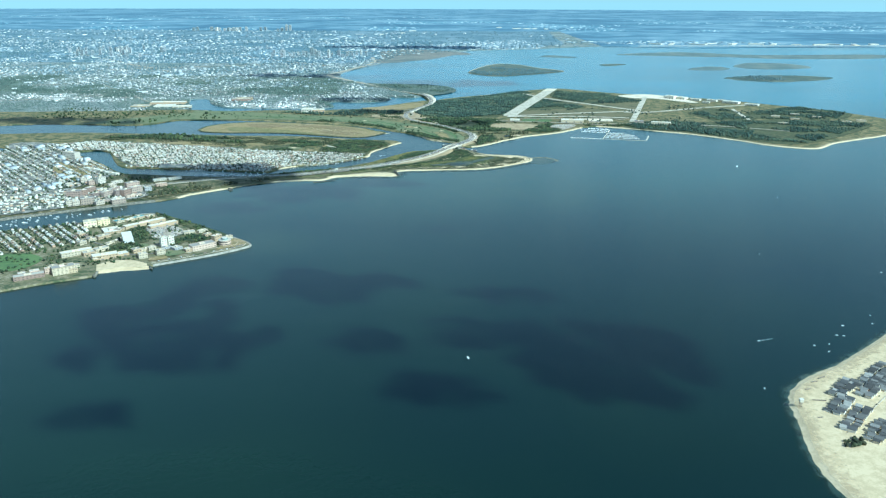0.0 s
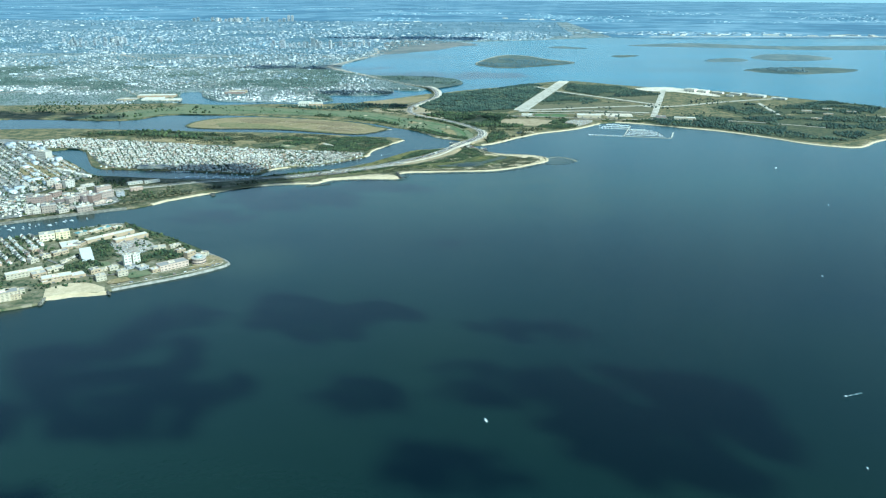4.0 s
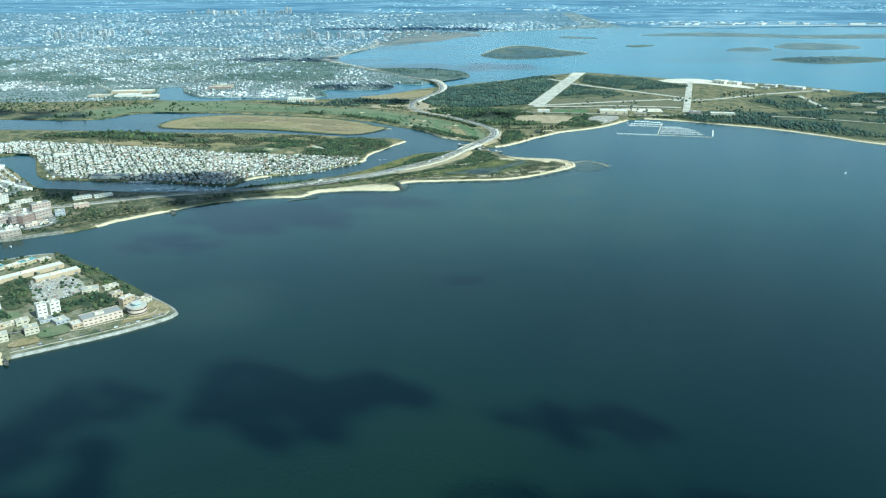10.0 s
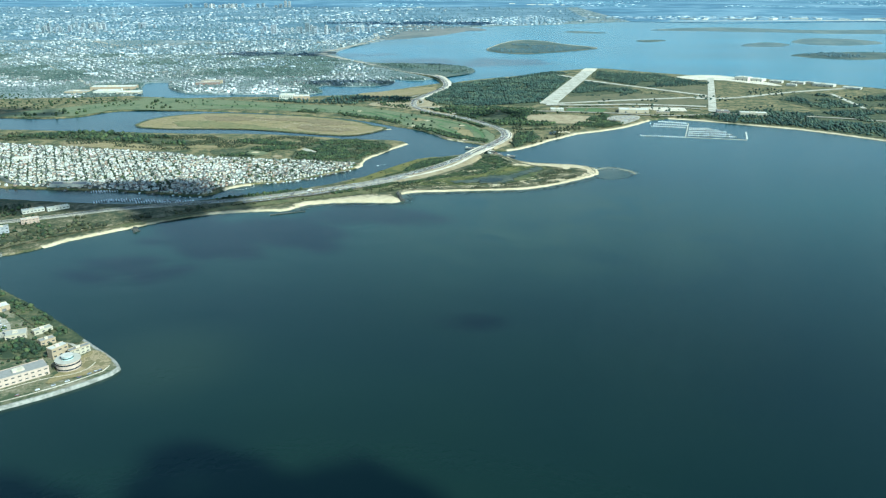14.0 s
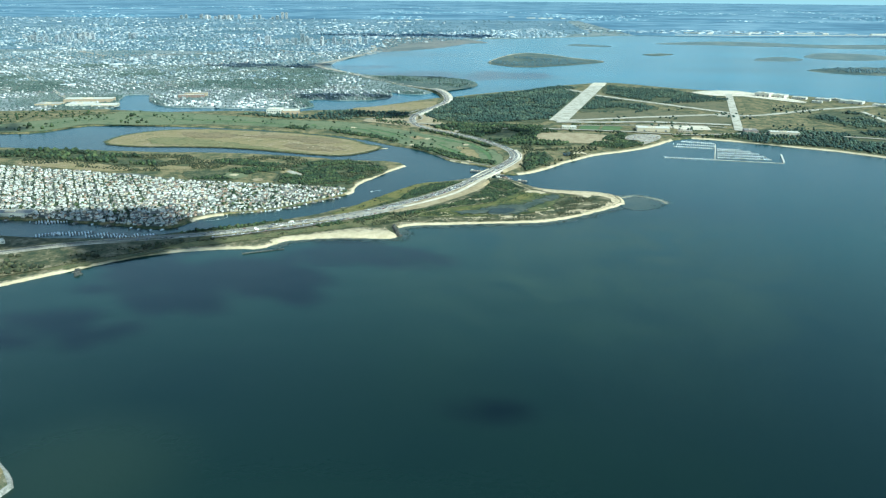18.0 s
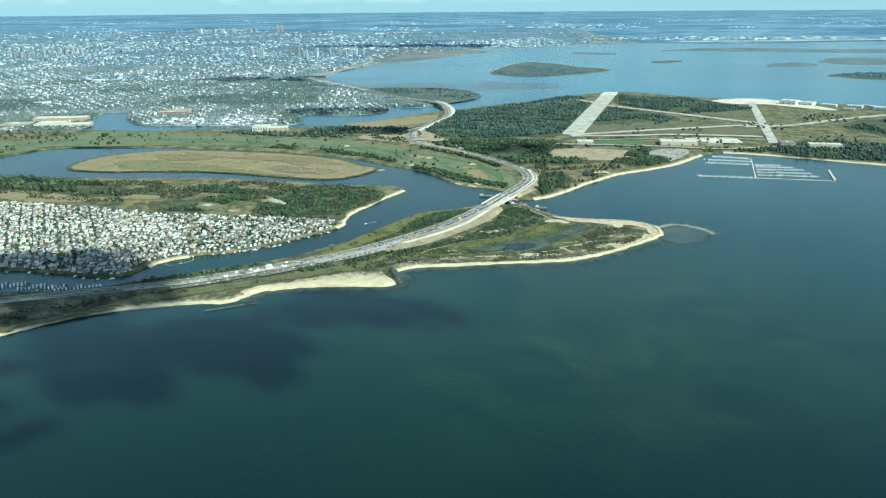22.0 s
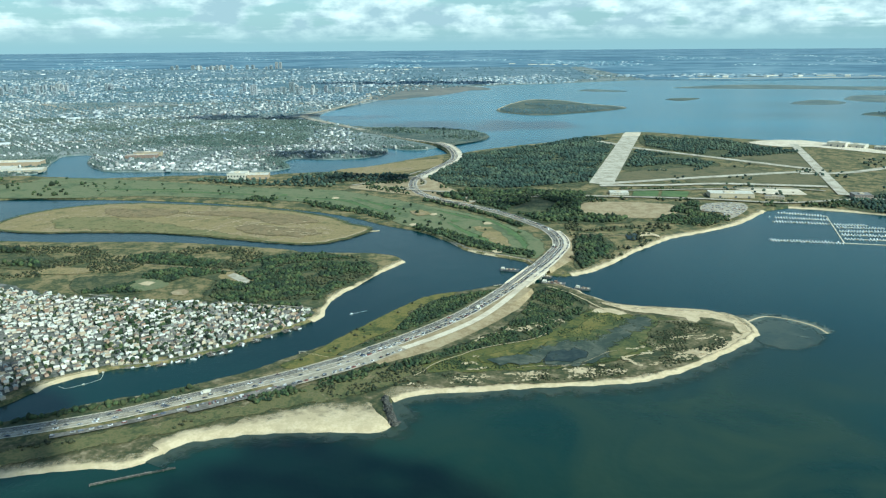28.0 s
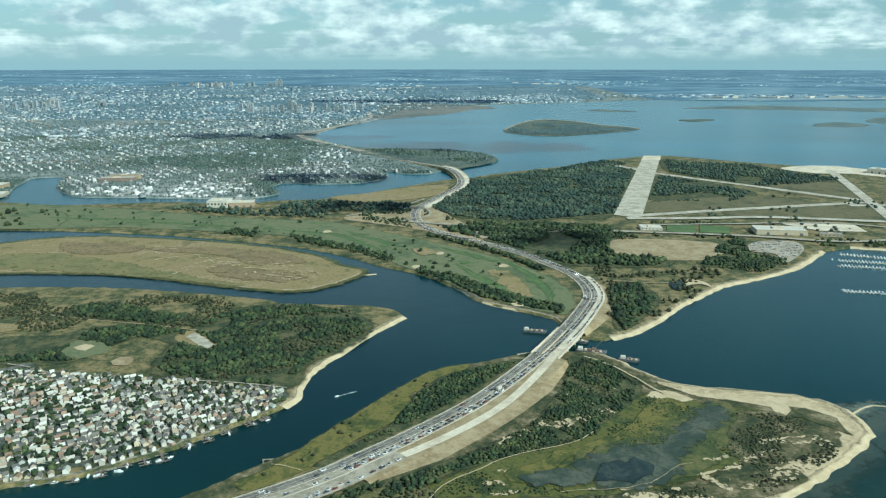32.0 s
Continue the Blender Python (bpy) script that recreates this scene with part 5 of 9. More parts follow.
cover("pavement_car_park", CARPARK, OLD_ROAD, "asphalt car park", 3, 0.0)
cover("pavement_car_park", PARKING_W, ASPHALT, "asphalt car park by the beach", 4, 0.0)

# campus
cover("ground_lawn", CAMP_LAWN, TAN_GRASS, "dry lawn at the tip", 1, 0.05, 0.3)
cover("ground_oval", CAMP_OVAL, LAWN, "green sports oval", 2, 0.0, 0.3)
cover("pavement_car_park", CAMP_LOT, OLD_ROAD, "campus car park", 2, 0.0, 0.3)
structure(patch("beach_campus", [(-49.8, -90.9), (-48, -89.9), (-46, -88.9), (-43.5, -88.5), (-41.6, -88.3), (-42.3, -86.6), (-44.5, -85.2), (-46.3, -84.5), (-49.4, -85.0), (-51.2, -87.6)], 0.33, SANDY, 1.5, 0.4), "small pale campus beach", "beach")
for pts, mat, what in (([(-39.7, -82.7), (-36.9, -80.8), (-38.2, -79.0), (-40.7, -79.8)], FAIRWAY, "green lawn above the sea wall"), ([(-42.0, -85.4), (-39.3, -83.8), (-40.4, -82.3), (-42.6, -83.7)], TAN_GRASS, "dry lawn above the sea wall"),
                       ([(-49.5, -77.5), (-46.5, -79.5), (-45.0, -77.0), (-47.5, -74.5)], FAIRWAY, "green campus lawn"), ([(-54.5, -75.9), (-53.9, -75.9), (-53.3, -71.2), (-51.6, -69.6), (-52.2, -69.4), (-54.0, -71.0)], CONCRETE, "pale winding campus path")):
    cover("ground_lawn" if mat is not CONCRETE else "path", pts, mat, what, 4, 0.1, 0.3)
for pts in ([(-94.7, -13.9), (-85.8, -18.0), (-88.2, -6.2), (-100.0, 4.6), (-104.4, 4.8)], [(-96.9, 4.4), (-86.2, -3.0), (-86.5, 3.7), (-94.5, 7.9)]):
    cover("ground_lot", pts, TAN_GRASS, "bare tan lot in the town", 4, 0.1)
for w in (CAMP_TREES, CAMP_TREES2, CAMP_TREES3, CAMP_TREES4):
    cover("ground_wood", w, WOOD_FLOOR, "shaded ground under the campus trees", 3, 0.2, 0.3)
wall_line = smooth(CAMPUS_SOUTH[:5], 5)
structure(ribbon("seawall", wall_line, [(0.24, -0.05), (0.12, 0.33), (-0.1, 0.34), (-0.2, 0.3)], SEAWALL), "pale stone sea wall round the campus", "wall")
wall_line = smooth(CAMPUS_NORTH[4:] + CAMPUS_SOUTH[:2], 5)
structure(ribbon("seawall", wall_line, [(0.24, -0.05), (0.12, 0.33), (-0.1, 0.34), (-0.2, 0.3)], SEAWALL), "pale stone sea wall round the campus", "wall")

def inland(line, off):
    """The line moved to its left."""
    n, res = len(line), []
    for i, (x, y) in enumerate(line):
        p, q = Vector(line[max(i - 2, 0)]), Vector(line[min(i + 2, n - 1)])
        d = (q - p).normalized()
        res.append((x + d.y * off, y - d.x * off))
    return res


promenade = smooth(CAMPUS_SOUTH[1:5], 6)
structure(ribbon("path", inland(promenade, 0.95), [(-0.09, 0.345), (0.09, 0.345)], CONCRETE), "pale promenade inside the sea wall", "path")
structure(ribbon("path", smooth([(-38.5, -80.5), (-36.0, -80.2), (-33.5, -78.2), (-31.6, -76.9), (-29.8, -76.2), (-28.6, -75.0), (-28.4, -73.4)], 6), [(-0.07, 0.42), (0.07, 0.42)], CONCRETE), "pale curved path round the campus hall", "path")
structure(ribbon("road_campus", smooth([(-62, -68), (-58, -73.5), (-53, -77), (-47, -81.5), (-43, -80.8), (-40, -79.4)], 6), [(-0.22, 0.42), (0.22, 0.42)], ASPHALT), "narrow campus road", "road")
structure(ribbon("road_campus", smooth([(-47.5, -56.5), (-42, -61.2), (-37.5, -65.4), (-33, -69.2), (-30.2, -71)], 6), [(-0.2, 0.43), (0.2, 0.43)], OLD_ROAD), "pale service road behind the shore trees", "road")

# town shore
cover("ground_scrub", SHEEP_SCRUB, SCRUB, "scrub behind the town beach", 2)
cover("ground_wood", STRIP_W_WOOD, WOOD_FLOOR, "dark woodland floor along the parkway", 1)
cover("ground_town", SHEEP_ROWS, PAVED_TOWN, "streets and yards of the town", 2, 0.1)
cover("ground_town", SHEEP_ROWS2, PAVED_TOWN, "streets and yards of the town", 3, 0.1)
cover("ground_lane", [(60.5, -145.3), (61.2, -144.5), (70.4, -135.8), (69.7, -136.6)], CONCRETE, "sandy concrete lane between the cottages", 2, 0.0)

# Marsh colours greyed and blued to paint in the haze.
HAZED_MARSH = material("bay_marsh", [(0.075, 0.115, 0.12), (0.12, 0.155, 0.145), (0.18, 0.20, 0.17)], 0.05, 0.8, 0.95)
BROWN_MARSH = material("hazed_brown_marsh", [(0.115, 0.135, 0.125), (0.165, 0.165, 0.145), (0.215, 0.20, 0.17), (0.15, 0.16, 0.145)], 0.02, 0.3, 0.95)
BAY_MARSH = [(-47, 413), (-29, 418), (-10, 443), (4, 470), (18, 508), (34, 521), (20, 557), (-25, 590), (-50, 546), (-44, 470)]
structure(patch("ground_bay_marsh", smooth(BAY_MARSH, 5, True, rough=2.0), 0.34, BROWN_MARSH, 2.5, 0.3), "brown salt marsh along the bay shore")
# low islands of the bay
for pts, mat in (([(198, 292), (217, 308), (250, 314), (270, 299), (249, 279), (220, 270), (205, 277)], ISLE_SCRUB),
                 ([(194, 362), (220, 389), (226, 368), (208, 353)], HAZED_MARSH), ([(238, 390), (265, 426), (293, 415), (292, 382), (263, 365), (244, 369)], HAZED_MARSH),
                 ([(136, 402), (151, 412), (155, 403), (140, 389)], ISLE_SCRUB), ([(174, 525), (244, 564), (313, 526), (425, 540), (404, 490), (315, 478), (272, 496), (216, 510)], HAZED_MARSH),
                 ([(130, 488), (118, 478), (100, 494), (108, 512), (118, 505)], HAZED_MARSH)):
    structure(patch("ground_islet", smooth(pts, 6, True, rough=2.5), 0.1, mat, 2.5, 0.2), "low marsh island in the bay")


# ---------------------------------------------------------------- parkway

def deck(x, y):
    """Height of the carriageway: it climbs to the bridge over the inlet."""
    d = math.hypot(x - 17.2, y - 34.0)
    d2 = math.hypot(x - 3.5, y - 180.0)
    return 0.36 + 0.62 * math.exp(-(d / 9.5) ** 2) + 0.7 * math.exp(-(d2 / 14) ** 2)


park = smooth(PARKWAY, 8)
# the raised stretch is seen over ground that lies nearer
park = [(x, y - 2.0 * (deck(x, y) - 0.36)) for x, y in park]


def road_strip(name, pts, a, b, mat, label, up=0.0, category="road"):
    verts, n = [], len(pts)
    for i, (x, y) in enumerate(pts):
        p, q = Vector(pts[max(i - 1, 0)]), Vector(pts[min(i + 1, n - 1)])
        d = (q - p).normalized()
        z = deck(x, y) + up
        for o in (a, b):
            verts.append((x - d.y * o, y + d.x * o, z))
    faces = [(2 * i, 2 * i + 2, 2 * i + 3, 2 * i + 1)[::1] for i in range(n - 1)]
    ob = mesh_object(name, verts, faces, mat)
    if ob.data.polygons[0].normal.z < 0:
        ob.data.flip_normals()
    return structure(ob, label, category)


def bank_strip(name, pts, a, b, mat, label):
    """A slope from the road's edge down to the ground."""
    verts, n = [], len(pts)
    for i, (x, y) in enumerate(pts):
        p, q = Vector(pts[max(i - 1, 0)]), Vector(pts[min(i + 1, n - 1)])
        d = (q - p).normalized()
        z = deck(x, y) - 0.02
        w = a + (b - a) * (0.25 + 0.75 * min(1.0, i / 8, (n - 1 - i) / 8))
        for o, h in ((a, z), (a + (w - a) * 0.3, z - 0.05), (w, 0.24)):
            verts.append((x - d.y * o, y + d.x * o, h))
    faces = [(3 * i + k, 3 * i + 3 + k, 3 * i + 4 + k, 3 * i + 1 + k) for i in range(n - 1) for k in range(2)]
    ob = mesh_object(name, verts, faces, mat)
    if sum(p.normal.z for p in ob.data.polygons) < 0:
        ob.data.flip_normals()
    return structure(ob, label, "embankment")


INLET_A, INLET_B = (14.6, 29.5), (19.2, 38.5)
west_part, east_part = cut(park, park[0], INLET_A), cut(park, INLET_B, park[-1])
road_strip("road_parkway", park, 0.32, 1.25, ASPHALT, "dark asphalt carriageway of the parkway")
road_strip("road_parkway", park, -0.62, 0.2, OLD_ROAD, "pale worn carriageway with dense traffic", 0.004)
road_strip("road_median", park, 0.2, 0.3, CONCRETE, "concrete median strip", 0.03)
road_strip("road_shoulder", park, 1.24, 1.36, CONCRETE, "pale concrete road shoulder", 0.03)
road_strip("road_shoulder", park, -0.74, -0.6, CONCRETE, "pale concrete road shoulder", 0.03)


def beside(pts, far):
    """The new lanes swing away from the old road between two crossings."""
    n, res = len(pts), []
    for i, (x, y) in enumerate(pts):
        p, q = Vector(pts[max(i - 1, 0)]), Vector(pts[min(i + 1, n - 1)])
        d = (q - p).normalized()
        o = -1.15 - far * max(0.0, math.sin(math.pi * min(1.0, i / n * 1.05)))
        res.append((x - d.y * o, y + d.x * o))
    return res


lower = cut(park, (-4, 6.5), INLET_A)
road_strip("road_verge", lower, -2.75, -0.72, EARTH, "bare tan strip between the carriageways", -0.012)
road_strip("road_new_lanes", beside(lower, 0.95), -0.44, 0.44, CONCRETE, "new pale concrete carriageway under construction", 0.012)
road_strip("road_new_lanes", cut(park, INLET_A, (22.5, 63)), -1.6, -0.72, CONCRETE, "new pale concrete carriageway", 0.012)
bank_strip("embankment", lower, -2.6, -4.2, EARTH, "bare tan earth embankment")
bank_strip("embankment", cut(park, INLET_B, (23, 60)), -1.55, -3.2, EARTH, "bare sandy embankment beyond the inlet")
bank_strip("embankment", west_part, 1.4, 2.2, ROUGH, "grassy road bank")
bank_strip("embankment", east_part, 1.4, 2.2, ROUGH, "grassy road bank")
bank_strip("embankment", cut(park, park[0], (-4, 6.5)), -0.7, -1.8, ROUGH, "grassy road bank")
bank_strip("embankment", cut(park, (22.5, 63), park[-1]), -0.7, -1.6, ROUGH, "grassy road bank")
road_strip("road_new_lanes", cut(park, (-1.2, 120), (6, 185)), -2.0, -0.72, CONCRETE, "pale new carriageway", 0.02)
road_strip("road_service", cut(park, (-30, -8.5), (-4, 6.5)), -2.1, -1.3, ASPHALT, "narrow service road", 0.02)
road_strip("road_works", cut(park, (-13, 1), (-0.5, 10)), -2.3, -0.72, OLD_ROAD, "pale roadworks yard beside the carriageway", 0.03)
for line, wide, what in (([(-6.9, 106.0), (-2.5, 103.4), (5.9, 100.8), (12.0, 99.6), (19.0, 97.9), (28.9, 96.0)], 0.6, "pale avenue over the parkway"), ([(-18.1, 110.1), (-14.1, 113.1), (-8.8, 117.7), (-5.7, 124.2), (-2.4, 131.2)], 0.35, "pale slip road of the junction"),
                         ([(-6.5, 117.7), (-3.2, 120.9), (-0.7, 114.7), (-1.6, 108.8), (-5.3, 106.0)], 0.3, "curved loop of the junction"), ([(4.8, 100.8), (8.8, 94.7), (7.6, 89.0), (1.9, 93.5)], 0.3, "curved loop of the junction")):
    structure(ribbon("road_junction", smooth(line, 6), [(-wide, 0.52), (wide, 0.52)], OLD_ROAD), what, "road")
far_road = smooth(PARKWAY_FAR, 6)
structure(ribbon("road_far_parkway", far_road, [(-1.7, 0.45), (1.7, 0.45)], OLD_ROAD), "parkway along the far shore", "road")

# markings: pale edge lines along the asphalt
PAINT = material("road_paint", [(0.62, 0.60, 0.54), (0.74, 0.72, 0.66)], 2, 10, 0.7)
near_road = cut(park, (-40, -12), (12, 83))
for off in (-0.66, -0.2, 0.45, 0.8, 1.14):
    road_strip("road_line", near_road, off - 0.012, off + 0.012, PAINT, "thin painted lane line", 0.035, "road line")


# ---------------------------------------------------------------- shapes for things
def box_mesh(bm, x0, x1, y0, y1, z0, z1, taper=0.0):
    v = [bm.verts.new(p) for p in ((x0, y0, z0), (x1, y0, z0), (x1, y1, z0), (x0, y1, z0),
                                   (x0 + taper, y0 + taper, z1), (x1 - taper, y0 + taper, z1), (x1 - taper, y1 - taper, z1), (x0 + taper, y1 - taper, z1))]
    for f in ((3, 2, 1, 0), (4, 5, 6, 7), (0, 1, 5, 4), (1, 2, 6, 5), (2, 3, 7, 6), (3, 0, 4, 7)):
        bm.faces.new([v[i] for i in f])


def boxes(*rows):
    bm = bmesh.new()
    for r in rows:
        box_mesh(bm, *r)
    return bm


def prism(points, x0, x1):
    """A profile in y and z drawn out along x."""
    bm = bmesh.new()
    a = [bm.verts.new((x0, y, z)) for y, z in points]
    b = [bm.verts.new((x1, y, z)) for y, z in points]
    n = len(points)
    bm.faces.new(a[::-1]); bm.faces.new(b)
    for i in range(n):
        bm.faces.new((a[i], a[(i + 1) % n], b[(i + 1) % n], b[i]))
    bmesh.ops.recalc_face_normals(bm, faces=bm.faces[:])
    return bm


def tube(r0, r1, z0, z1, n=10, x=0.0, y=0.0):
    bm = bmesh.new()
    bmesh.ops.create_cone(bm, cap_ends=True, segments=n, radius1=r0, radius2=r1, depth=z1 - z0)
    bmesh.ops.translate(bm, verts=bm.verts[:], vec=(x, y, (z0 + z1) / 2))
    return bm


WALLS = several("house_siding", [(0.66, 0.62, 0.53), (0.74, 0.71, 0.62), (0.58, 0.54, 0.46), (0.52, 0.45, 0.34), (0.70, 0.66, 0.56), (0.44, 0.40, 0.33), (0.62, 0.53, 0.37), (0.44, 0.48, 0.43), (0.74, 0.72, 0.64), (0.45, 0.31, 0.22), (0.55, 0.53, 0.42)])
ROOFS = several("house_shingles", [(0.18, 0.165, 0.145), (0.52, 0.50, 0.44), (0.10, 0.098, 0.092), (0.24, 0.16, 0.11), (0.62, 0.60, 0.54), (0.12, 0.115, 0.105), (0.36, 0.29, 0.20), (0.46, 0.44, 0.38), (0.15, 0.14, 0.12), (0.42, 0.42, 0.35)], 0.9)
DARK_ROOFS = several("dark_cottage_shingles", [(0.075, 0.073, 0.070), (0.11, 0.105, 0.10), (0.15, 0.145, 0.135), (0.26, 0.25, 0.23), (0.09, 0.087, 0.084), (0.13, 0.125, 0.12), (0.20, 0.19, 0.175), (0.10, 0.10, 0.10), (0.40, 0.38, 0.34)], 0.9)
TOWN = several("town_blocks", [(0.40, 0.40, 0.39), (0.27, 0.26, 0.24), (0.68, 0.67, 0.64), (0.24, 0.25, 0.25), (0.33, 0.32, 0.30), (0.54, 0.53, 0.50), (0.26, 0.27, 0.27), (0.72, 0.71, 0.67), (0.28, 0.30, 0.30), (0.38, 0.37, 0.35)], 0.9)
# Far and middle town colours carry the haze of distance.
FAR_TOWN = several("hazed_far_blocks", [(0.10, 0.20, 0.27), (0.13, 0.23, 0.30), (0.27, 0.37, 0.42), (0.16, 0.26, 0.32), (0.11, 0.21, 0.28), (0.20, 0.30, 0.36), (0.62, 0.68, 0.70)], 0.9)
MID_TOWN = several("hazed_mid_houses", [(0.28, 0.32, 0.33), (0.58, 0.58, 0.55), (0.22, 0.26, 0.27), (0.42, 0.43, 0.42), (0.25, 0.29, 0.30), (0.68, 0.67, 0.62), (0.30, 0.33, 0.33), (0.54, 0.52, 0.48), (0.22, 0.26, 0.27), (0.36, 0.37, 0.36)], 0.9)
CAMPUS_WALL = several("campus_walls", [(0.45, 0.36, 0.23), (0.52, 0.44, 0.31), (0.41, 0.31, 0.20), (0.47, 0.41, 0.30)], 0.85)
CAMPUS_ROOF = several("campus_roofs", [(0.40, 0.37, 0.31), (0.52, 0.48, 0.41), (0.28, 0.26, 0.23), (0.43, 0.39, 0.32), (0.21, 0.20, 0.185)], 0.85)
PINK_WALL = several("pink_tan_walls", [(0.50, 0.37, 0.28), (0.53, 0.41, 0.32), (0.45, 0.33, 0.25)], 0.85)
CREAM_WALL = several("cream_apartment_walls", [(0.46, 0.42, 0.35), (0.52, 0.48, 0.41), (0.36, 0.31, 0.25), (0.46, 0.40, 0.32), (0.31, 0.25, 0.20), (0.40, 0.30, 0.24)], 0.85)
YELLOW_WALL = several("yellow_walls", [(0.66, 0.55, 0.33), (0.70, 0.60, 0.40)], 0.85)
SLATE = several("grey_sloping_roof", [(0.34, 0.34, 0.34), (0.40, 0.40, 0.39)], 0.7)
BLUE_ROOF = material("blue_green_court", [(0.12, 0.24, 0.25), (0.18, 0.31, 0.31)], 1, 6, 0.8)
BRICKWORK = several("brick_walls", [(0.27, 0.19, 0.15), (0.31, 0.23, 0.19), (0.24, 0.19, 0.17), (0.36, 0.29, 0.24)], 0.9)
WHITE = material("white_paint", [(0.58, 0.54, 0.44), (0.68, 0.64, 0.53)], 1.5, 8, 0.5)
DULL_GLASS = material("dull_window_glass", [(0.07, 0.072, 0.07), (0.13, 0.13, 0.12)], 2, 8, 0.25)
BOAT_WHITE = material("white_boat_paint", [(0.80, 0.81, 0.80), (0.88, 0.88, 0.87)], 2, 8, 0.3)
GLASS = material("dark_window_glass", [(0.02, 0.025, 0.03), (0.04, 0.05, 0.06)], 2, 8, 0.12)
STEEL = material("painted_steel", [(0.12, 0.125, 0.13), (0.22, 0.22, 0.22)], 2, 8, 0.5, metal=0.3)
RUST = material("rusty_steel", [(0.16, 0.10, 0.07), (0.26, 0.17, 0.12)], 2, 9, 0.85)
TIMBER = material("weathered_timber", [(0.12, 0.10, 0.085), (0.22, 0.19, 0.16)], 3, 12, 0.9, 0.01)
RUBBER = material("tyre_rubber", [(0.015, 0.015, 0.015), (0.03, 0.03, 0.03)], 3, 9, 0.8)
CARS = several("car_paint", [(0.62, 0.62, 0.61), (0.05, 0.05, 0.055), (0.30, 0.31, 0.32), (0.72, 0.72, 0.71), (0.09, 0.10, 0.12), (0.20, 0.055, 0.045), (0.06, 0.08, 0.13), (0.20, 0.20, 0.20), (0.50, 0.49, 0.46), (0.07, 0.07, 0.07)], 0.35, 0.0, 0.03)
PALE_CARS = several("parked_car_paint", [(0.56, 0.55, 0.53), (0.09, 0.09, 0.10), (0.30, 0.30, 0.30), (0.60, 0.59, 0.57), (0.16, 0.16, 0.17), (0.22, 0.22, 0.23), (0.46, 0.45, 0.44), (0.18, 0.08, 0.07), (0.10, 0.12, 0.17)], 0.35, 0.0, 0.03)
FOAM = material("white_foam", [(0.06, 0.10, 0.11), (0.16, 0.21, 0.22), (0.5, 0.54, 0.53)], 1.6, 6, 0.9, fade=2.2)
GREEN_ROOF = material("pale_green_roof", [(0.36, 0.47, 0.43), (0.45, 0.55, 0.51)], 1, 6, 0.7)


# ---------------------------------------------------------------- bridge and waterside works
bridge = tagged(new("road_bridge"), "low concrete road bridge over the inlet, full of cars", "bridge")
span = cut(park, INLET_A, INLET_B)
under = [(x, y, deck(x, y)) for x, y in span]


def along(pts, a, b, z0, z1):
    """A beam that follows the line between two offsets and two heights above it."""
    bm = bmesh.new()
    n, last = len(pts), None
    for i, (x, y, z) in enumerate(pts):
        p, q = Vector(pts[max(i - 1, 0)][:2]), Vector(pts[min(i + 1, n - 1)][:2])
        d = (q - p).normalized()
        row = [bm.verts.new((x - d.y * o, y + d.x * o, z + h)) for o, h in ((a, z0), (b, z0), (b, z1), (a, z1))]
        if last:
            for k in range(4):
                bm.faces.new((last[k], last[(k + 1) % 4], row[(k + 1) % 4], row[k]))
        else:
            bm.faces.new(row)
        last = row
    bm.faces.new(last[::-1])
    bmesh.ops.recalc_face_normals(bm, faces=bm.faces[:])
    return bm


part("deck_slab", along(under, -1.7, 1.5, -0.22, -0.02), CONCRETE, bridge, "pale concrete deck slab")
for a in (-1.7, 1.42, 0.2):
    part("parapet", along(under, a, a + 0.07, -0.02, 0.13), CONCRETE, bridge, "low concrete parapet")
for k in (-1.3, -0.5, 0.4, 1.1):
    part("girder", along(under, k - 0.06, k + 0.06, -0.4, -0.22), STEEL, bridge, "steel girder under the deck")
for k in (1, len(under) // 3, 2 * len(under) // 3, len(under) - 2):
    x, y, z = under[k]
    p, q = Vector(under[k - 1][:2]), Vector(under[k + 1][:2])
    d = (q - p).normalized()
    bm = boxes((-0.14, 0.14, -1.6, 1.4, z - 0.55, z - 0.4), (-0.1, 0.1, -1.4, -1.1, -0.2, z - 0.55), (-0.1, 0.1, -0.15, 0.15, -0.2, z - 0.55), (-0.1, 0.1, 0.9, 1.2, -0.2, z - 0.55))
    pier = part("pier", bm, CONCRETE, bridge, "concrete pier with three columns")
    pier.matrix_basis = Matrix.Translation((x, y, 0)) @ Matrix.Rotation(math.atan2(d.y, d.x), 4, "Z")

# basin bridge further on
far_bridge = tagged(new("road_bridge"), "pale road bridge over the mouth of the basin", "bridge")
far_span = [(x, y, deck(x, y)) for x, y in cut(park, (6.5, 165), (0, 190))]
part("deck_slab", along(far_span, -2.1, 1.5, -0.25, -0.02), CONCRETE, far_bridge)
for a in (-2.1, 1.43):
    part("parapet", along(far_span, a, a + 0.08, -0.02, 0.14), CONCRETE, far_bridge)
for k in range(2, len(far_span) - 1, 3):
    x, y, z = far_span[k]
    part("pier", boxes((x - 1.2, x + 1.2, y - 0.15, y + 0.15, -0.2, z - 0.25)), CONCRETE, far_bridge)


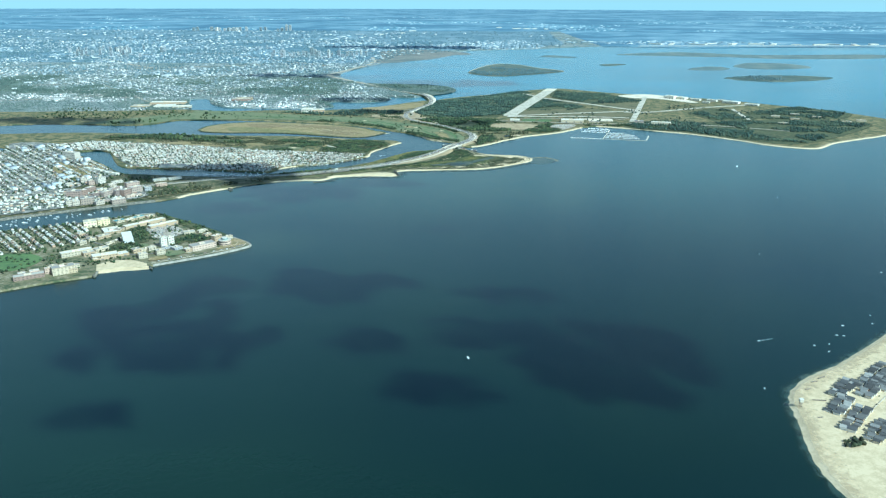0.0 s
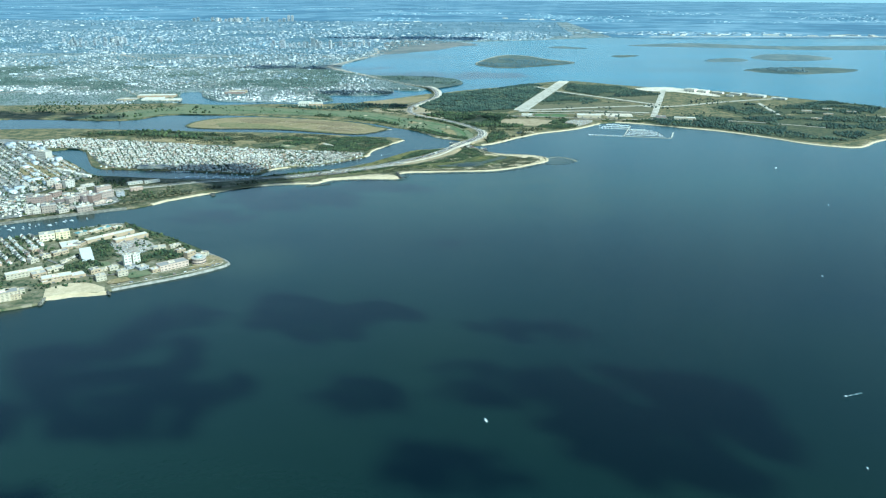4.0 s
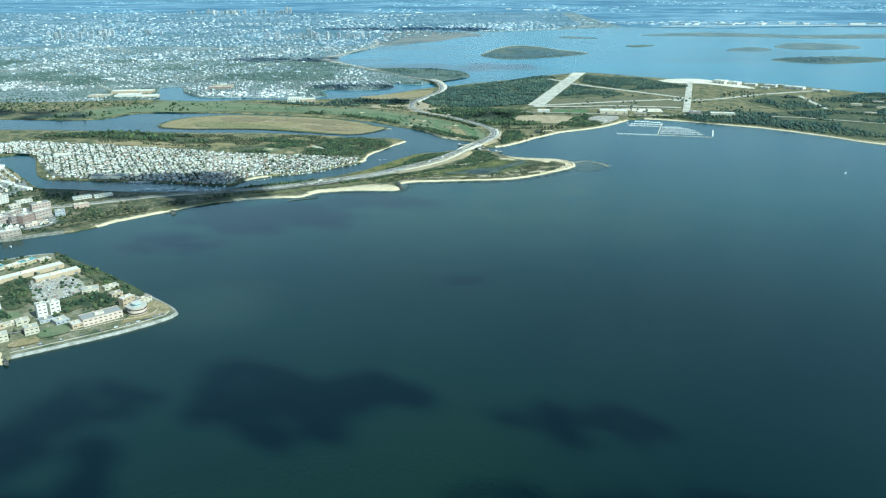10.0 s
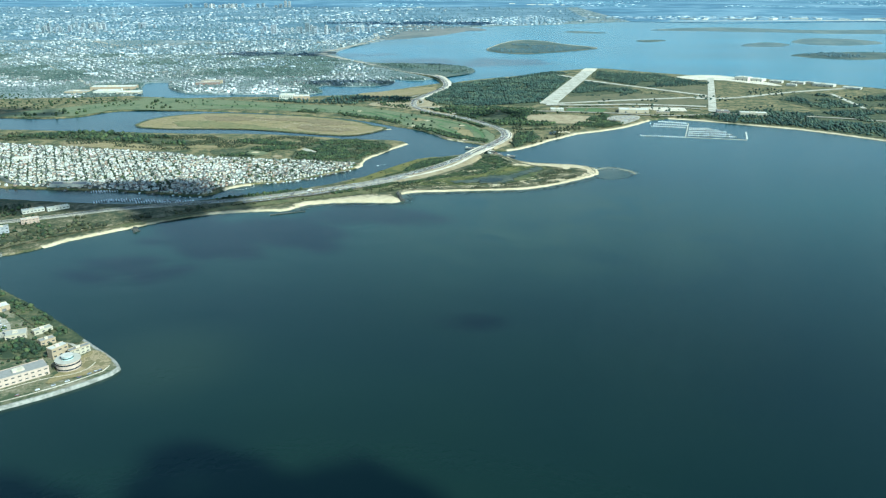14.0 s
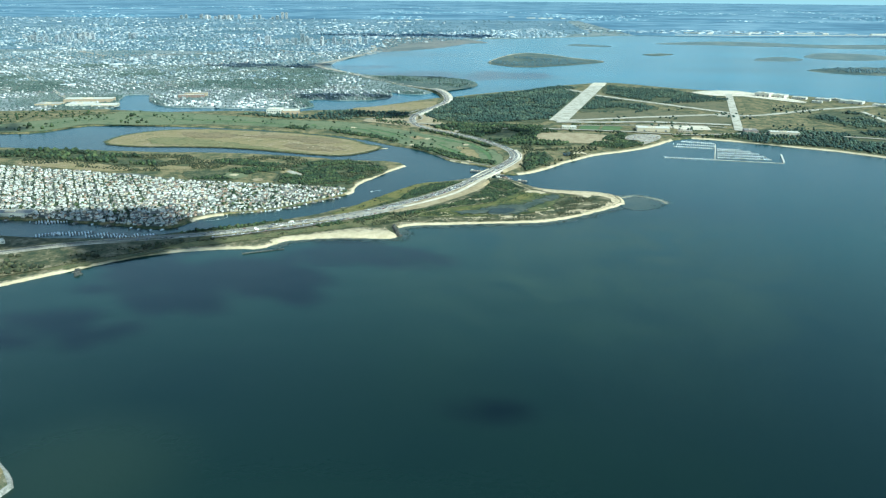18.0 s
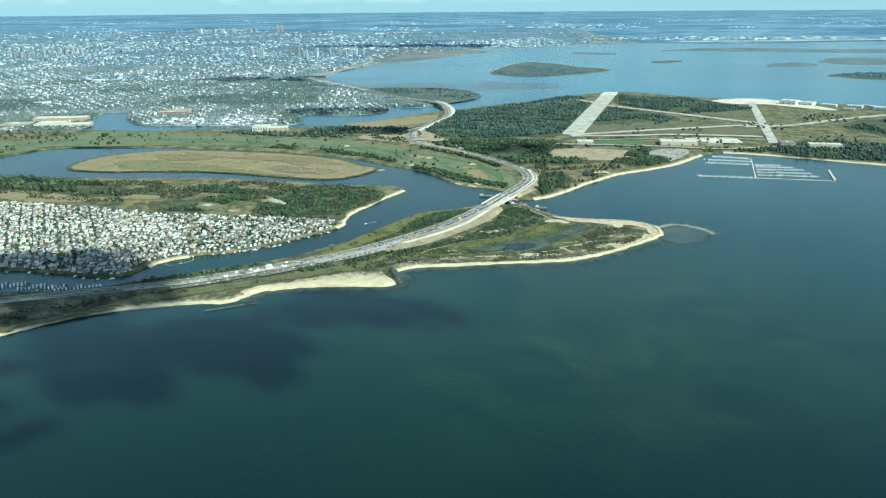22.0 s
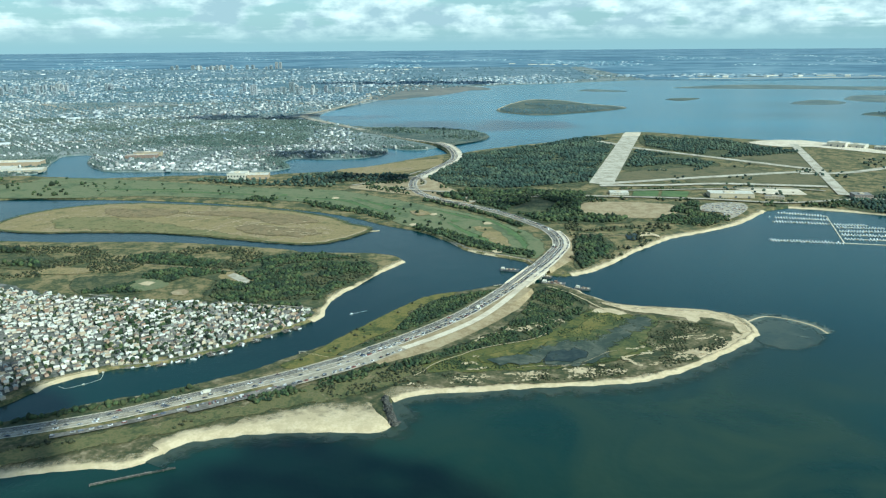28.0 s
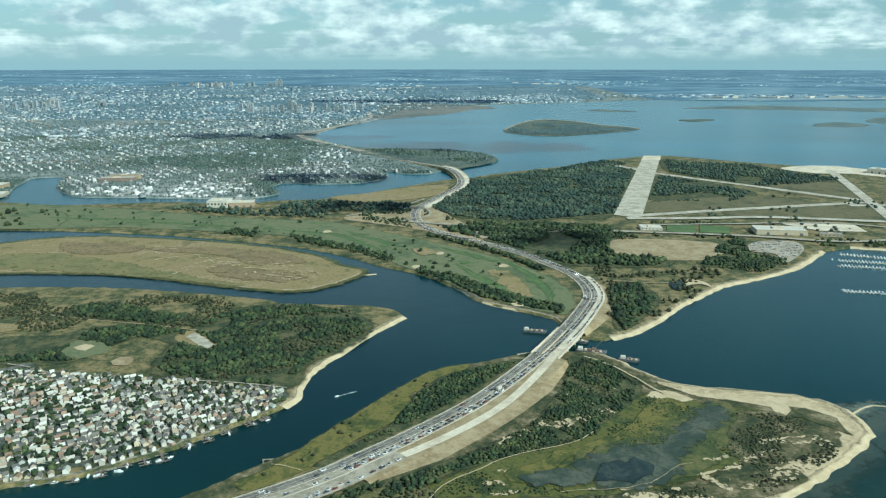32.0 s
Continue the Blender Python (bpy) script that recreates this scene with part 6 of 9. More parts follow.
def stones(name, line, width, height, count, seed, label, mat=None):
    """A ridge of tumbled blocks along a line, as one heap."""
    rng = np.random.default_rng(seed)
    verts, faces = [], []
    p = np.array(line, float)
    for i in range(count):
        u = rng.random() * (len(p) - 1)
        k = min(int(u), len(p) - 2)
        c = p[k] + (p[k + 1] - p[k]) * (u - k)
        o = rng.normal(0, width * 0.35, 2)
        h = height * max(0.15, 1 - abs(o).sum() / width)
        s = rng.uniform(0.1, 0.24)
        r = Euler(rng.uniform(0, 3, 3)).to_matrix()
        b = len(verts)
        for cx in (-1, 1):
            for cy in (-1, 1):
                for cz in (-1, 1):
                    v = r @ Vector((cx * s, cy * s * 0.8, cz * s * 0.6))
                    verts.append((c[0] + o[0] + v.x, c[1] + o[1] + v.y, h - 0.1 + v.z))
        faces += [tuple(b + j for j in f) for f in ((0, 1, 3, 2), (4, 6, 7, 5), (0, 4, 5, 1), (2, 3, 7, 6), (0, 2, 6, 4), (1, 5, 7, 3))]
    return tagged(mesh_object(name, verts, faces, mat or STONE), label, "groin", kind="stuff")


stones("stone_groin", [(-0.9, -2.8), (-0.4, -5.5), (0.3, -7.9)], 0.5, 0.5, 260, 3, "dark stone groin beside the beach", DARK_STONE)
jetty = tagged(new("timber_breakwater"), "long straight dark timber breakwater standing in the bay", "breakwater")
jl = math.hypot(5.7, 2.5)
part("wall_plank", boxes((0, jl, -0.04, 0.04, -0.1, 0.12)), DARK_STONE, jetty)
part("cap_beam", boxes((0, jl * 0.72, -0.06, 0.06, 0.12, 0.15)), TIMBER, jetty)
for k in range(15):
    part("pile", tube(0.035, 0.03, -0.2, 0.17, 7, jl * k / 14, 0.08 if k % 2 else -0.08), TIMBER, jetty)
jetty.matrix_basis = pose(-22.4, -17.4, 0, 0, 0, math.degrees(math.atan2(2.5, 5.7)))
stones("stone_groin", [(-43.2, -25.4), (-42.4, -27.2)], 0.5, 0.4, 70, 5, "short dark groin off the beach", DARK_STONE)
stones("stone_groin", [(-41.6, -87.3), (-40.3, -89.2)], 0.25, 0.35, 60, 6, "short dark groin below the campus", DARK_STONE)
stones("stone_groin", [(-49.6, -91.0), (-49.2, -93.6)], 0.3, 0.35, 60, 7, "short groin beside the campus beach")


def barge(length, width, at, turn, label, crane=False):
    ob = tagged(new("work_barge"), label, "barge", "work barges at the bridge")
    h = 0.2
    prof = [(-width / 2, 0.02), (width / 2, 0.02), (width / 2, h), (-width / 2, h)]
    bm = bmesh.new()
    v = [bm.verts.new(p) for p in ((-length / 2 + 0.15, -width / 2, -0.05), (length / 2 - 0.15, -width / 2, -0.05), (length / 2 - 0.15, width / 2, -0.05), (-length / 2 + 0.15, width / 2, -0.05),
                                   (-length / 2, -width / 2, h), (length / 2, -width / 2, h), (length / 2, width / 2, h), (-length / 2, width / 2, h))]
    for f in ((3, 2, 1, 0), (4, 5, 6, 7), (0, 1, 5, 4), (1, 2, 6, 5), (2, 3, 7, 6), (3, 0, 4, 7)):
        bm.faces.new([v[i] for i in f])
    part("hull", bm, STEEL, ob, "dark steel hull")
    part("deckhouse", boxes((-length / 2 + 0.2, -length / 2 + 0.7, -width / 2 + 0.1, width / 2 - 0.1, h, h + 0.28)), WHITE, ob, "white deckhouse")
    rng = random.Random(int(length * 10))
    for k in range(5):
        x = -length / 2 + 0.95 + k * (length - 1.3) / 5
        w = rng.uniform(0.15, 0.32)
        part("cargo", boxes((x, x + w, -width * 0.3, width * 0.25, h, h + rng.uniform(0.06, 0.2))), RUST if k % 2 else CONCRETE, ob)
    for s in (-1, 1):
        part("rail", boxes((-length / 2 + 0.05, length / 2 - 0.05, s * width / 2 - 0.02, s * width / 2 + 0.02, h, h + 0.06)), STEEL, ob)
    if crane:
        part("crane_cab", boxes((0.1, 0.5, -0.2, 0.2, h, h + 0.35)), RUST, ob, "rusty crane cab")
        bm = boxes((0.3, 0.36, -0.03, 0.03, 0, 1.7))
        bmesh.ops.rotate(bm, verts=bm.verts[:], cent=(0.33, 0, 0), matrix=Matrix.Rotation(radians(40), 3, "Y"))
        bmesh.ops.translate(bm, verts=bm.verts[:], vec=(0, 0, h + 0.3))
        part("crane_boom", bm, STEEL, ob, "steel crane boom")
    ob.matrix_basis = pose(at[0], at[1], 0.0, 0, 0, turn)
    return ob


barge(2.9, 0.75, (14.05, 40.0), -13, "long work barge with white house moored in the creek")
barge(3.4, 0.9, (19.7, 33.4), -17, "work barge with crane beside the bridge", True)
barge(2.2, 0.7, (23.35, 30.9), -20, "work barge loaded with gear off the bridge")
barge(1.8, 0.7, (19.0, 36.5), -24, "small work barge under the bridge edge")


fender = tagged(new("bridge_fender"), "pale timber fender in the water beside the bridge", "fender")
fl = math.hypot(3.8, 1.4)
part("beam", boxes((0, fl, -0.06, 0.06, 0.08, 0.2)), CONCRETE, fender)
for k in range(9):
    part("pile", tube(0.05, 0.045, -0.2, 0.26, 7, fl * k / 8, 0.09), TIMBER, fender)
fender.matrix_basis = pose(11.3, 32.2, 0, 0, 0, 20)


# ---------------------------------------------------------------- boats
def boat(kind, length):
    ob = new(kind)
    w = length * 0.3
    bm = bmesh.new()
    ring0 = [(-0.5, -0.42), (0.15, -0.5), (0.5, 0), (0.15, 0.5), (-0.5, 0.42)]
    lo = [bm.verts.new((x * length * 0.92, y * w * 0.8, -0.02)) for x, y in ring0]
    hi = [bm.verts.new((x * length, y * w, length * 0.14 + (0.03 * length if x > 0.4 else 0))) for x, y in ring0]
    bm.faces.new(lo[::-1]); bm.faces.new(hi)
    for i in range(5):
        bm.faces.new((lo[i], lo[(i + 1) % 5], hi[(i + 1) % 5], hi[i]))
    part("hull", bm, BOAT_WHITE, ob)
    h = length * 0.14
    cabin = part("cabin", boxes((-length * 0.15, length * 0.2, -w * 0.3, w * 0.3, h, h + length * 0.13, length * 0.02)), BOAT_WHITE, ob)
    if length > 0.7:
        part("windscreen", boxes((length * 0.17, length * 0.21, -w * 0.26, w * 0.26, h + length * 0.02, h + length * 0.11)), GLASS, cabin)
    if kind == "sailing_boat":
        part("mast", tube(length * 0.012, length * 0.008, h, h + length * 1.1, 6), STEEL, ob)
    return ob


rng = random.Random(5)
sail_boat, motor_boat, dinghy = boat("sailing_boat", 1.0), boat("motor_boat", 0.95), boat("motor_boat", 0.6)
tagged(sail_boat, "white moored sailing boat with bare mast", "boat", "boats at the moorings")
tagged(motor_boat, "white motor boat on the water", "boat", "boats in the bay")
tagged(dinghy, "small white motor boat at a berth", "boat", "boats in the marina")
first = {}


def put_boat(proto, x, y, turn, size=1.0):
    m = pose(x, y, 0.02, 0, 0, turn)
    if proto.name not in first:
        first[proto.name] = 1
        proto.matrix_basis = m
        return proto
    b = copy_thing(proto, m)
    b.scale = (size, size, size)
    return b


for i, (x, y) in enumerate(BOATS0[:14]):
    put_boat(motor_boat, x, y, rng.uniform(0, 360), 0.42)
put_boat(motor_boat, BOATS0[14][0], BOATS0[14][1], 110, 0.8)
put_boat(motor_boat, BOATS32[0][0], BOATS32[0][1], 215, 0.5)
put_boat(motor_boat, 60.0, 58.0, 160, 0.8)
put_boat(motor_boat, 66.8, 75.6, 60, 0.9)
xs, ys = spread_points(MOORING, 1.7, 11)
for x, y in zip(xs, ys):
    put_boat(sail_boat, x, y, -30 + rng.uniform(-25, 25), rng.uniform(0.6, 1.0))
# marina berths: rows of small boats on both sides of thin piers
rows = [((69.8, 79.4), (77.9, 76.0)), ((67.5, 75.2), (76.7, 72.6)), ((65.8, 71.8), (75.4, 69.3)), ((75.9, 68.9), (81.7, 68.0)), ((75.3, 66.7), (83.4, 65.5)), ((74.3, 63.6), (84.5, 62.8)), ((73.4, 61.0), (84.7, 59.2)), ((72.5, 58.1), (84.8, 55.9)), ((59.7, 57.5), (71.0, 55.3))]
piers = [((71.0, 55.3), (86.0, 51.9)), ((77.9, 76.0), (71.1, 55.3))]
far_berths = []
for a, b in rows + piers:
    berths = (a, b) in rows
    a, b = Vector(a), Vector(b)
    d = (b - a).normalized()
    turn = math.degrees(math.atan2(d.y, d.x))
    pier = tagged(mesh_object("floating_pier", [(*(a - d.yx * Vector((-0.1, 0.1))), 0.08), (*(b - d.yx * Vector((-0.1, 0.1))), 0.08), (*(b + d.yx * Vector((-0.1, 0.1))), 0.08), (*(a + d.yx * Vector((-0.1, 0.1))), 0.08)], [(0, 1, 2, 3)], CONCRETE), "pale floating pier of the marina", "pier", "marina piers")
    pier.modifiers.new("thickness", "SOLIDIFY").thickness = 0.08
    n = int((b - a).length / 0.5) if berths else 0
    for i in range(n):
        for s in (-1, 1):
            c = a + d * (0.3 + i * 0.5) + Vector((-d.y, d.x)) * 0.5 * s
            if s > 0 and rng.random() < 0.6:
                put_boat(dinghy, c.x, c.y, turn + 90 + rng.uniform(-4, 4), rng.uniform(0.8, 1.45))
            elif rng.random() < 0.85:
                far_berths.append((c.x, c.y, radians(turn + 90 * s) + rng.uniform(-0.07, 0.07), rng.uniform(0.45, 0.85)))
verts, faces = [], []
for x, y, way, long in far_berths:
    c, q, k = math.cos(way), math.sin(way), len(verts)
    outline = ((-0.5, -0.14), (0.15, -0.15), (0.5, 0.0), (0.15, 0.15), (-0.5, 0.14))
    for z, w in ((-0.02, 0.8), (0.11, 1.0)):
        verts += [(x + (u * c - v * w * q) * long, y + (u * q + v * w * c) * long, z) for u, v in outline]
    verts += [(x + (u * c - v * q) * long, y + (u * q + v * c) * long, 0.2) for u, v in ((-0.18, -0.09), (0.2, -0.07), (0.2, 0.07), (-0.18, 0.09))]
    faces += [tuple(k + 5 + j for j in range(5))] + [(k + j, k + (j + 1) % 5, k + 5 + (j + 1) % 5, k + 5 + j) for j in range(5)] + [(k + 10, k + 11, k + 12, k + 13), (k + 5, k + 6, k + 11, k + 10), (k + 8, k + 9, k + 13, k + 12)]
tagged(mesh_object("berthed_boats", verts, faces, BOAT_WHITE), "small white boats packed along the marina piers", "boats", kind="stuff")
fence = tagged(mesh_object("floating_breakwater", [(89.3, 62.2, -0.05), (86.2, 52.8, -0.05), (86.6, 52.7, -0.05), (89.7, 62.1, -0.05), (89.3, 62.2, 0.2), (86.2, 52.8, 0.2), (86.6, 52.7, 0.2), (89.7, 62.1, 0.2)],
                           [(3, 2, 1, 0), (4, 5, 6, 7), (0, 1, 5, 4), (1, 2, 6, 5), (2, 3, 7, 6), (3, 0, 4, 7)], WHITE), "white floating breakwater of the marina", "breakwater")


def dock(x, y, turn, length):
    ob = tagged(new("boat_dock"), "small wooden boat dock with finger berths", "dock", "docks on the creek")
    part("walkway", boxes((0, length, -0.08, 0.08, 0.1, 0.16)), TIMBER, ob)
    for k in range(3):
        part("finger", boxes((length * (0.4 + 0.3 * k) - 0.05, length * (0.4 + 0.3 * k) + 0.05, -0.5, 0.5, 0.08, 0.13)), TIMBER, ob)
    for k in range(4):
        part("pile", tube(0.035, 0.03, -0.2, 0.3, 6, length * k / 3, 0.1), TIMBER, ob)
    ob.matrix_basis = pose(x, y, 0, 0, 0, turn)


for x, y, a, l in ((-28.6, 5.6, -70, 0.9), (-22.6, 8.6, -60, 1.1), (-16.2, 14.1, -52, 1.0), (-13.3, 16.6, -48, 0.8), (-18.8, 11.9, -56, 1.2), (-27.2, 6.0, -70, 1.0), (-17.6, 13.2, -55, 1.6), (-20.3, 10.2, -60, 2.0), (-24.0, 7.4, -65, 1.5), (-25.6, 6.5, -70, 1.4), (-14.6, 15.9, -50, 1.2), (-21.3, 9.2, -60, 1.5)):
    dock(x, y, a, l)
for x, y, a in ((-26.6, 5.2, 20), (-28.0, 4.8, 35), (-22.0, 7.8, 110), (-20.6, 8.3, 25), (-15.4, 13.4, 120), (-12.6, 16.0, 30), (-18.0, 10.9, 100), (-24.4, 6.2, 105), (-16.9, 12.4, 20), (-19.0, 9.2, 40), (-19.7, 8.6, 30), (-23.6, 6.2, 15), (-25.0, 5.6, 60), (-13.7, 15.2, 10), (-18.2, 11.3, 35), (-22.3, 6.9, 0)):
    put_boat(dinghy, x, y, a, rng.uniform(0.7, 1.3))
swim = tagged(new("swim_line"), "white float line round the small bathing beach", "float line")
line = smooth([(-30.6, 3.6), (-30.1, 1.9), (-31.3, 0.7), (-32.7, -0.3), (-33.6, 0.3)], 6)
ribbon("rope", line, [(-0.035, 0.05), (0.035, 0.05)], WHITE, swim)
for x, y in line[::4]:
    part("float", boxes((x - 0.09, x + 0.09, y - 0.09, y + 0.09, 0.0, 0.12)), WHITE, swim)
for line in ([(-25.1, 24.6), (-21.0, 24.0), (-17.1, 23.5), (-14.7, 23.0), (-12.2, 22.4)], [(-43.3, 28.2), (-40.4, 27.3), (-37.5, 25.8)]):
    structure(ribbon("path", smooth(line, 6), [(-0.1, 0.42), (0.1, 0.42)], OLD_ROAD), "narrow pale lane behind the houses", "path")
shore_rng = random.Random(77)
moor = cut(gb_edge, (-66, -0.5), (-36.6, -3.2))
for p, q in zip(moor[::2], moor[2::2]):
    step = math.hypot(q[0] - p[0], q[1] - p[1]) or 1.0
    nx, ny = (q[1] - p[1]) / step, -(q[0] - p[0]) / step
    out = shore_rng.uniform(0.6, 1.1)
    if shore_rng.random() < 0.75:
        put_boat(dinghy, p[0] + nx * out, p[1] + ny * out, math.degrees(math.atan2(ny, nx)) + shore_rng.choice((0, 90)) + shore_rng.uniform(-15, 15), shore_rng.uniform(0.7, 1.3))
    if shore_rng.random() < 0.3:
        dock(p[0], p[1], math.degrees(math.atan2(ny, nx)), shore_rng.uniform(0.8, 1.4))
BERTHS = [(-55.6, -9.0), (-53.2, -8.2), (-50.6, -8.2), (-47.7, -8.9), (-45.1, -9.0), (-42.6, -9.4), (-40.1, -9.3), (-37.0, -9.1), (-59.8, -1.9), (-57.6, -1.9)]
for x, y in BERTHS:
    pier = tagged(new("floating_pier"), "short timber pier of the creek marina", "pier", "creek marina piers")
    part("walkway", boxes((-1.9, 1.9, -0.08, 0.08, 0.06, 0.12)), TIMBER, pier)
    for k in range(5):
        part("finger", boxes((-1.6 + 0.8 * k - 0.03, -1.6 + 0.8 * k + 0.03, -0.62, 0.62, 0.05, 0.1)), TIMBER, pier)
    pier.matrix_basis = pose(x, y, 0, 0, 0, 28)
    for k in range(8):
        for side in (-1, 1):
            if rng.random() < 0.82:
                m = pier.matrix_basis @ Vector((-1.75 + 0.45 * k, 0.42 * side, 0))
                put_boat(dinghy, m.x, m.y, 28 + 90 * side + rng.uniform(-6, 6), rng.uniform(0.8, 1.35))


creek_pier = tagged(new("creek_pier"), "crooked grey timber pier in the creek", "pier")
for (x0, y0), (x1, y1) in zip(CREEK_PIER, CREEK_PIER[1:]):
    run = math.hypot(x1 - x0, y1 - y0)
    plank = part("walkway", boxes((0, run, -0.05, 0.05, 0.14, 0.19)), OLD_ROAD, creek_pier)
    plank.matrix_basis = pose(x0, y0, 0, 0, 0, math.degrees(math.atan2(y1 - y0, x1 - x0)))
    pile = part("pile", tube(0.03, 0.03, -0.2, 0.26, 6), TIMBER, creek_pier)
    pile.matrix_basis = pose(x1, y1, 0)


def wake(x, y, turn, length, width, label):
    d = Vector((math.cos(radians(turn)), math.sin(radians(turn))))
    pts = [(x - d.x * length * k / 10, y - d.y * length * k / 10) for k in range(11)]
    for s in (-1, 1):
        ob = ribbon("water_wake", pts, lambda u: [(0, 0.03), (s * (0.06 + width * u) * 0.5, 0.03), (s * (0.06 + width * u), 0.03)], FOAM)
        structure(ob, label, "wake")


wake(-7.1, 21.2, 215, 2.2, 0.14, "white foam wake behind a motor boat")
wake(60.0, 58.0, 160, 5.0, 0.4, "pale wake of a motor boat")
wake(60.5, -119.2, 200, 2.5, 0.15, "thin pale wake of a boat")


# ---------------------------------------------------------------- cars
def car(name, length, tall):
    ob = new(name)
    w = length * 0.4
    prof = [(-w / 2, 0.05), (w / 2, 0.05), (w / 2, tall * 0.55), (w * 0.44, tall * 0.62), (-w * 0.44, tall * 0.62), (-w / 2, tall * 0.55)]
    part("body", prism(prof, -length / 2, length / 2), CARS, ob)
    cabin = part("cabin", boxes((-length * 0.3, length * 0.2, -w * 0.42, w * 0.42, tall * 0.62, tall, length * 0.07)), GLASS, ob)
    part("roof", boxes((-length * 0.21, length * 0.11, -w * 0.33, w * 0.33, tall, tall + 0.012)), CARS, cabin)
    return ob


def truck(length):
    ob = new("lorry")
    part("cab", boxes((length * 0.3, length * 0.5, -0.11, 0.11, 0.06, 0.26, 0.02)), CARS, ob)
    part("cargo_box", boxes((-length * 0.5, length * 0.27, -0.125, 0.125, 0.09, 0.38)), WHITE, ob)
    part("chassis", boxes((-length * 0.5, length * 0.5, -0.09, 0.09, 0.04, 0.09)), RUBBER, ob)
    return ob


saloon, van, lorry = tagged(car("car", 0.47, 0.15), "car in dense parkway traffic", "car", "cars on the parkway"), tagged(car("van", 0.52, 0.2), "van in parkway traffic", "van", "cars on the parkway"), tagged(truck(0.9), "white box lorry on the parkway", "lorry", "cars on the parkway")
placed = {}


def put_vehicle(proto, x, y, z, turn):
    m = pose(x, y, z, 0, 0, turn)
    if proto.name not in placed:
        placed[proto.name] = 1
        proto.matrix_basis = m
    else:
        copy_thing(proto, m)


def line_points(pts, start, stop, gap_of):
    p = [Vector(q) for q in cut(pts, start, stop)]
    dist, want = 0.0, 0.2
    for a, b in zip(p, p[1:]):
        seg = (b - a).length
        while seg and dist + seg >= want:
            u = (want - dist) / seg
            yield a + (b - a) * u, (b - a).normalized()
            want += gap_of()
        dist += seg


traffic = random.Random(8)
for off, start, stop, lo, hi, up in ((-0.42, (-4, 7), (12, 84), 0.55, 1.05, 0.004), (-0.05, (-4, 7), (12, 84), 0.55, 1.1, 0.004), (-2.0, (-13, 1), (-1, 9), 0.6, 1.2, 0.03), (-0.42, (-13, 1), (-4, 7), 0.9, 2.4, 0.004), (0.55, (-30, -8), (24, 60), 2.0, 6.0, 0.0), (0.98, (-30, -8), (24, 60), 2.0, 7.0, 0.0), (-1.25, (16, 34), (23, 62), 0.6, 1.5, 0.012),
                                     (-0.42, (-40, -12), (-13, 1), 1.2, 3.4, 0.004), (-0.05, (-40, -12), (-13, 1), 1.2, 3.6, 0.004)):
    for c, d in line_points(park, start, stop, lambda: traffic.uniform(lo, hi)):
        x, y = c.x - d.y * off, c.y + d.x * off
        proto = lorry if traffic.random() < 0.02 else van if traffic.random() < 0.25 else saloon
        put_vehicle(proto, x, y, deck(c.x, c.y) + up, math.degrees(math.atan2(d.y, d.x)) + (180 if off > 0.3 else 0))


def car_heap(name, spots, label, z):
    """Parked cars too many and too far to tell apart, in one mesh."""
    verts, faces = [], []
    r = random.Random(len(spots))
    for x, y, turn in spots:
        c, s = math.cos(turn), math.sin(turn)
        for l0, l1, w, z0, z1 in ((-0.22, 0.22, 0.09, 0.02, 0.09), (-0.13, 0.1, 0.075, 0.09, 0.14)):
            b = len(verts)
            for px, py, pz in ((l0, -w, z0), (l1, -w, z0), (l1, w, z0), (l0, w, z0), (l0, -w, z1), (l1, -w, z1), (l1, w, z1), (l0, w, z1)):
                verts.append((x + px * c - py * s, y + px * s + py * c, z + pz + deck(x, y) - 0.36))
            faces += [tuple(b + j for j in f) for f in ((4, 5, 6, 7), (0, 1, 5, 4), (1, 2, 6, 5), (2, 3, 7, 6), (3, 0, 4, 7))]
    return tagged(mesh_object(name, verts, faces, PALE_CARS), label, "cars", kind="stuff")


def lot_spots(poly, gap, row, turn, seed, share=0.8):
    r = random.Random(seed)
    c, s = math.cos(turn), math.sin(turn)
    px = [p[0] * c + p[1] * s for p in poly]
    py = [-p[0] * s + p[1] * c for p in poly]
    spots = []
    y = min(py)
    while y < max(py):
        x = min(px)
        while x < max(px):
            if r.random() < share:
                spots.append((x * c - y * s, x * s + y * c, turn + math.pi / 2))
            x += gap
        y += row
    k = inside(poly, np.array([q[0] for q in spots]), np.array([q[1] for q in spots]))
    return [q for q, ok in zip(spots, k) if ok]


car_heap("parked_cars", lot_spots(CAMP_LOT, 0.34, 1.05, 0.6, 1, 0.7), "rows of parked cars on the campus lot", 0.38)
car_heap("parked_cars", [(x, y, math.atan2(b[1] - y, b[0] - x)) for (x, y), b in list(zip(inland(promenade, 1.3), inland(promenade, 1.3)[1:]))[2::1]], "row of cars parked along the sea wall", 0.37)
car_heap("parked_cars", lot_spots(CARPARK, 0.4, 1.6, 0.25, 2, 0.55), "rows of parked cars by the marina", 0.36)
car_heap("parked_cars", lot_spots(PARKING_W, 0.36, 1.0, 0.45, 3, 0.6), "parked cars by the beach", 0.42)
car_heap("queued_cars", [(c.x - d.y * o, c.y + d.x * o, math.atan2(d.y, d.x)) for o in (-0.45, -0.05, 0.6, 1.0) for c, d in line_points(park, (10, 85), (3, 185), lambda: traffic.uniform(0.7, 2.4))], "distant cars queuing on the parkway", 0.38)
car_heap("roadside_cars", [(c.x - d.y * -1.7, c.y + d.x * -1.7, math.atan2(d.y, d.x)) for c, d in line_points(park, (-30, -8), (-5, 6), lambda: traffic.uniform(0.6, 1.6))], "cars parked along the service road", 0.38)


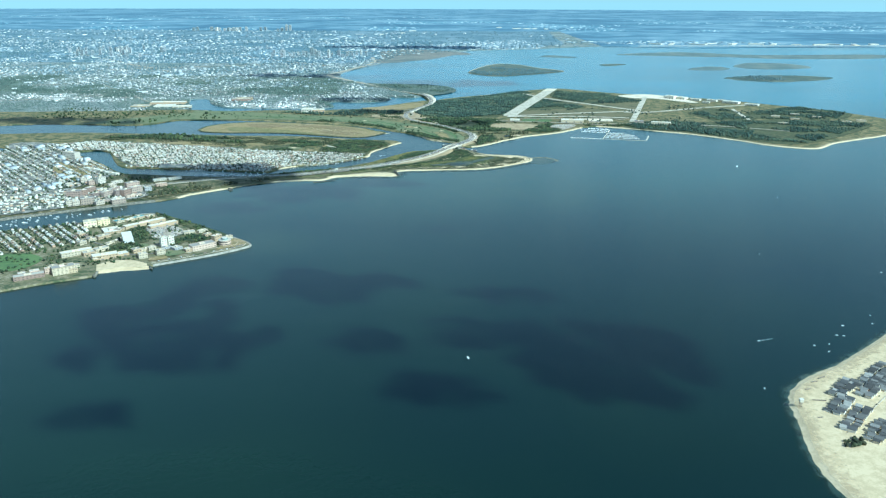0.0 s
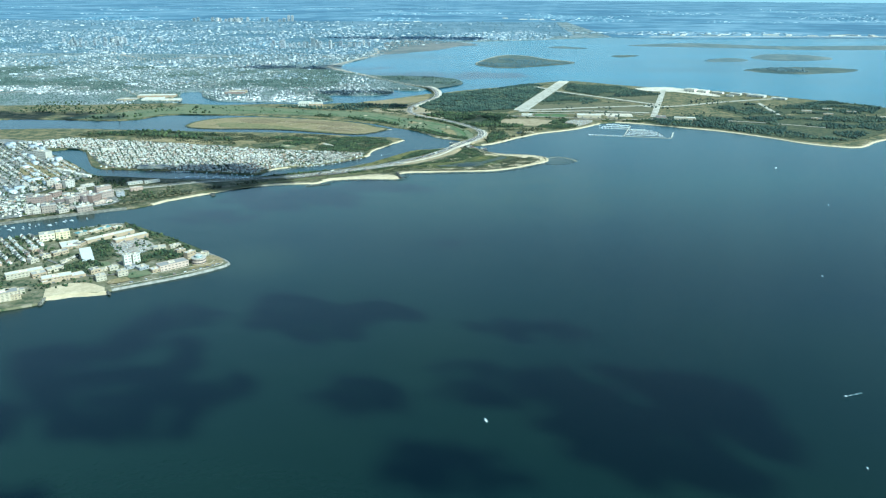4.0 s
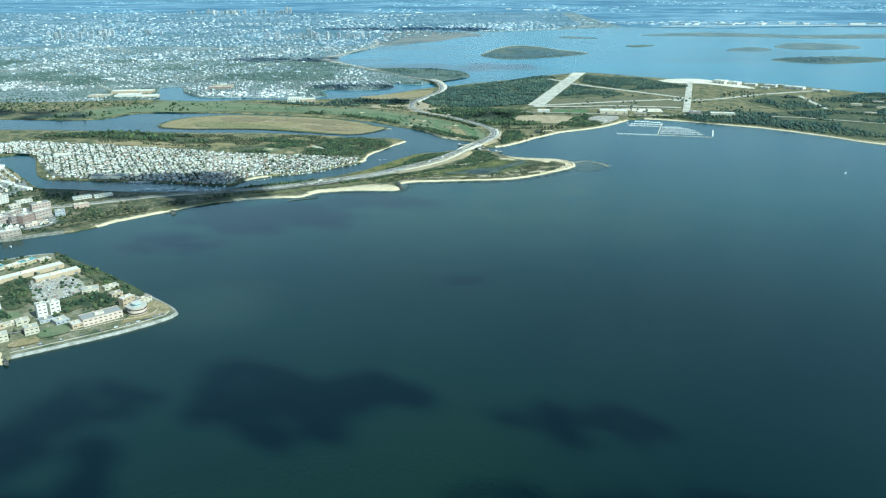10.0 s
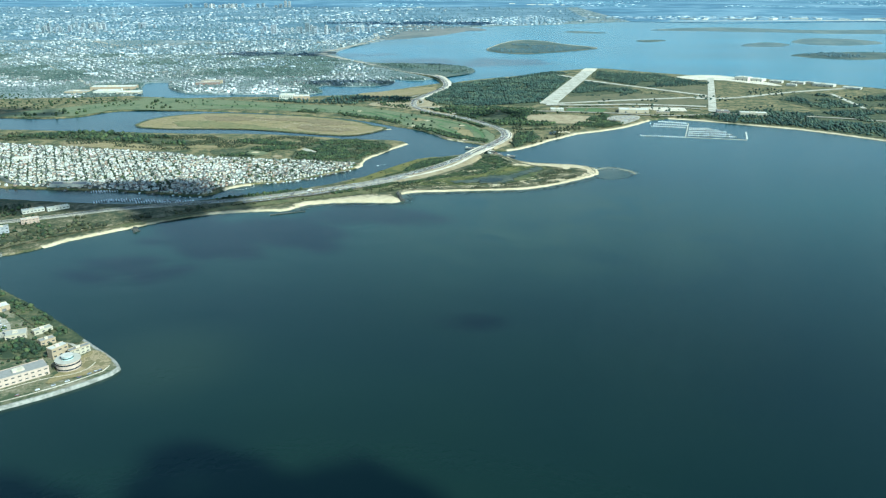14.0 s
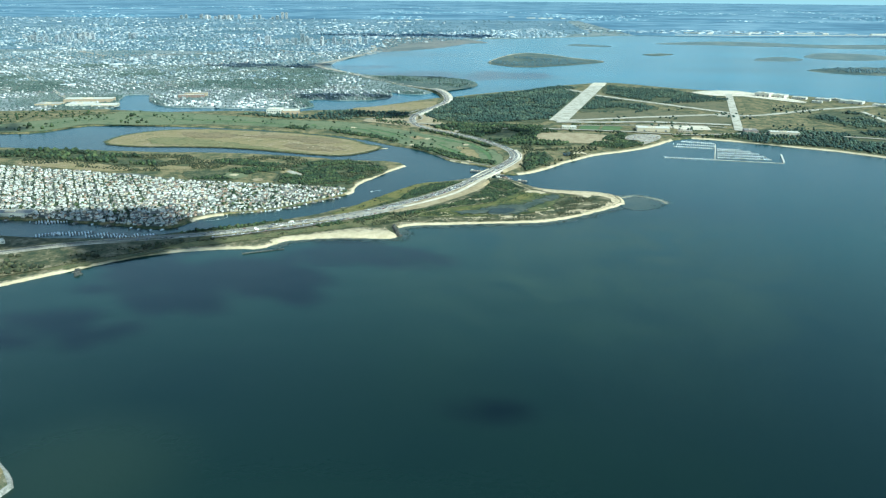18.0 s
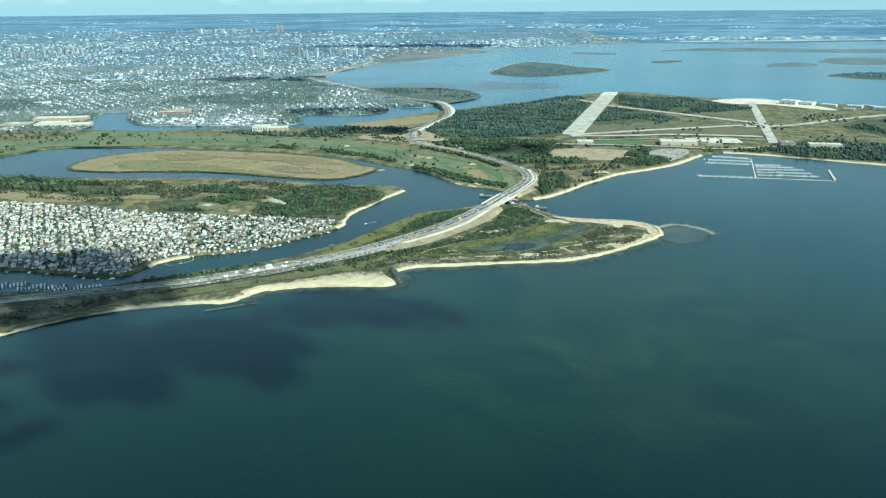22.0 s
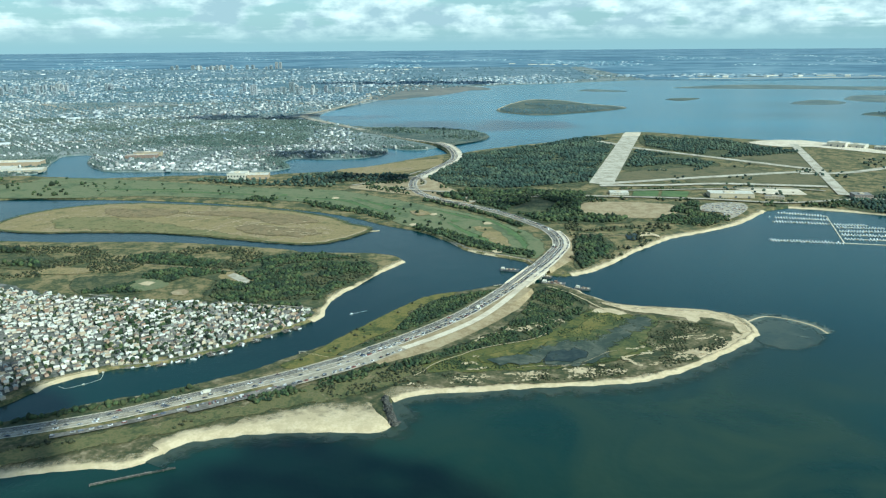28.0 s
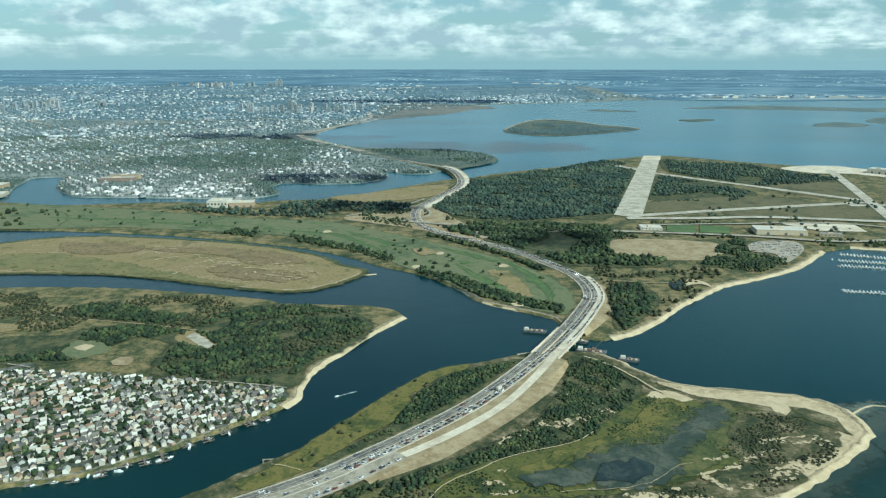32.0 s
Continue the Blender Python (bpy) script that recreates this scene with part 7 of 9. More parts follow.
# ---------------------------------------------------------------- houses
def house(width, depth, wall, rise, roof_mat, name="house", porch=True, glazed=True):
    """A gabled frame house; the ridge runs along x."""
    ob = new(name)
    w, d = width / 2, depth / 2
    part("wall", prism([(-d, 0), (d, 0), (d, wall), (0, wall + rise), (-d, wall)], -w, w), WALLS, ob)
    e = 0.05
    roof = bmesh.new()
    for s in (-1, 1):
        a = [(x, s * (d + e), wall - rise * e / d + 0.012) for x in (-w - e, w + e)]
        b = [(x, 0, wall + rise + 0.012) for x in (w + e, -w - e)]
        lo = [roof.verts.new(p) for p in a + b]
        hi = [roof.verts.new((p[0], p[1], p[2] + 0.03)) for p in a + b]
        roof.faces.new(hi if s < 0 else hi[::-1]); roof.faces.new(lo[::-1] if s < 0 else lo)
        for i in range(4):
            roof.faces.new((lo[i], lo[(i + 1) % 4], hi[(i + 1) % 4], hi[i]))
    bmesh.ops.recalc_face_normals(roof, faces=roof.faces[:])
    roof_part = part("roof", roof, roof_mat, ob)
    if glazed:
        part("chimney", boxes((w * 0.3, w * 0.3 + 0.07, d * 0.3, d * 0.3 + 0.07, wall, wall + rise + 0.1)), BRICKWORK, roof_part, "brick chimney")
    if porch:
        part("porch", boxes((-w * 0.7, w * 0.7, -d - 0.18, -d, wall * 0.45, wall * 0.52), (-w * 0.7, -w * 0.65, -d - 0.18, -d - 0.14, 0, wall * 0.45), (w * 0.65, w * 0.7, -d - 0.18, -d - 0.14, 0, wall * 0.45)), WHITE, ob, "white front porch")
    for x in (-w * 0.55, w * 0.35) if glazed else ():
        part("window", boxes((x - 0.06, x + 0.06, -d - 0.012, -d + 0.01, wall * 0.6, wall * 0.85)), GLASS, ob)
    part("door", boxes((-0.045, 0.045, -d - 0.014, -d + 0.01, 0.0, wall * 0.42)), TIMBER, ob)
    return ob


def hold(ob, label, category, group):
    return tagged(ob, label, category, group)


def inside_line(poly, x, y):
    return bool(inside(poly, np.array([x]), np.array([y]))[0])


styles = [hold(house(0.66, 0.52, 0.40, 0.2, ROOFS), "white two-storey frame house with gabled roof", "house", "houses of the neighbourhood"),
          hold(house(0.74, 0.55, 0.3, 0.22, ROOFS), "low pale frame house with steep roof", "house", "houses of the neighbourhood"),
          hold(house(0.55, 0.58, 0.46, 0.17, ROOFS), "tall narrow pale house with porch", "house", "houses of the neighbourhood"),
          hold(house(0.86, 0.6, 0.27, 0.18, ROOFS, porch=False), "small bungalow with shingled roof", "house", "houses of the neighbourhood")]
used_style = set()


def street_grid(poly, gap, row, turn, seed, skip=0.06, jit=1.0):
    """Spots along rows of back-to-back lots, with streets between the pairs."""
    r = random.Random(seed)
    c, s = math.cos(turn), math.sin(turn)
    px = [p[0] * c + p[1] * s for p in poly]
    py = [-p[0] * s + p[1] * c for p in poly]
    spots, y, k = [], min(py), 0
    while y < max(py):
        x = min(px) + r.random() * gap
        while x < max(px):
            if r.random() > skip:
                jx, jy = r.uniform(-0.25, 0.25) * gap * jit, r.uniform(-0.2, 0.2) * row * jit
                spots.append(((x + jx) * c - (y + jy) * s, (x + jx) * s + (y + jy) * c, turn + (0 if k % 2 else math.pi) + r.uniform(-0.14, 0.14) + (math.pi / 2 if r.random() < 0.25 * jit else 0)))
            x += gap
        y += row * (1.0 if k % 2 else 1.45)
        k += 1
    ok = inside(poly, np.array([q[0] for q in spots]), np.array([q[1] for q in spots]))
    return [q for q, i in zip(spots, ok) if i]


def joined_houses(name, spots, label, mats, size=1.0, base=0.3, seed=1, category="houses"):
    """Gabled houses too many to tell apart: walls and roofs each in one mesh."""
    r = random.Random(seed)
    dry = on_land(np.array([q[0] for q in spots]), np.array([q[1] for q in spots]))
    spots = [q for q, ok in zip(spots, dry) if ok]
    top = tagged(new(name), label, category, kind="stuff")
    wv, wf, rv, rf = [], [], [], []
    for x, y, a in spots:
        w, d = r.uniform(0.32, 0.52) * size, r.uniform(0.3, 0.42) * size
        h, g = r.uniform(0.3, 0.6) * size, r.uniform(0.15, 0.3) * size
        c, s = math.cos(a), math.sin(a)
        put = lambda px, py, pz: (x + px * c - py * s, y + px * s + py * c, base + pz)
        b = len(wv)
        wv += [put(*p) for p in ((-w, -d, 0), (w, -d, 0), (w, d, 0), (-w, d, 0), (-w, -d, h), (w, -d, h), (w, d, h), (-w, d, h), (-w, 0, h + g), (w, 0, h + g))]
        wf += [tuple(b + i for i in f) for f in ((0, 1, 5, 4), (2, 3, 7, 6), (1, 2, 6, 9, 5), (3, 0, 4, 8, 7))]
        b = len(rv)
        e = 0.05 * size
        rv += [put(*p) for p in ((-w - e, -d - e, h - 0.02), (w + e, -d - e, h - 0.02), (w + e, 0, h + g + 0.02), (-w - e, 0, h + g + 0.02), (w + e, d + e, h - 0.02), (-w - e, d + e, h - 0.02))]
        rf += [tuple(b + i for i in f) for f in ((0, 1, 2, 3), (3, 2, 4, 5))]
    mesh_object("wall", wv, wf, mats[0], top)
    mesh_object("roof", rv, rf, mats[1], top)
    return top


TURN_GB = 0.62
spots = street_grid(HOUSES, 0.64, 0.69, TURN_GB, 21, 0.18)
spots.sort(key=lambda q: (q[0] + 11) ** 2 + (q[1] - 14) ** 2)
hr = random.Random(31)
for i, (x, y, a) in enumerate(spots[:260]):
    k = hr.randrange(4)
    m = pose(x, y, 0.29, 0, 0, math.degrees(a) + (90 if hr.random() < 0.42 else 0) + hr.uniform(-12, 12))
    if k in used_style:
        ob = copy_thing(styles[k], m)
        f = hr.uniform(0.62, 0.86)
        ob.scale = (f, f, hr.uniform(0.65, 0.95))
    else:
        used_style.add(k)
        styles[k].matrix_basis = m
bank, gone = cut(gb_edge, (-30, 4.9), (-12.4, 18.6)), 0.0
west_bank = cut(gb_edge, (-82, 1.6), (-36.4, -2.6))
for p, q in list(zip(bank, bank[1:])) + list(zip(west_bank, west_bank[1:])):
    step = math.hypot(q[0] - p[0], q[1] - p[1])
    gone += step
    if gone > 0.66 and step > 0:
        gone = 0.0
        nx, ny = -(q[1] - p[1]) / step, (q[0] - p[0]) / step
        if hr.random() < 0.85:
            spots.append((p[0] + nx * hr.uniform(0.35, 0.6), p[1] + ny * hr.uniform(0.35, 0.6), math.atan2(ny, nx)))
joined_houses("neighbourhood_houses", spots[260:], "pale gabled houses packed along the streets", (WALLS, ROOFS), 0.58, 0.29, 2)
west = [q for q in street_grid(HOUSES_W, 0.66, 0.74, 2.05, 22, 0.14, 2.0) if not inside_line(HOUSES, q[0], q[1])]
west2 = [q for q in street_grid(HOUSES_W2, 0.66, 0.74, 2.08, 23, 0.16, 2.0) if not inside_line(HOUSES, q[0], q[1]) and not inside_line(HOUSES_W, q[0], q[1])]
gap_poly = [(-43.2, 26.7), (-30.5, 4.9), (-36.8, 0.4), (-38.0, -3.9), (-44.6, -3.6), (-52, -1.8), (-52.9, 29.6)]
west3 = [q for q in street_grid(gap_poly, 0.7, 0.74, 0.62, 24, 0.12, 1.5) if not inside_line(HOUSES, q[0], q[1]) and not inside_line(HOUSES_W, q[0], q[1])]
joined_houses("neighbourhood_houses", west + west2 + west3, "pale gabled houses packed in long rows", (WALLS, ROOFS), 0.57, 0.33, 3)

# cottages on the sand point
cottage = hold(house(0.78, 0.5, 0.3, 0.2, DARK_ROOFS, "beach_cottage", True, False), "grey-roofed beach cottage on the sand", "house", "beach cottages")
B = [Vector(p) for p in BREEZY_ROWS]
first_cottage = True
for a, b in ((B[0], B[1]), (B[2], B[3]), (B[4], B[5]), (B[6], B[7]), (B[8], B[9]), (B[10], B[11]), (B[4] + Vector((3, 1.5)), B[5] + Vector((6, 3))), (B[8] + Vector((3, 2)), B[9] + Vector((8, 5)))):
    d = (b - a).normalized()
    for row in (0, 1):
        n = int((b - a).length / 0.66)
        for i in range(n + 1):
            c = a + d * (i * 0.66 + hr.uniform(-0.09, 0.09)) + Vector((-d.y, d.x)) * (row * 1.0 - 0.5 + hr.uniform(-0.15, 0.15))
            m = pose(c.x, c.y, 0.25, 0, 0, math.degrees(math.atan2(d.y, d.x)) + 90 + hr.uniform(-5, 5))
            if first_cottage:
                cottage.matrix_basis, first_cottage = m, False
            else:
                f = hr.uniform(0.75, 1.0)
                copy_thing(cottage, m).scale = (f * 1.15, hr.uniform(0.85, 1.2), f * hr.uniform(0.8, 1.3))
tower = tagged(new("lookout_tower"), "pale lookout tower standing on the beach", "tower")
for dx in (-0.12, 0.12):
    for dy in (-0.12, 0.12):
        part("leg", tube(0.03, 0.025, 0, 0.8, 6, dx, dy), TIMBER, tower)
part("cabin", boxes((-0.2, 0.2, -0.2, 0.2, 0.8, 1.15)), WHITE, tower)
part("roof", boxes((-0.25, 0.25, -0.25, 0.25, 1.15, 1.2)), WHITE, tower)
tower.matrix_basis = pose(57.9, -139.0, 0.2)
for x, y, a, l in ((62.2, -132.6, 20, 0.9), (63.6, -131.5, 25, 1.1), (60.5, -134.6, 15, 0.7), (60.2, -137.3, -5, 1.6), (58.9, -141.6, 10, 0.6)):
    f = tagged(new("timber_fence"), "low dark timber fence on the sand", "fence", "beach fences")
    part("board", boxes((0, l, -0.02, 0.02, 0, 0.12)), TIMBER, f)
    for k in range(4):
        part("post", boxes((l * k / 3 - 0.02, l * k / 3 + 0.02, -0.03, 0.03, 0, 0.17)), TIMBER, f)
    f.matrix_basis = pose(x, y, 0.27, 0, 0, a)


# ---------------------------------------------------------------- larger buildings
@functools.lru_cache(None)
def pane_shape(w, h):
    bm = boxes((-w / 2, w / 2, -0.014, 0.01, 0, h))
    me = bpy.data.meshes.new("window")
    bm.to_mesh(me)
    bm.free()
    me.materials.append(DULL_GLASS)
    return me


def pane_mesh(w, h):
    return pane_shape(round(w, 2), round(h, 2))


def block(name, length, depth, height, wall_mat, roof_mat, floors, label, category, at, turn, z=0.3, group="", bays=6, wing=0.0, drum=False):
    """A flat-roofed block with window bands, parapet and roof plant."""
    ob = tagged(new(name), label, category, group)
    l, d = length / 2, depth / 2
    if drum:
        part("wall", tube(l, l, 0, height, 20), wall_mat, ob)
        part("roof", tube(l * 1.04, l * 1.04, height, height + 0.06, 20), roof_mat, ob)
        for f in range(floors):
            z0 = height * (f + 0.35) / floors
            part("window_band", tube(l + 0.015, l + 0.015, z0, z0 + height * 0.3 / floors, 20), GLASS, ob)
    else:
        part("wall", boxes((-l, l, -d, d, 0, height)), wall_mat, ob)
        roof_part = part("roof", boxes((-l + 0.04, l - 0.04, -d + 0.04, d - 0.04, height, height + 0.03)), roof_mat, ob)
        for s in (-1, 1):
            part("parapet", boxes((-l - 0.02, l + 0.02, s * d - 0.03, s * d + 0.03, height, height + 0.08)), wall_mat, roof_part)
        big_hall = floors == 1 and length > 5.0
        if big_hall:
            for k in (-0.3, 0.05, 0.35):
                part("loading_door", boxes((k * length, k * length + 0.5, -d - 0.015, -d + 0.01, 0, height * 0.5)), STEEL, ob)
        for f in range(0 if big_hall else floors):
            z0 = height * (f + 0.4) / floors
            z1 = z0 + height * 0.28 / floors
            step = length / bays
            for k in range(bays):
                pane_at = (-l + step * (k + 0.5), -d, z0)
                pane = new("window", pane_mesh(step * 0.5, z1 - z0))
                pane.parent, pane.location = ob, pane_at
        part("roof_plant", boxes((-l * 0.3, l * 0.15, -d * 0.4, d * 0.3, height + 0.03, height + 0.22)), CONCRETE, roof_part)
        if wing:
            part("wing", boxes((l - depth, l, d, d + wing, 0, height * 0.8)), wall_mat, ob)
            part("wing_roof", boxes((l - depth + 0.04, l - 0.04, d + 0.0, d + wing - 0.04, height * 0.8, height * 0.8 + 0.03)), roof_mat, ob)
    ob.matrix_basis = pose(at[0], at[1], z, 0, 0, turn)
    return ob


def between(name, a, b, depth, height, wall_mat, roof_mat, floors, label, category, group="", z=0.3, bays=6, wing=0.0):
    a, b = Vector(a), Vector(b)
    d = b - a
    n = Vector((-d.y, d.x)).normalized()
    c = (a + b) / 2 + n * depth / 2
    return block(name, d.length, depth, height, wall_mat, roof_mat, floors, label, category, c, math.degrees(math.atan2(d.y, d.x)), z, group, bays, wing)


CAMPUS_BLOCKS = [
    ('pink_hall', -35.8, -79.2, -32.1, -75.9, 2.0, 0.93),
    ('hall', -36.9, -79.9, -35.8, -78.9, 1.4, 0.55),
    ('library', -42.8, -76.9, -41.9, -76.1, 1.0, 1.98),
    ('library', -41.9, -75.4, -41.1, -74.3, 1.0, 1.62),
    ('slab', -41.9, -78.3, -40.6, -77.1, 1.2, 0.37),
    ('slab', -39.5, -78.8, -38.4, -77.5, 1.6, 0.46),
    ('hall', -44.5, -84.2, -43.2, -83.3, 1.3, 0.89),
    ('hall', -46.9, -80.8, -45.8, -79.6, 1.2, 0.73),
    ('hall', -41.9, -81.9, -40.6, -80.9, 1.3, 0.9),
    ('low', -46.2, -79.6, -43.7, -77.4, 0.8, 0.37),
    ('hall', -44.5, -79.1, -43.5, -78.1, 1.0, 0.65),
    ('pavilion', -52.5, -85.9, -47.5, -81.5, 1.8, 0.44),
    ('hall', -55.7, -82.9, -54.0, -81.5, 1.6, 0.63),
    ('hall', -54.4, -80.5, -52.7, -78.4, 1.4, 0.64),
    ('wedge', -51.2, -74.6, -49.7, -73.5, 2.2, 1.92),
    ('yellow', -64.5, -63.4, -62.2, -62.1, 2.0, 1.25),
    ('yellow', -62.0, -62.1, -59.9, -60.8, 1.8, 1.37),
    ('sport', -58.0, -68.2, -55.2, -66.4, 4.0, 0.4),
    ('low', -55.5, -66.2, -55.2, -64.4, 1.6, 0.51),
    ('shed', -55.0, -64.4, -48.9, -57.3, 1.4, 0.63),
    ('shed', -49.7, -64.2, -45.3, -59.5, 1.4, 0.63),
    ('shed', -56.9, -58.5, -55.6, -56.1, 1.2, 0.43),
    ('green', -58.9, -59.8, -57.6, -57.8, 1.6, 0.43),
    ('green', -55.7, -56.8, -54.4, -54.4, 1.6, 0.44),
    ('low', -53.7, -55.4, -52.6, -54.0, 1.0, 0.44),
    ('low', -41.0, -68.4, -39.0, -67.5, 1.6, 0.6),
    ('low', -38.4, -66.9, -37.0, -65.4, 0.8, 0.51),
    ('low', -36.2, -69.7, -35.1, -68.5, 0.9, 0.6),
    ('hall', -33.3, -72.8, -32.3, -71.2, 1.0, 1.17),
    ('hall', -31.6, -72.3, -30.2, -70.6, 0.7, 0.78),
    ('low', -62.5, -70.0, -61.7, -68.9, 1.4, 0.6),
    ('low', -59.0, -73.4, -58.0, -72.1, 1.3, 0.58),
    ('low', -57.7, -71.8, -56.0, -69.6, 1.2, 0.59),
    ('hall', -59.7, -75.8, -58.9, -74.5, 1.2, 0.67),
    ('low', -54.4, -75.4, -53.3, -73.3, 0.7, 0.29)
]
TOWN_BLOCKS = [
    ('brick', -80.9, -37.0, -77.6, -36.5, 1.6, 1.6),
    ('brick', -78.1, -34.8, -77.0, -33.4, 1.3, 1.38),
    ('brick', -77.7, -31.6, -76.8, -29.3, 1.3, 1.28),
    ('brick', -73.9, -37.3, -72.6, -34.2, 1.0, 1.11),
    ('brick', -71.5, -36.8, -70.2, -33.7, 1.1, 1.37),
    ('brick', -71.3, -32.3, -70.5, -29.1, 1.0, 1.28),
    ('brick', -68.8, -35.8, -67.9, -34.0, 1.0, 1.62),
    ('brick', -67.0, -35.3, -66.2, -32.7, 1.2, 1.63),
    ('brick', -66.1, -32.6, -64.4, -29.9, 1.3, 1.65),
    ('grey', -63.9, -29.8, -62.4, -28.9, 1.2, 1.03),
    ('redlow', -65.8, -37.0, -63.1, -34.4, 0.9, 0.62),
    ('white', -76.8, -45.5, -75.7, -44.7, 2.0, 1.4),
    ('white', -75.4, -45.1, -74.1, -44.2, 2.0, 1.17),
    ('white', -73.9, -44.2, -71.4, -42.6, 2.0, 1.66),
    ('white', -70.3, -44.1, -68.9, -42.5, 1.5, 0.71),
    ('white', -66.7, -43.3, -64.2, -41.2, 1.5, 1.07),
    ('white', -84.7, -20.6, -83.4, -19.5, 1.2, 1.35),
    ('white', -81.4, -23.1, -80.4, -22.0, 1.2, 1.2),
    ('white', -79.4, -22.0, -78.2, -19.9, 1.2, 1.75),
    ('white', -69.6, -27.2, -67.2, -24.7, 1.4, 1.57),
    ('redlow', -62.8, -24.5, -60.5, -23.0, 1.0, 0.8),
    ('shedw', -65.8, -18.5, -63.0, -16.3, 1.2, 0.55),
    ('shedw', -62.2, -16.8, -59.4, -14.5, 1.0, 0.55),
    ('white', -105.9, 13.2, -101.1, 11.2, 2.2, 2.06),
    ('white', -90.2, -21.8, -89.0, -21.2, 1.6, 0.81),
    ('white', -86.5, -25.2, -85.1, -24.2, 1.2, 0.79),
    ('white', -75.3, -24.9, -74.0, -23.3, 1.0, 0.66),
    ('white', -70.2, -42.5, -68.4, -40.9, 0.9, 0.6),
    ('white', -94.4, -13.9, -92.7, -12.7, 1.5, 0.56),
    ('shedw', -92.2, -3.2, -85.5, -6.7, 1.4, 0.58),
    ('shedw', -83.6, -9.0, -79.1, -11.2, 1.2, 0.57),
    ('white', -75.9, -21.4, -73.8, -19.2, 0.9, 0.54)
]
G = "campus buildings"
LOOKS = {"pink_hall": (PINK_WALL, CAMPUS_ROOF, "campus_hall", "long pink-tan campus building above the sea wall"), "hall": (CAMPUS_WALL, CAMPUS_ROOF, "campus_hall", "pale tan campus hall with flat roof"),
         "library": (WHITE, CAMPUS_ROOF, "library_tower", "tall pale library block with sloping foot"), "slab": (SLATE, CAMPUS_ROOF, "campus_hall", "low grey slab building below the library"),
         "low": (CAMPUS_WALL, CAMPUS_ROOF, "campus_hall", "low cream campus building among trees"), "pavilion": (CAMPUS_WALL, WHITE, "pavilion", "low white pavilion above the campus beach"),
         "yellow": (YELLOW_WALL, CAMPUS_ROOF, "arts_building", "yellowish campus block by the moorings"), "sport": (CAMPUS_WALL, WHITE, "sports_hall", "broad white-roofed sports hall"),
         "shed": (CAMPUS_WALL, WHITE, "campus_shed", "long low white-roofed hall by the car park"), "green": (CAMPUS_WALL, BLUE_ROOF, "tennis_hall", "low hall with blue-green roof"),
         "brick": (BRICKWORK, CAMPUS_ROOF, "apartment_block", "brown brick apartment block near the bay"), "grey": (SLATE, CAMPUS_ROOF, "apartment_block", "grey apartment block near the bay"),
         "redlow": (PINK_WALL, CAMPUS_ROOF, "shop_block", "low reddish shop block near the bay"), "white": (CREAM_WALL, CAMPUS_ROOF, "apartment_block", "pale apartment block near the bay"),
         "shedw": (WHITE, WHITE, "shed", "long low white shed in the town")}
for n_block, (look_name, x0, y0, x1, y1, deep, tall) in enumerate(CAMPUS_BLOCKS + TOWN_BLOCKS):
    on_campus = n_block < len(CAMPUS_BLOCKS)
    long = math.hypot(x1 - x0, y1 - y0)
    if look_name == "wedge":
        hall = tagged(new("lecture_hall"), "grey sloping lecture hall with windowless roof", "building", G)
        part("wall", prism([(-deep / 2, 0), (deep / 2, 0), (deep / 2, tall), (deep * 0.3, tall)], -long / 2, long / 2), CAMPUS_WALL, hall)
        part("roof", prism([(-deep / 2 - 0.05, 0.02), (deep * 0.3, tall + 0.03), (deep * 0.3, tall + 0.09), (-deep / 2 - 0.09, 0.08)], -long / 2 - 0.04, long / 2 + 0.04), SLATE, hall, "steep grey roof slab")
        d = Vector((x1 - x0, y1 - y0)).normalized()
        hall.matrix_basis = pose((x0 + x1) / 2 - d.y * deep / 2, (y0 + y1) / 2 + d.x * deep / 2, 0.3, 0, 0, math.degrees(math.atan2(d.y, d.x)))
        continue
    wm, rm, name, words = LOOKS[look_name]
    floors = max(1, round(tall / 0.5))
    between(name, (x0, y0), (x1, y1), deep, tall, wm, rm, floors, words, "building", G if on_campus else "bayside buildings", bays=max(2, round(long / 0.6)), wing=deep * 0.7 if look_name in ("hall", "white") and n_block % 3 == 0 else 0.0)
block("rotunda", 2.5, 2.5, 1.0, PINK_WALL, CAMPUS_ROOF, 2, "round pink-tan campus hall with curved windows", "building", (-30.8, -74.4), 0, group=G, drum=True)
block("rotunda", 1.2, 1.2, 0.35, GREEN_ROOF, CAMPUS_ROOF, 1, "small round green lantern on the campus hall", "building", (-30.8, -74.4), 0, 1.36, G, drum=True)
W = CAMP_W
between("apartment_block", W[0], W[1], 2.0, 1.3, CAMPUS_WALL, CAMPUS_ROOF, 5, "pale apartment block on the shore", "building", "shore apartments", bays=6)
for k, (dx, dy, wide, deep, tall, wm) in enumerate(((-1.5, 1.8, 1.6, 0.9, 1.0, PINK_WALL), (0.8, 2.6, 1.2, 1.0, 1.3, CAMPUS_WALL), (2.6, 2.2, 1.4, 0.8, 0.8, CAMPUS_WALL), (-3.6, 0.6, 1.6, 1.0, 0.9, PINK_WALL), (1.8, 4.4, 1.8, 1.0, 0.7, CAMPUS_WALL), (-5.6, 0.0, 1.3, 1.1, 0.6, BRICKWORK), (-2.0, 4.2, 1.3, 0.9, 0.6, CAMPUS_WALL))):
    block("apartment_block", wide, deep, tall, wm, CAMPUS_ROOF, max(1, round(tall / 0.45)), "cream and pink apartment block on the shore", "building", (W[0][0] + dx, W[0][1] + dy), 36, 0.3, "shore apartments", 3)
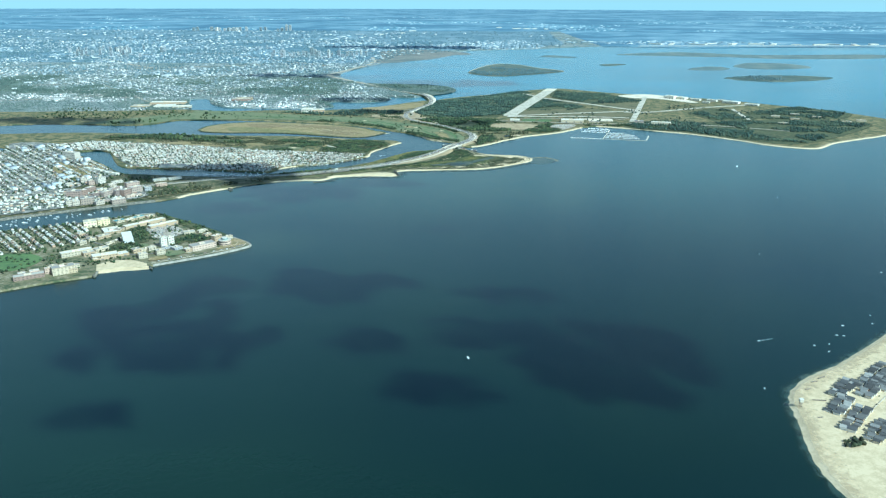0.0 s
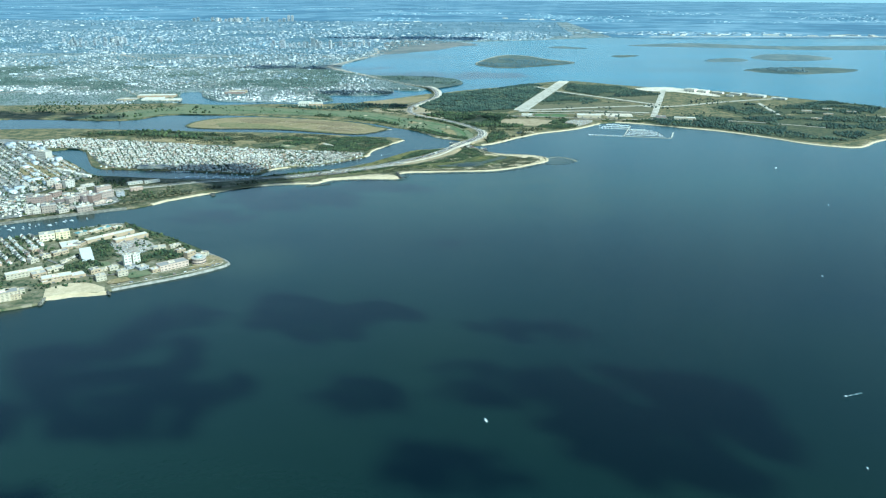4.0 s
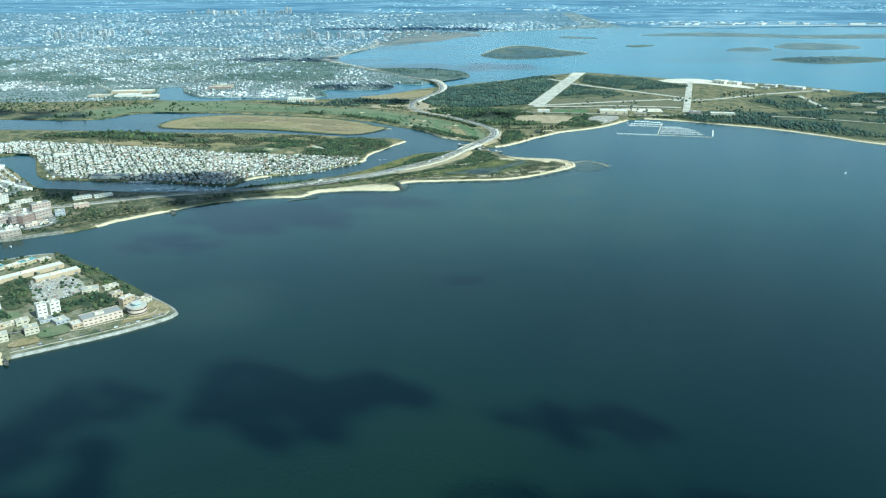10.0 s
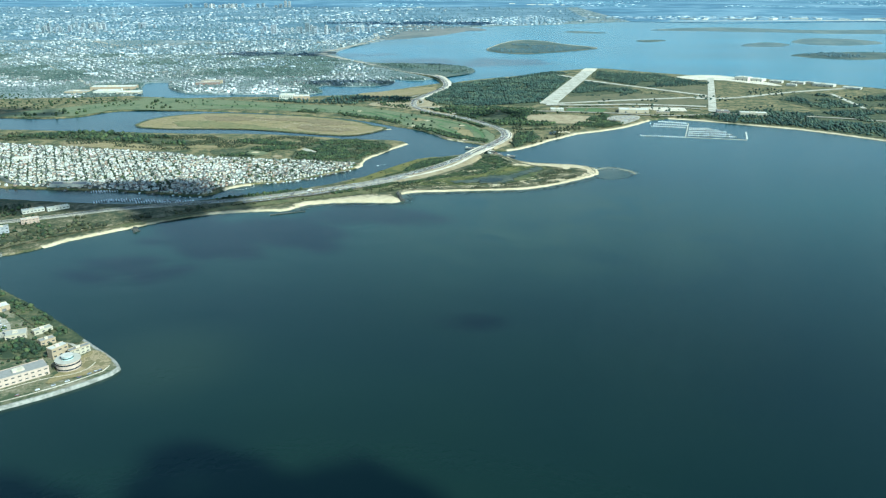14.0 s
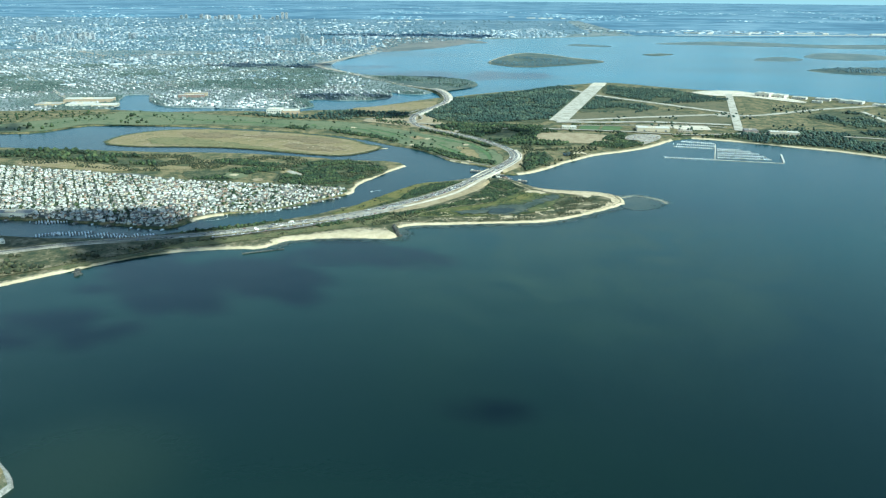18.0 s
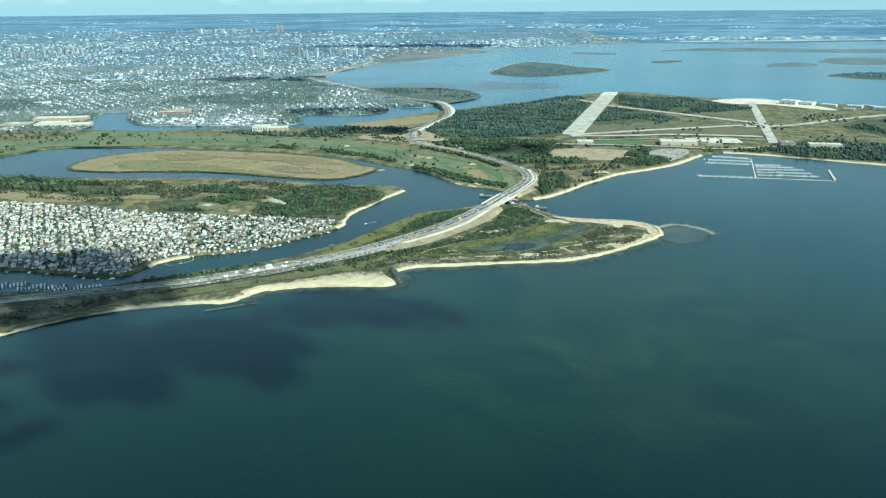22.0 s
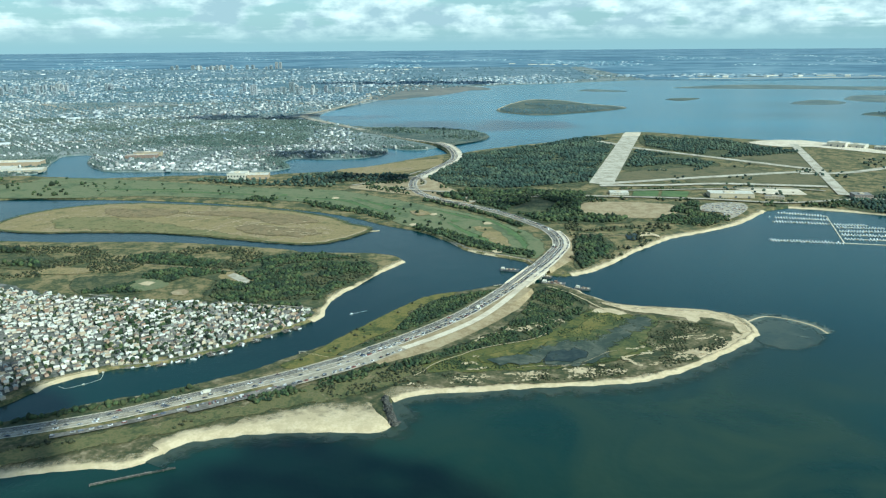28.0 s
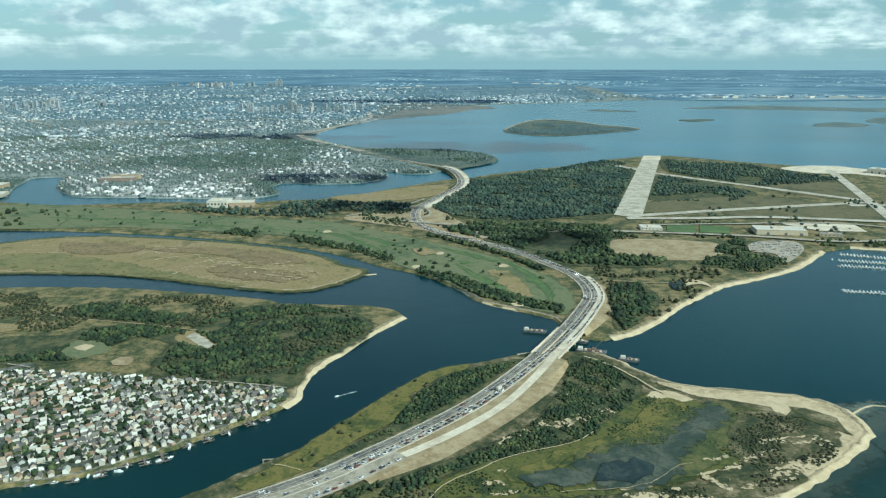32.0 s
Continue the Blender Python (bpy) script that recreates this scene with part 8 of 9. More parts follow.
between("apartment_block", W[2], W[3], 1.4, 0.7, BRICKWORK, CAMPUS_ROOF, 2, "low brick building by the oval", "building", "shore apartments", bays=8)
between("campus_hall", W[4], W[5], 1.6, 0.8, CAMPUS_WALL, WHITE, 2, "long low white campus hall", "building", G, bays=10)
between("campus_hall", W[6], W[7], 1.8, 0.8, CAMPUS_WALL, WHITE, 2, "low white campus hall behind the beach", "building", G, bays=8)
joined_houses("campus_row_houses", street_grid(CAMP_ROWS, 0.56, 1.45, 2.3, 41, 0.1, 0.35), "pale row houses beside the campus", (WALLS, ROOFS), 0.78, 0.3, 5)
joined_houses("campus_row_houses", street_grid([(-72, -84), (-82, -67), (-130, -98), (-120, -134), (-80, -110), (-66, -101)], 0.62, 1.5, 2.3, 42, 0.12, 0.4), "pale houses west of the campus", (WALLS, ROOFS), 0.8, 0.3, 6)

joined_houses("town_houses", street_grid(SHEEP_ROWS, 0.58, 1.75, 2.3, 43, 0.14, 0.35) + street_grid(SHEEP_ROWS2, 0.8, 1.2, 0.6, 44, 0.45), "pale town houses in long rows", (WALLS, ROOFS), 0.72, 0.36, 7)
sx, sy = spread_points(SHEEP_ROWS, 4.6, 46)
gap_spot = np.array([noise.noise((a * 0.08, b * 0.08, 3.0)) > 0.0 for a, b in zip(sx, sy)], bool) & on_land(sx, sy)
SHOP_SPOTS = list(zip(sx[gap_spot], sy[gap_spot]))
joined_houses("town_houses", street_grid([(-98, -36), (-136, 32), (-200, 60), (-210, -30), (-130, -70)], 0.62, 1.7, 2.3, 45, 0.12, 0.4), "pale town houses in long rows", (WALLS, ROOFS), 0.85, 0.3, 8)
between("marina_shed", (-70.5, 0.2), (-63.5, 0.4), 2.2, 0.6, WHITE, CAMPUS_ROOF, 1, "long low white boat shed at the creek", "building", "", z=0.25)
between("warehouse", (-90.5, 23.0), (-87.0, 24.0), 1.6, 0.6, WHITE, WHITE, 1, "white warehouse at the head of the creek", "building", "", z=0.3)

H = HANGAR_ROW
between("hangar", H[0], (H[1][0], H[1][1] + 0.2), 4.2, 0.9, CAMPUS_WALL, WHITE, 1, "long hangar with white roof", "hangar", "airfield hangars", bays=12)
between("hangar", (62.2, 97.6), (71.2, 96.4), 1.6, 0.6, CAMPUS_WALL, WHITE, 1, "long white-roofed hangar annex", "hangar", "airfield hangars", bays=12)
between("hangar", (72.5, 92.3), (76.3, 91.2), 1.6, 0.5, CAMPUS_WALL, CAMPUS_ROOF, 1, "small pale airfield shed", "hangar", "airfield hangars")
between("hangar", (91.0, 91.2), (94.6, 90.6), 3.4, 0.9, BRICKWORK, CAMPUS_ROOF, 2, "brick hangar with grey roof", "hangar", "airfield hangars")
between("hangar", (97.2, 88.8), (104.8, 87.4), 2.6, 0.9, CAMPUS_WALL, WHITE, 1, "white-roofed hangar by the trees", "hangar", "airfield hangars")
between("clubhouse", (40.5, 97.6), (44.6, 97.2), 2.6, 0.5, WHITE, WHITE, 1, "low white clubhouse beside the pitches", "building", z=0.25)
for x0, y0, x1, y1, dp, h in ((126, 178, 130, 174, 4, 1.4), (131, 176, 135, 172, 4, 1.0), (137, 170, 141, 167, 3, 0.8), (144, 166, 148, 163, 3, 0.8), (150, 160, 156, 155, 4, 0.9), (140, 160, 143, 158, 2, 0.6), (158, 152, 163, 148, 3, 0.6), (150, 168, 153, 165, 2, 0.6)):
    between("hangar", (x0, y0), (x1, y1), dp, h, WHITE, WHITE, 1, "white airfield hangar at the edge of the bay", "hangar", "bayside hangars")
for x, y in ((166, 118), (172, 110), (178, 96), (160, 104), (150, 92), (186, 100), (155, 112)):
    between("barracks", (x, y), (x + 3.5, y - 1.0), 1.5, 0.6, CAMPUS_WALL, CAMPUS_ROOF, 1, "low pale building among the trees", "building", "airfield buildings", 0.22)
between("shopping_mall", (-121, 132), (-113, 132.6), 6.0, 0.9, WHITE, WHITE, 1, "big white shopping mall by the basin", "building", bays=8)
between("shopping_mall", (-112, 131), (-104, 132.5), 5.0, 0.7, CAMPUS_WALL, WHITE, 1, "low cream store wing by the basin", "building", bays=8)
between("store", (-132, 133), (-124, 133.5), 5.0, 0.7, CAMPUS_WALL, CAMPUS_ROOF, 1, "low pale store by the basin", "building", bays=6)
between("shopping_mall", (-126, 141), (-110, 143), 5.0, 1.3, CAMPUS_WALL, WHITE, 1, "big white store block by the basin", "building", bays=8)
between("store", (-50.6, 119.8), (-46.0, 119.8), 4.0, 1.5, WHITE, WHITE, 1, "white box store beside the golf course", "building")
between("store", (-45.6, 119.9), (-40.4, 120.6), 4.0, 1.0, CAMPUS_WALL, WHITE, 1, "pale long store beside the golf course", "building")
between("apartment_complex", (-92, 158), (-83, 159.5), 3, 0.9, BRICKWORK, CAMPUS_ROOF, 4, "reddish terraced apartment complex on the basin", "building", bays=14)
between("apartment_complex", (-91, 162), (-83, 163), 2.5, 1.2, CAMPUS_WALL, CAMPUS_ROOF, 5, "pale terraced apartment complex on the basin", "building", bays=14)


# ---------------------------------------------------------------- far towers
def tower_block(name, wide, deep, tall, wall_mat, label, group):
    ob = tagged(new(name), label, "tower", group)
    part("wall", boxes((-wide / 2, wide / 2, -deep / 2, deep / 2, 0, tall)), wall_mat, ob)
    part("roof", boxes((-wide / 2 - 0.05, wide / 2 + 0.05, -deep / 2 - 0.05, deep / 2 + 0.05, tall, tall + 0.15)), CAMPUS_ROOF, ob)
    part("stair_head", boxes((-wide / 5, wide / 5, -deep / 5, deep / 5, tall + 0.15, tall + 0.7)), wall_mat, ob)
    bm = bmesh.new()
    for f in range(int(tall / 0.6)):
        for k in (-0.3, 0.0, 0.3):
            box_mesh(bm, k * wide - wide * 0.1, k * wide + wide * 0.1, -deep / 2 - 0.03, -deep / 2 + 0.02, 0.25 + f * 0.6, 0.5 + f * 0.6)
    part("glazing", bm, GLASS, ob)["kind"] = "stuff"
    return ob


tr = random.Random(77)
# Brown brick greyed towards blue: haze put into the colour.
FAR_BRICK = several("hazed_brick", [(0.29, 0.33, 0.35), (0.33, 0.36, 0.38), (0.38, 0.40, 0.41)], 0.9)
proto_a = tower_block("tower_block", 4.2, 2.6, 6.5, FAR_BRICK, "distant brown apartment tower", "far apartment towers")
proto_b = tower_block("tower_block", 3.2, 3.0, 7.5, MID_TOWN, "distant pale apartment tower", "far apartment towers")
proto_a.matrix_basis = pose(-129, 463, 0.26)
proto_b.matrix_basis = pose(-106, 478, 0.26)
for i in range(26):
    u = i / 25
    copy_thing(proto_a if tr.random() < 0.6 else proto_b, pose(-142 + 82 * u + tr.uniform(-2, 2), 470 + tr.uniform(-12, 30), 0.26, 0, 0, tr.uniform(-20, 20))).scale = (0.6, 0.6, tr.uniform(0.4, 0.75))
for i in range(34):
    copy_thing(proto_a if tr.random() < 0.7 else proto_b, pose(tr.uniform(-345, -250), tr.uniform(455, 560), 0.26, 0, 0, tr.uniform(-20, 20))).scale = (0.6, 0.6, tr.uniform(0.35, 0.8))
for i in range(26):
    copy_thing(proto_b, pose(tr.uniform(-400, -250), tr.uniform(1050, 1095), 0.26, 0, 0, tr.uniform(-20, 20))).scale = (1.2, 1.2, tr.uniform(0.45, 0.8))
copy_thing(proto_b, pose(-252, 1093, 0.26)).scale = (1.2, 1.2, 1.25)
copy_thing(proto_b, pose(-246, 1093, 0.26)).scale = (1.1, 1.1, 1.2)


# ---------------------------------------------------------------- trees and bushes
CITY_LINE = basin_n + [(187, 700), (200, 1100), (-900, 1100), (-700, 130)]
LEAVES = material("tree_leaves", [(0.012, 0.025, 0.011), (0.023, 0.042, 0.016), (0.041, 0.062, 0.021), (0.070, 0.084, 0.029)], 0.5, 6, 0.9, 0.10, vary=0.5, spread=(0.43, 0.57))
SHRUBS = material("shrub_leaves", [(0.022, 0.031, 0.013), (0.040, 0.047, 0.019), (0.072, 0.068, 0.030)], 0.6, 6, 0.9, 0.08, vary=0.45, spread=(0.43, 0.57))
# Leaf colours for the distance bands, greyed and blued with painted haze.
MID_LEAVES = material("lightly_hazed_leaves", [(0.022, 0.043, 0.032), (0.037, 0.062, 0.045), (0.074, 0.098, 0.059)], 0.07, 3, 0.9, vary=0.5)
DEEP_LEAVES = material("hazed_street_leaves", [(0.050, 0.080, 0.066), (0.070, 0.098, 0.080), (0.098, 0.122, 0.098)], 0.05, 2.5, 0.9, vary=0.3)
SEMI_LEAVES = material("half_hazed_leaves", [(0.090, 0.122, 0.110), (0.112, 0.144, 0.126), (0.140, 0.166, 0.140)], 0.04, 2.5, 0.9, vary=0.25)
FAR_LEAVES = material("hazed_far_leaves", [(0.080, 0.135, 0.155), (0.104, 0.158, 0.175), (0.132, 0.182, 0.195)], 0.1, 2, 0.9, vary=0.25)
BARK = material("tree_bark", [(0.06, 0.045, 0.035), (0.12, 0.095, 0.07)], 3, 14, 0.95, 0.01)


def clump(subdivisions, seed):
    """An uneven leafy clump with lobes and hollows; unit size, standing on z = 0."""
    bm = bmesh.new()
    bmesh.ops.create_icosphere(bm, subdivisions=subdivisions, radius=1.0)
    for v in bm.verts:
        n = noise.noise(v.co * 1.6 + Vector((seed * 7.3, 0, 0))) * 0.5 + noise.noise(v.co * 3.7 + Vector((0, seed * 3.1, 0))) * 0.35
        v.co *= 0.85 + n
        v.co.z = v.co.z * 0.85 + 0.55
        if v.co.z < 0.05:
            v.co.z = 0.0
    vs = np.array([v.co[:] for v in bm.verts])
    fs = np.array([[v.index for v in f.verts] for f in bm.faces])
    bm.free()
    return vs, fs


FINE = [clump(2, k) for k in range(7)]
COARSE = [clump(1, k) for k in range(5)]


def blob(seed):
    """A crown of eleven corners, for trees seen from kilometres away."""
    r = np.random.default_rng(seed)
    ring = [(math.cos(a) * q, math.sin(a) * q, h) for n, h, f in ((5, 0.25, 0.0), (5, 0.8, 0.6)) for a, q in ((2 * math.pi * i / n + f, r.uniform(0.7, 1.15)) for i in range(n))]
    vs = np.array(ring + [(0.0, 0.0, r.uniform(1.15, 1.5))])
    fs = [(i, (i + 1) % 5, 5 + i) for i in range(5)] + [((i + 1) % 5, 5 + (i + 1) % 5, 5 + i) for i in range(5)] + [(5 + i, 5 + (i + 1) % 5, 10) for i in range(5)]
    return vs, np.array(fs)


SMALL = [blob(k) for k in range(6)]



def grove(name, x, y, size, shapes, mat, label, z=0.27, seed=1, category="trees"):
    """Many crowns in one mesh."""
    r = np.random.default_rng(seed)
    vs, fs, base = [], [], 0
    for px, py in zip(x, y):
        v, f = shapes[r.integers(len(shapes))]
        a = r.uniform(0, 6.28)
        s = size * r.uniform(0.55, 1.25)
        c, q = math.cos(a) * s, math.sin(a) * s
        w = np.empty_like(v)
        w[:, 0], w[:, 1], w[:, 2] = px + v[:, 0] * c - v[:, 1] * q, py + v[:, 0] * q + v[:, 1] * c, z + v[:, 2] * s * r.uniform(0.7, 1.25)
        vs.append(w); fs.append(f + base); base += len(v)
    if not vs:
        return None
    vs, fs = np.concatenate(vs), np.concatenate(fs)
    me = bpy.data.meshes.new(name)
    me.vertices.add(len(vs)); me.vertices.foreach_set("co", vs.ravel())
    me.loops.add(len(fs) * 3); me.loops.foreach_set("vertex_index", fs.ravel())
    me.polygons.add(len(fs)); me.polygons.foreach_set("loop_start", np.arange(0, len(fs) * 3, 3))
    me.update(calc_edges=True)
    me.materials.append(mat)
    return tagged(new(name, me), label, category, kind="stuff")


def thin(x, y, scale, cut_off, seed):
    """Leaves gaps and glades by a slow noise."""
    keep = np.array([noise.noise((a * scale + seed, b * scale, seed * 0.3)) > cut_off for a, b in zip(x, y)], bool)
    return x[keep], y[keep]


OPEN = [MUD_FLAT, POOL_B, YARD, BALLGRASS, GB_CLEARING, PLAYGROUND, SAND_TONGUE, FIELD_TAN, BUNKER]
lane_x, lane_y = np.array(park)[::2].T


LANDS.append([(198, 292), (217, 308), (250, 314), (270, 299), (249, 279), (220, 270), (205, 277)])


def wood(poly, spacing, size, shapes, mat, label, seed, gaps=-0.35, scale=0.16, z=0.27, name="woodland"):
    x, y = spread_points(poly, spacing, seed)
    x, y = thin(x, y, scale, gaps, seed)
    k = np.ones(len(x), bool)
    for o in OPEN + ([HOUSES] if "garden" not in name else []):
        k &= ~inside(o, x, y)
    k &= np.array([np.hypot(lane_x - a, lane_y - b).min() > 2.3 for a, b in zip(x, y)], bool) if len(x) else k
    k &= on_land(x, y)
    x, y = x[k], y[k]
    return grove(name, x, y, size, shapes, mat, label, z, seed)


wood(GB_WOOD, 0.42, 0.31, FINE, LEAVES, "dense dark green woodland", 1, -0.12, 0.3)
wood(GB_WOOD, 0.5, 0.22, COARSE, SHRUBS, "paler scrub between the woodland trees", 111, 0.0, 0.24, name="bushes")
wood(GB_WOOD2, 0.44, 0.3, FINE, LEAVES, "green woodland with gaps", 2, -0.2)
wood(GB_WOOD3, 0.5, 0.34, FINE, LEAVES, "belt of green trees", 3, -0.3)
wood(GB_WOOD4, 1.1, 0.6, COARSE, LEAVES, "belt of green trees", 4, -0.3)
wood(EAST_WOOD, 0.29, 0.18, FINE, LEAVES, "dark scrub wood beside the embankment", 5, 0.02, 0.5)
SCRUB_BELT = [(16.5, 28.8), (18.3, 30.5), (20.4, 29.2), (22.6, 24.2), (21.2, 20.0), (18.8, 16.7), (16.5, 13.2), (13.7, 11.2), (10.6, 10.0), (7.5, 9.7), (6.2, 8.8), (3.0, 6.2), (3.4, 7.6), (6.2, 10.5), (9.6, 13.6), (12.6, 17.0), (15.2, 22.5)]
wood(SCRUB_BELT, 0.3, 0.17, FINE, LEAVES, "dark scrub below the embankment", 151, 0.06, 0.55)
wood(SCRUB_BELT, 0.34, 0.12, COARSE, SHRUBS, "low olive bushes below the embankment", 152, 0.0, 0.7, name="bushes")
wood([(-8, -1), (0, 4), (4, 5.6), (3.4, 3.2), (1, 0.6), (-2, -1.6), (-6, -2.8)], 0.36, 0.16, COARSE, SHRUBS, "bushes behind the wide beach", 153, -0.1, 0.5, name="bushes")
wood(ROADSIDE_WOOD, 0.31, 0.21, FINE, LEAVES, "dark trees along the parkway", 6, -0.4, 0.3)
wood(STRIP_W_WOOD, 0.5, 0.32, FINE, LEAVES, "dark trees between road and creek", 7, -0.3)
wood(SHEEP_SCRUB, 0.9, 0.4, FINE, SHRUBS, "green scrub behind the beach", 8, -0.1)
wood(SPIT_MARSH, 0.3, 0.1, COARSE, LEAVES, "scattered bushes on the marsh", 9, 0.12, 0.22, name="bushes")
wood([(2, 0), (10, 0.4), (18, 1.0), (25, 2.5), (31, 6), (36, 10), (36, 12), (30, 7.5), (24, 5), (16, 3.4), (8, 2.6), (2, 2.4)], 0.3, 0.14, COARSE, SHRUBS, "dune bushes behind the beach", 109, -0.02, 0.3, name="bushes")
wood([(24.5, 5.6), (27.5, 9), (27.0, 13), (29.5, 17.2), (33, 17.6), (37.2, 14.6), (36.6, 11.6), (31, 8.6)], 0.3, 0.13, COARSE, SHRUBS, "low dark scrub on the spit", 110, 0.0, 0.25, name="bushes")
wood(CREEK_MARSH, 0.9, 0.2, COARSE, SHRUBS, "low bushes in the marsh grass", 10, 0.2, 0.3, name="bushes")
wood(WOOD_A, 0.8, 0.46, FINE, MID_LEAVES, "dense woodland beside the runway", 11, -0.12, 0.16)
wood(WOOD_A, 0.9, 0.3, COARSE, MID_LEAVES, "lower trees and scrub beside the runway", 159, -0.3, 0.1)
wood(WOOD_B, 0.7, 0.45, FINE, LEAVES, "dark woodland south of the avenue", 12, -0.5, 0.1)
wood(WOOD_C, 0.5, 0.36, FINE, LEAVES, "dark scrub above the cove", 13, -0.3, 0.2)
wood(WOOD_D, 0.55, 0.36, FINE, LEAVES, "dark trees by the car park", 14, -0.2, 0.25)
wood([(46.3, 69.3), (51.2, 66.6), (57.6, 71.6), (58.6, 74), (53, 76), (47, 74)], 0.6, 0.3, COARSE, LEAVES, "bushes between car park and cove", 154, -0.1, 0.25)
wood([(27.8, 76.0), (35.4, 75.2), (37.9, 71.7), (34.9, 63.4), (27.8, 63.0), (25.7, 64.4)], 0.6, 0.26, COARSE, SHRUBS, "dark scrub south of the bare field", 155, -0.05, 0.3, name="bushes")
wood([(28, 87), (33, 88.6), (44, 89.6), (56, 90.5), (56, 93), (42, 94.2), (27, 95.6)], 0.8, 0.32, COARSE, LEAVES, "trees along the avenue", 156, 0.0, 0.3)
wood([(68.6, 84.8), (82, 82.8), (96, 78), (100, 82), (90, 90), (70, 89)], 0.9, 0.34, COARSE, LEAVES, "trees behind the marina", 157, -0.05, 0.25)
wood([(44, 103.4), (58, 103.6), (58, 105.6), (44, 106)], 0.8, 0.3, COARSE, LEAVES, "trees behind the pitches", 158, -0.1, 0.3)
FIELD_WEST_EDGE = [(33, 181), (44, 197), (54, 207), (61, 200), (52, 188), (57, 178), (46, 160), (34, 168)]
for i, w in enumerate((FIELD_WEST_EDGE, WOOD_F)):
    wood(w, 1.0, 0.45, COARSE, MID_LEAVES, "dense dark woodland on the bay edge of the airfield", 170 + i, -0.45, 0.1)
for i, w in enumerate((WOOD_E, WOOD_G, WOOD_H, WOOD_I, WOOD_J)):
    wood(w, 0.95, 0.45, COARSE, MID_LEAVES, "woodland on the old airfield", 20 + i, -0.12, 0.1)
wood([(50, 76), (56, 99), (90, 90), (150, 88), (185, 100), (150, 150), (100, 150), (60, 120)], 2.6, 0.42, COARSE, MID_LEAVES, "scattered trees on the old airfield", 30, 0.15, 0.06, name="scattered_trees")
wood([(22, 60), (33, 66), (48, 70), (33, 45), (25, 40)], 1.0, 0.35, COARSE, SHRUBS, "low scrub above the cove", 31, 0.05, 0.2, name="bushes")
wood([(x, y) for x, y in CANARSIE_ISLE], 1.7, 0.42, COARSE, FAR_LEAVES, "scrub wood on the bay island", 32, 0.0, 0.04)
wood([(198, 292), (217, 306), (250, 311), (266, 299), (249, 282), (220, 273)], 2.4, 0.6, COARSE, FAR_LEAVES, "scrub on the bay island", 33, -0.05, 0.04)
for i, w in enumerate((CAMP_TREES, CAMP_TREES2, CAMP_TREES3, CAMP_TREES4)):
    wood(w, 0.62, 0.29, FINE, LEAVES, "green campus trees", 40 + i, -0.08, 0.35, 0.4, "campus_trees")
wood([(-66, -97), (-30, -75), (-48, -55), (-60, -49), (-84, -66)], 1.15, 0.3, FINE, LEAVES, "street trees between the campus buildings", 45, -0.05, 0.4, 0.32, "campus_trees")
wood([(60.5, -146), (66, -139.5), (74, -127), (80, -128), (72, -138), (64, -147)], 1.0, 0.16, COARSE, SHRUBS, "small bushes between the cottages", 146, 0.0, 0.5, z=0.27, name="bushes")
wood([(-96, -26), (-90, -40), (-72, -46), (-60, -38), (-54, -30), (-66, -14), (-80, -8), (-94, -10)], 1.0, 0.3, FINE, LEAVES, "street trees between the bayside blocks", 149, 0.0, 0.36, 0.32, "street_trees")
wood([(-80.8, -67.3), (-66.7, -58.3), (-59.0, -73.0), (-64.1, -76.8), (-72.4, -82.3)], 0.9, 0.26, COARSE, LEAVES, "street trees between the row houses", 147, -0.1, 0.4, 0.32, "campus_trees")
wood(BREEZY_BUSH, 0.45, 0.3, FINE, SHRUBS, "dense olive bushes on the sand", 46, -0.6, z=0.3, name="bushes")
wood([(-14.5, -2.6), (-9, 0.2), (-3, 4.2), (1.5, 7.0), (3.5, 5.4), (-1.5, 2.6), (-8, -1.2), (-13, -4.2)], 0.36, 0.22, FINE, LEAVES, "dark trees between road and beach", 148, -0.15, 0.35)
wood([(-50, -22), (-38, -13.5), (-24, -9.5), (-17, -6.6), (-19, -9.5), (-30, -12.5), (-42, -18)], 0.55, 0.2, COARSE, SHRUBS, "dune bushes along the beach", 149, -0.05, 0.35, name="bushes")
# bank of trees between fairway and creek, and along the road
golf_bank = [(-2, 66.5), (4, 60.5), (8, 53.5), (13, 49.8), (18, 46), (19, 49), (14, 53), (9, 58), (5, 64), (0, 69.5)]
wood(golf_bank, 0.5, 0.34, FINE, LEAVES, "trees along the creek bank", 50, -0.3, 0.2)
bank2 = [(-40, 93.5), (-25, 87.5), (-14, 80), (-6, 72.5), (-5, 75), (-13, 83.5), (-24, 91.5), (-38, 97)]
wood(bank2, 0.65, 0.34, FINE, LEAVES, "trees along the creek bank", 51, -0.05, 0.15)
road_trees = [(x - 2.6, y - 0.6) for x, y in cut(park, (21, 68), (2, 93))] + [(x - 3.8, y - 1.2) for x, y in cut(park, (21, 68), (2, 93))][::-1]
wood(road_trees, 0.6, 0.4, FINE, LEAVES, "row of trees between golf course and road", 52, -0.4, 0.2)
wood(GOLF, 3.4, 0.34, FINE, LEAVES, "scattered golf course trees", 53, 0.12, 0.12, name="scattered_trees")
wood(GOLF_W + [], 3.0, 0.6, COARSE, LEAVES, "scattered golf course trees", 54, 0.1, 0.1, name="scattered_trees")
golf_n = [(-98, 126), (-70, 122), (-43, 112), (-20, 108), (0, 122), (-14, 128), (-26, 129), (-45, 118), (-70, 125)]
wood(golf_n, 1.1, 0.5, COARSE, MID_LEAVES, "dark trees north of the golf course", 55, -0.1, 0.08)
